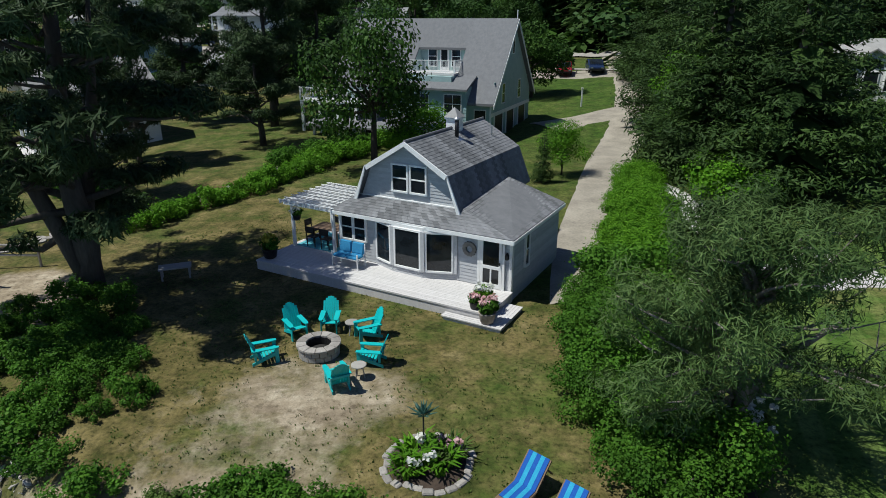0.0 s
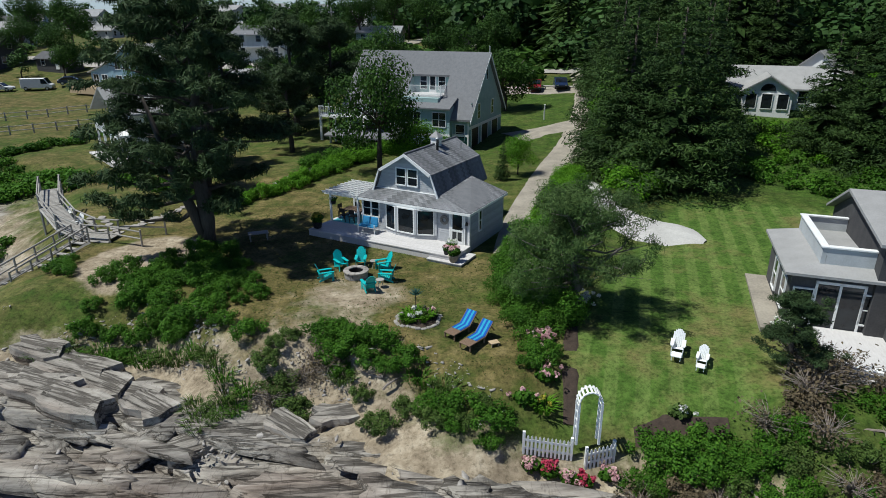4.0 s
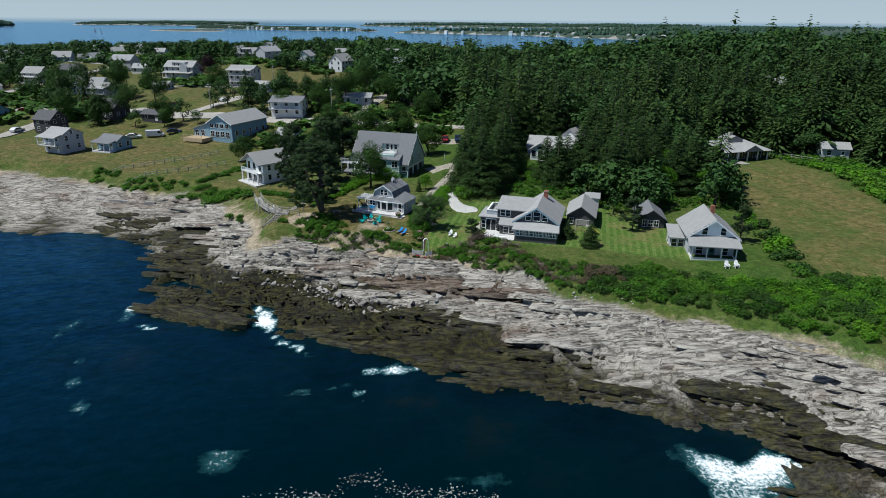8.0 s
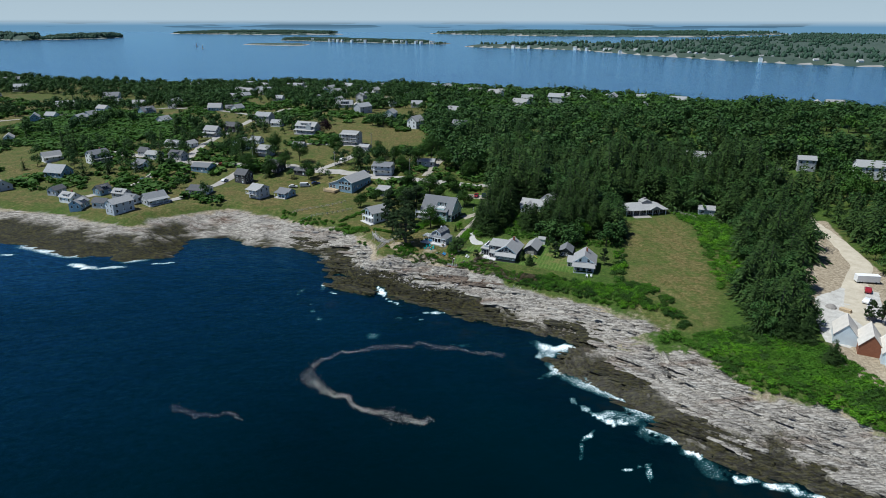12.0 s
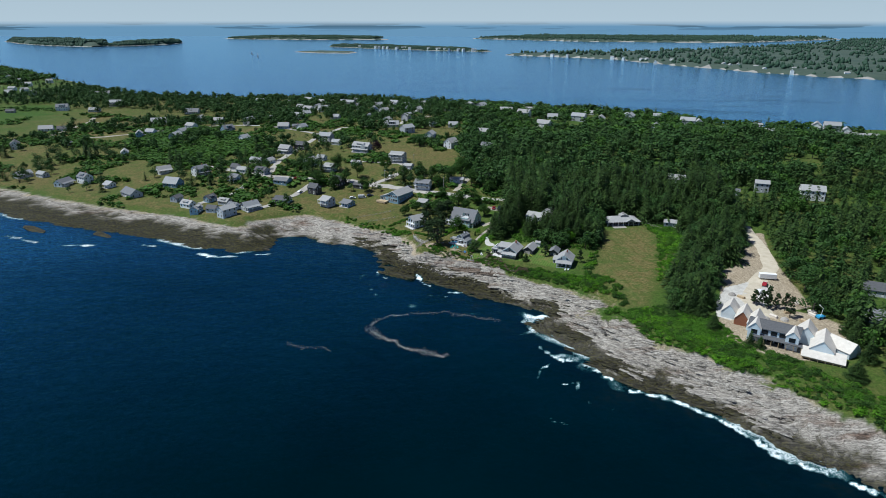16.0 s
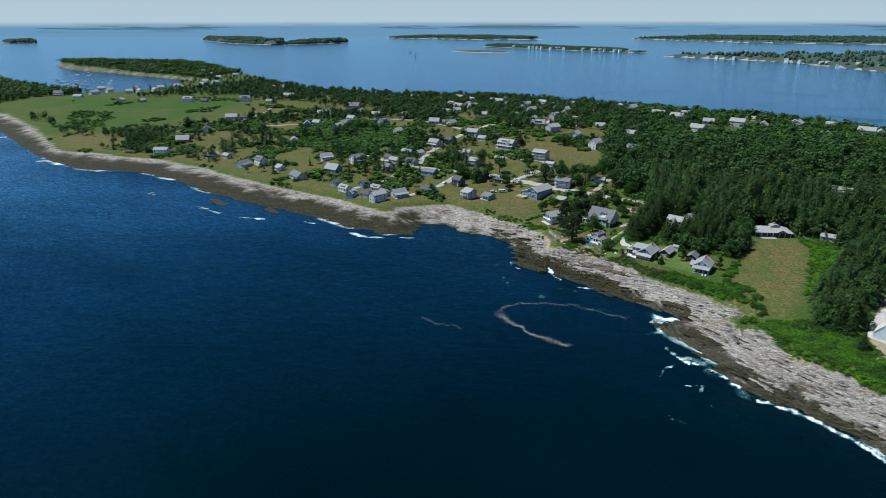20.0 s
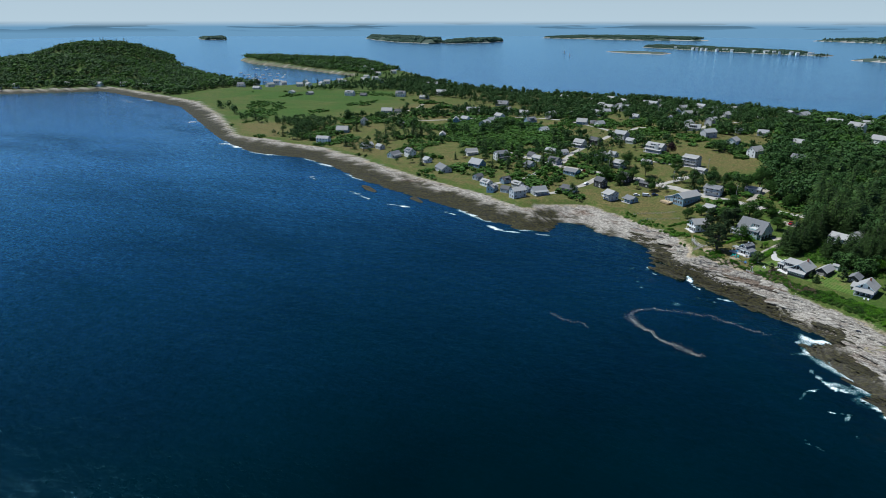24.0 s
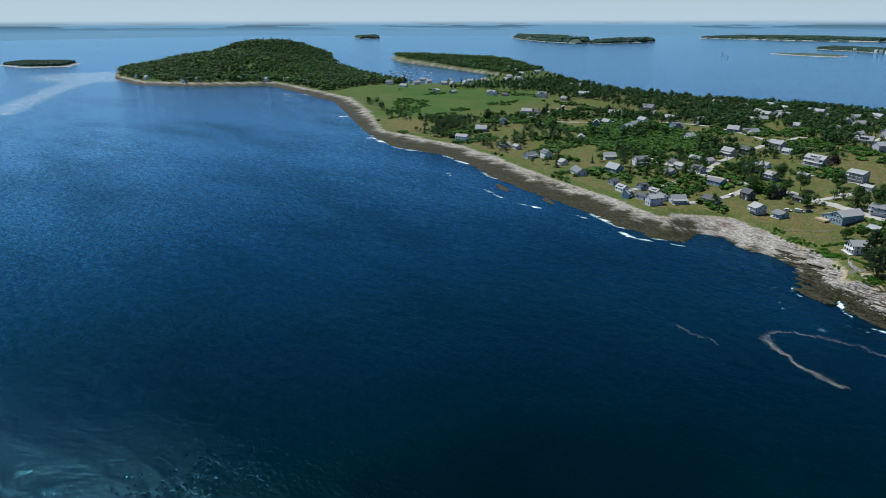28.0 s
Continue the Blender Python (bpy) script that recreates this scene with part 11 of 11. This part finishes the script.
# ---- flagstones ----
PAVERS = []
for k in range(5):
    g = np.random.default_rng(200 + k)
    ring = [(0.34 * (0.8 + 0.35 * g.random()) * math.cos(a), 0.26 * (0.8 + 0.35 * g.random()) * math.sin(a), 0) for a in np.linspace(0, 2 * math.pi, 8)[:-1]]
    PAVERS.append(Solid().prism(ring, (0, 0, 0.12)).mesh("flagstone", STONE))
terrace = thing("stone_terrace", pose(0, 0, 0), "irregular pale flagstones laid in the lawn", "paving", kind="structure")
spots = scatter(900, (-28.5, -22.5, 6.2, 10.6), lambda p: in_polygon(p[:, 0], p[:, 1], [(-28.2, 10.2), (-25.2, 10.2), (-23.0, 7.6), (-23.6, 6.6), (-26.8, 7.6)]), 0.58)
path_spots = along([(-23.2, 7.3), (-22.2, 8.4), (-21.1, 10.8), (-19.5, 13.6), (-17.0, 15.5), (-14.5, 19), (-12.3, 23), (-9.4, 27.5)], 0.55, 0.16)
second = along([(-23.0, 7.9), (-21.7, 10.0), (-20.4, 13.2)], 0.62, 0.16)
for x, y in np.concatenate([spots, path_spots, second]):
    part("flagstone", PAVERS[int(rng.integers(5))], None, terrace, m=pose(x, y, ground(x, y) - 0.06, 0, 0, 360 * rng.random()))
copy_thing(white_chair, face(-27.2, 9.5, -29, 4, ground(-27.2, 9.5) + 0.05))
copy_thing(white_chair, face(-25.7, 8.1, -28, 3, ground(-25.7, 8.1) + 0.05))

bench = thing("garden_table", pose(-13.2, 5.1, ground(-13.2, 5.1), 0, 0, 20), "small grey wooden table under the old pine", "table")
part("tabletop", Solid().box(-0.6, 0.6, -0.3, 0.3, 0.44, 0.49), GREY_WOOD, bench, bevel=0.01)
for px in (-0.5, 0.5):
    for py in (-0.22, 0.22):
        part("leg", Solid().box(px - 0.035, px + 0.035, py - 0.035, py + 0.035, -0.05, 0.44), GREY_WOOD, bench)


# ---- cars ----
def build_car(m, paint, label, long=4.4, tall=1.45, boxy=False, name="car"):
    ob = thing(name, m, label, "van" if boxy else "car", "parked cars")
    l, w = long / 2, 0.88
    if boxy:
        side = [(-l, 0.35), (l, 0.35), (l, 0.95), (l - 0.5, 1.15), (l - 1.1, tall), (-l, tall)]
        cab = [(l - 1.75, 1.15), (l - 0.62, 1.15), (l - 1.12, tall - 0.12), (l - 1.75, tall - 0.12)]
    else:
        side = [(-l, 0.35), (l, 0.35), (l, 0.68), (l - 0.15, 0.82), (l - 1.15, 0.92), (l - 1.9, tall), (-l + 1.0, tall), (-l + 0.25, 0.98), (-l, 0.92)]
        cab = [(l - 1.25, 0.95), (l - 1.92, tall - 0.08), (-l + 1.05, tall - 0.08), (-l + 0.45, 0.98)]
    part("body", Solid().prism([(x, -w, z) for x, z in side], (0, 2 * w, 0)), paint, ob, bevel=0.06)
    for y0 in (-w - 0.012, w - 0.004):
        part("side_window", Solid().prism([(x, y0, z) for x, z in cab], (0, 0.016, 0)), GLASS, ob)
    a, b = (side[4], side[3]) if boxy else (side[4], side[5])
    part("windscreen", Solid().prism([(a[0] + 0.012, -w + 0.12, a[1] + 0.03), (b[0] + 0.012, -w + 0.12, b[1] + 0.0), (b[0] + 0.03, -w + 0.12, b[1] + 0.02), (a[0] + 0.03, -w + 0.12, a[1] + 0.05)], (0, 2 * w - 0.24, 0)), GLASS, ob)
    for y in (-0.6, 0.6):
        part("headlight", Solid().box(l - 0.02, l + 0.015, y - 0.16, y + 0.16, 0.55, 0.68), METAL, ob)
    part("bumper", Solid().box(l - 0.02, l + 0.04, -0.8, 0.8, 0.36, 0.5), DARK_METAL, ob)
    for x in (-l + 0.8, l - 0.85):
        for y in (-w - 0.01, w - 0.19):
            wheel = part("wheel", Solid().tube([(x, y, 0.33), (x, y + 0.2, 0.33)], 0.33, 14), RUBBER, ob)
            part("rim", Solid().tube([(x, y - 0.01, 0.33), (x, y + 0.21, 0.33)], 0.19, 10), METAL, wheel)
    return ob


build_car(pose(13.2, 61.2, ground(13.2, 61.2) + 0.14, 0, 0, -100), CAR_RED, "red car parked by the street")
build_car(pose(16.6, 59.8, ground(16.6, 59.8) + 0.14, 0, 0, -97), CAR_BLUE, "dark blue car parked by the street")
build_car(pose(-73.7, 87.8, ground(-73.7, 87.8) + 0.08, 0, 0, 10), CAR_WHITE, "white van parked beside the blue hall", 5.2, 2.1, True, "van")
build_car(pose(-68.6, 89.8, ground(-68.6, 89.8) + 0.08, 0, 0, 20), CAR_BLUE, "dark car parked beside the blue hall")
build_car(pose(-79.5, 86.2, ground(-79.5, 86.2) + 0.08, 0, 0, 8), CAR_WHITE, "silver car parked beside the blue hall")
for x, y, t, paint, tone in ((-128, 122, 5, CAR_RED, "red"), (-60, 121, 70, CAR_WHITE, "white"), (-161, 96, 80, CAR_BLUE, "dark blue"), (-118, 96, 75, CAR_WHITE, "white"), (-152, 200, 88, CAR_WHITE, "white"), (-44, 100, 25, CAR_BLUE, "dark"), (128, -48, 40, CAR_WHITE, "white"), (133, -40, 60, CAR_RED, "red")):
    build_car(pose(x, y, ground(x, y) + 0.1, 0, 0, t), paint, tone + " car parked beside the road")

# ---- fences, poles and walls ----
rail = thing("guard_rail", pose(0, 0, 0), "low wooden guard rail on posts beside the grass", "fence")
for f in np.linspace(0, 1, 6):
    x, y = 11.6 + 7.5 * f, 62.6 - 5.1 * f
    part("post", Solid().box(-0.08, 0.08, -0.08, 0.08, -0.3, 0.6, pose(x, y, ground(x, y))), GREY_WOOD, rail)
part("beam", Solid().tube([(11.4, 62.7, ground(11.4, 62.7) + 0.55), (15.3, 60.1, ground(15.3, 60.1) + 0.55), (19.3, 57.4, ground(19.3, 57.4) + 0.55)], 0.12, 4), GREY_WOOD, rail)


def utility_pole(x, y, tall, turn):
    ob = thing("utility_pole", pose(x, y, ground(x, y), 0, 0, turn), "grey wooden utility pole with a crossbar", "pole", "utility poles")
    part("pole", Solid().tube([(0, 0, -0.5), (0, 0, tall)], [0.16, 0.1], 8), GREY_WOOD, ob)
    part("crossbar", Solid().box(-1.1, 1.1, -0.06, 0.06, tall - 0.9, tall - 0.75), GREY_WOOD, ob)
    for k in (-0.95, -0.35, 0.35, 0.95):
        part("insulator", Solid().tube([(k, 0, tall - 0.75), (k, 0, tall - 0.6)], 0.04, 6), WHITE, ob)


for x, y, t in ((24, 66, 20), (-20, 92, 70), (-62, 110, 65), (-112, 127, 80), (-160, 140, 30), (-47, 150, 60)):
    utility_pole(x, y, 9.5, t)
lamp_post = thing("post", pose(11.3, 43, ground(11.3, 43)), "short white post in the grass", "post")
part("shaft", Solid().box(-0.06, 0.06, -0.06, 0.06, -0.2, 1.7), WHITE, lamp_post)
part("cap", Solid().box(-0.1, 0.1, -0.1, 0.1, 1.7, 1.76), WHITE, lamp_post)

sea_wall = thing("sea_wall", pose(0, 0, 0), "grey stone sea wall at the lawn edge", "wall", kind="structure")
wall_turn = math.degrees(math.atan2(27.5 - 31.4, -54.8 + 68.8))
low = min(ground(-68.8, 31.4), ground(-54.8, 27.5)) - 0.8
for row in range(4):
    for k in range(13):
        x0 = -0.3 + 1.12 * k + 0.5 * (row % 2)
        block = Solid().box(x0 + 0.015, x0 + 1.09, -0.35 + 0.02 * rng.random(), 0.35, 0.5 * row, 0.5 * row + 0.48, pose(-68.8, 31.4, low, 0, 0, wall_turn))
        part("stone", block, STONE, sea_wall)


def rail_fence(way, label):
    ob = thing("rail_fence", pose(0, 0, 0), label, "fence")
    pts = along(way, 2.4, 0.0)
    for x, y in pts:
        part("post", Solid().box(-0.06, 0.06, -0.06, 0.06, -0.3, 1.1, pose(x, y, ground(x, y))), GREY_WOOD, ob)
    for (ax, ay), (bx, by) in zip(pts, pts[1:]):
        for h in (0.45, 0.95):
            part("rail", Solid().tube([(ax, ay, ground(ax, ay) + h), (bx, by, ground(bx, by) + h)], 0.045, 5), GREY_WOOD, ob)


rail_fence([(-70, 45), (-56, 52), (-47, 60)], "weathered rail fence across the lawn")
rail_fence([(-64, 36), (-52, 42), (-42, 50)], "weathered rail fence along the lawn")
rail_fence([(99, 44), (103, 38), (107, 33)], "weathered rail fence at the field corner")

# ---- driftwood, slabs and the crate on the shore ----
for x, y, t, size in ((-8.6, -9.0, 20, 1.5), (-5.2, -9.1, 150, 1.2), (-4.3, -9.6, 40, 1.0), (8.0, -15.4, 75, 1.6), (12.4, -14.6, -30, 2.0), (16.0, -16.0, 10, 1.6), (-10.6, -10.3, 60, 1.2)):
    ob = thing("driftwood", pose(x, y, ground(x, y) + 0.05, 0, 0, t), "bleached dead branch lying on the bank", "driftwood", "dead branches")
    s = Solid()
    limb(s, rng, (-size / 2, 0, 0), (size / 2, 0.1, 0.1), 0.06, 0.02, 0.1, 6, 5)
    for _ in range(5):
        f = rng.uniform(-0.4, 0.4) * size
        limb(s, rng, (f, 0.03, 0.05), (f + 0.3 * rng.normal(), 0.35 * rng.normal(), 0.25 * rng.random() + 0.05), 0.025, 0.006, 0.1, 4, 3)
    part("branch", s, DEAD_TWIG, ob)
for k, (x, y, l, w, h, t) in enumerate(((-18.6, -6.6, 1.9, 1.0, 0.55, -20), (-17.0, -7.6, 1.7, 0.9, 0.5, -25), (-15.6, -8.3, 1.5, 0.8, 0.5, -15), (-14.2, -9.4, 1.2, 0.8, 0.5, -30), (-19.3, -8.2, 1.6, 0.9, 0.5, -18), (-17.4, -9.2, 1.6, 0.9, 0.45, -22),
                                         (-12.0, -11.0, 1.0, 0.6, 0.5, 30), (-9.9, -11.4, 1.3, 0.7, 0.4, -10), (-8.3, -10.9, 1.2, 0.6, 0.4, -35), (-6.6, -10.3, 0.9, 0.6, 0.3, 10), (-21, -7.2, 1.7, 0.9, 0.5, -20), (-20.8, -5.4, 1.4, 0.8, 0.5, -16))):
    ob = new("rock_slab", plate_mesh(300 + k, l * 0.95, w * 0.9, h * 0.8, ROCK))
    ob.matrix_world = pose(x, y, float(strata_height(np.array([x]), np.array([y]))[0][0]) + 0.1, 4, 3, t)
    tagged(ob, "smooth pale grey rock slab below the bank", "rock", "slabs below the bank")
zc = float(strata_height(np.array([15.9]), np.array([-31.4]))[0][0])
ob = thing("crate", pose(15.9, -31.4, zc + 0.1, 6, 0, 25), "black plastic crate washed up on the rocks", "crate")
part("body", Solid().box(-0.55, 0.55, -0.35, 0.35, 0, 0.4), DARK_METAL, ob, bevel=0.03)
part("lid", Solid().box(-0.5, 0.5, -0.3, 0.3, 0.4, 0.44), METAL, ob)


# ---- tufts and pebbles ----
def tufts(name, label, places, size, material, category="grass"):
    n = len(places)
    z, _, _ = land_fields(places[:, 0], places[:, 1])
    reps = 3
    c = np.repeat(np.stack([places[:, 0], places[:, 1], z], 1), reps, 0) + rng.normal(size=(n * reps, 3)) * np.array([size * 0.6, size * 0.6, 0])
    up = np.stack([rng.normal(size=n * reps) * 0.6, rng.normal(size=n * reps) * 0.6, np.ones(n * reps)], 1)
    side = np.stack([rng.normal(size=n * reps), rng.normal(size=n * reps), np.zeros(n * reps)], 1)
    tall = size * (0.5 + rng.random(n * reps))
    c[:, 2] += tall * 0.35
    v = cards(c, up, side, tall, tall * 0.55)
    tagged(new(name, mesh_of(name, v, card_faces(n * reps), [material])), label, category, kind="stuff")


lawn_spots = scatter(16000, (-18, 3, -13, 14), lambda p: (ring_distance(p[:, 0], p[:, 1], COTTAGE_LAWN) > -0.5) & (value_noise(p[:, 0] / 1.1, p[:, 1] / 1.1, 91) > 0.45))
tufts("grass_tufts", "short green grass tufts in the dry lawn", lawn_spots[:4200], 0.055, DUSTY_LEAF)
for k, (x, y) in enumerate(((-20.6, -5.6), (-19.8, -5.3), (-19.0, -5.7), (-18.2, -5.4), (-17.4, -5.7), (-16.6, -5.5), (-15.8, -5.9), (-15.0, -6.0), (-14.2, -6.3), (-13.4, -6.4), (-12.7, -6.8), (-12.1, -7.4), (-11.6, -8.2), (-11.2, -9.0), (-11.4, -9.8), (-10.8, -9.6), (-11.9, -10.4), (-12.4, -9.4), (-10.4, -8.8), (-9.0, -8.8), (-6.4, -8.8), (-3.2, -9.6), (-2.2, -10.4))):
    ob = thing("beach_grass", pose(x, y, ground(x, y) - 0.03, 0, 0, 47 * k), "tall green beach grass clump on the bank", "grass", "beach grass on the bank")
    v = blades(np.random.default_rng(700 + k), 150, 0.55, 0.5, 0.035)
    part("blade_spray", mesh_of("blade_spray", v, card_faces(len(v) // 4), [DUSTY_LEAF if k % 3 else LEAF]), None, ob)
pebble_spots = scatter(9000, (-24, 0, -13, 3), lambda p: (lambda dv: (dv > -2.5) & (dv < 5))(land_fields(p[:, 0], p[:, 1])[1]) & (value_noise(p[:, 0] / 2.2, p[:, 1] / 2.2, 95) > 0.48))[:2600]
pz, _, _ = land_fields(pebble_spots[:, 0], pebble_spots[:, 1])
slab_heap("pebbles", "small pale stones scattered over the sandy bank", pebble_spots, pz + 0.01, rng.random(len(pebble_spots)) * 6, 0.03 + 0.16 * rng.random(len(pebble_spots)) ** 3, STONE, 9, False)
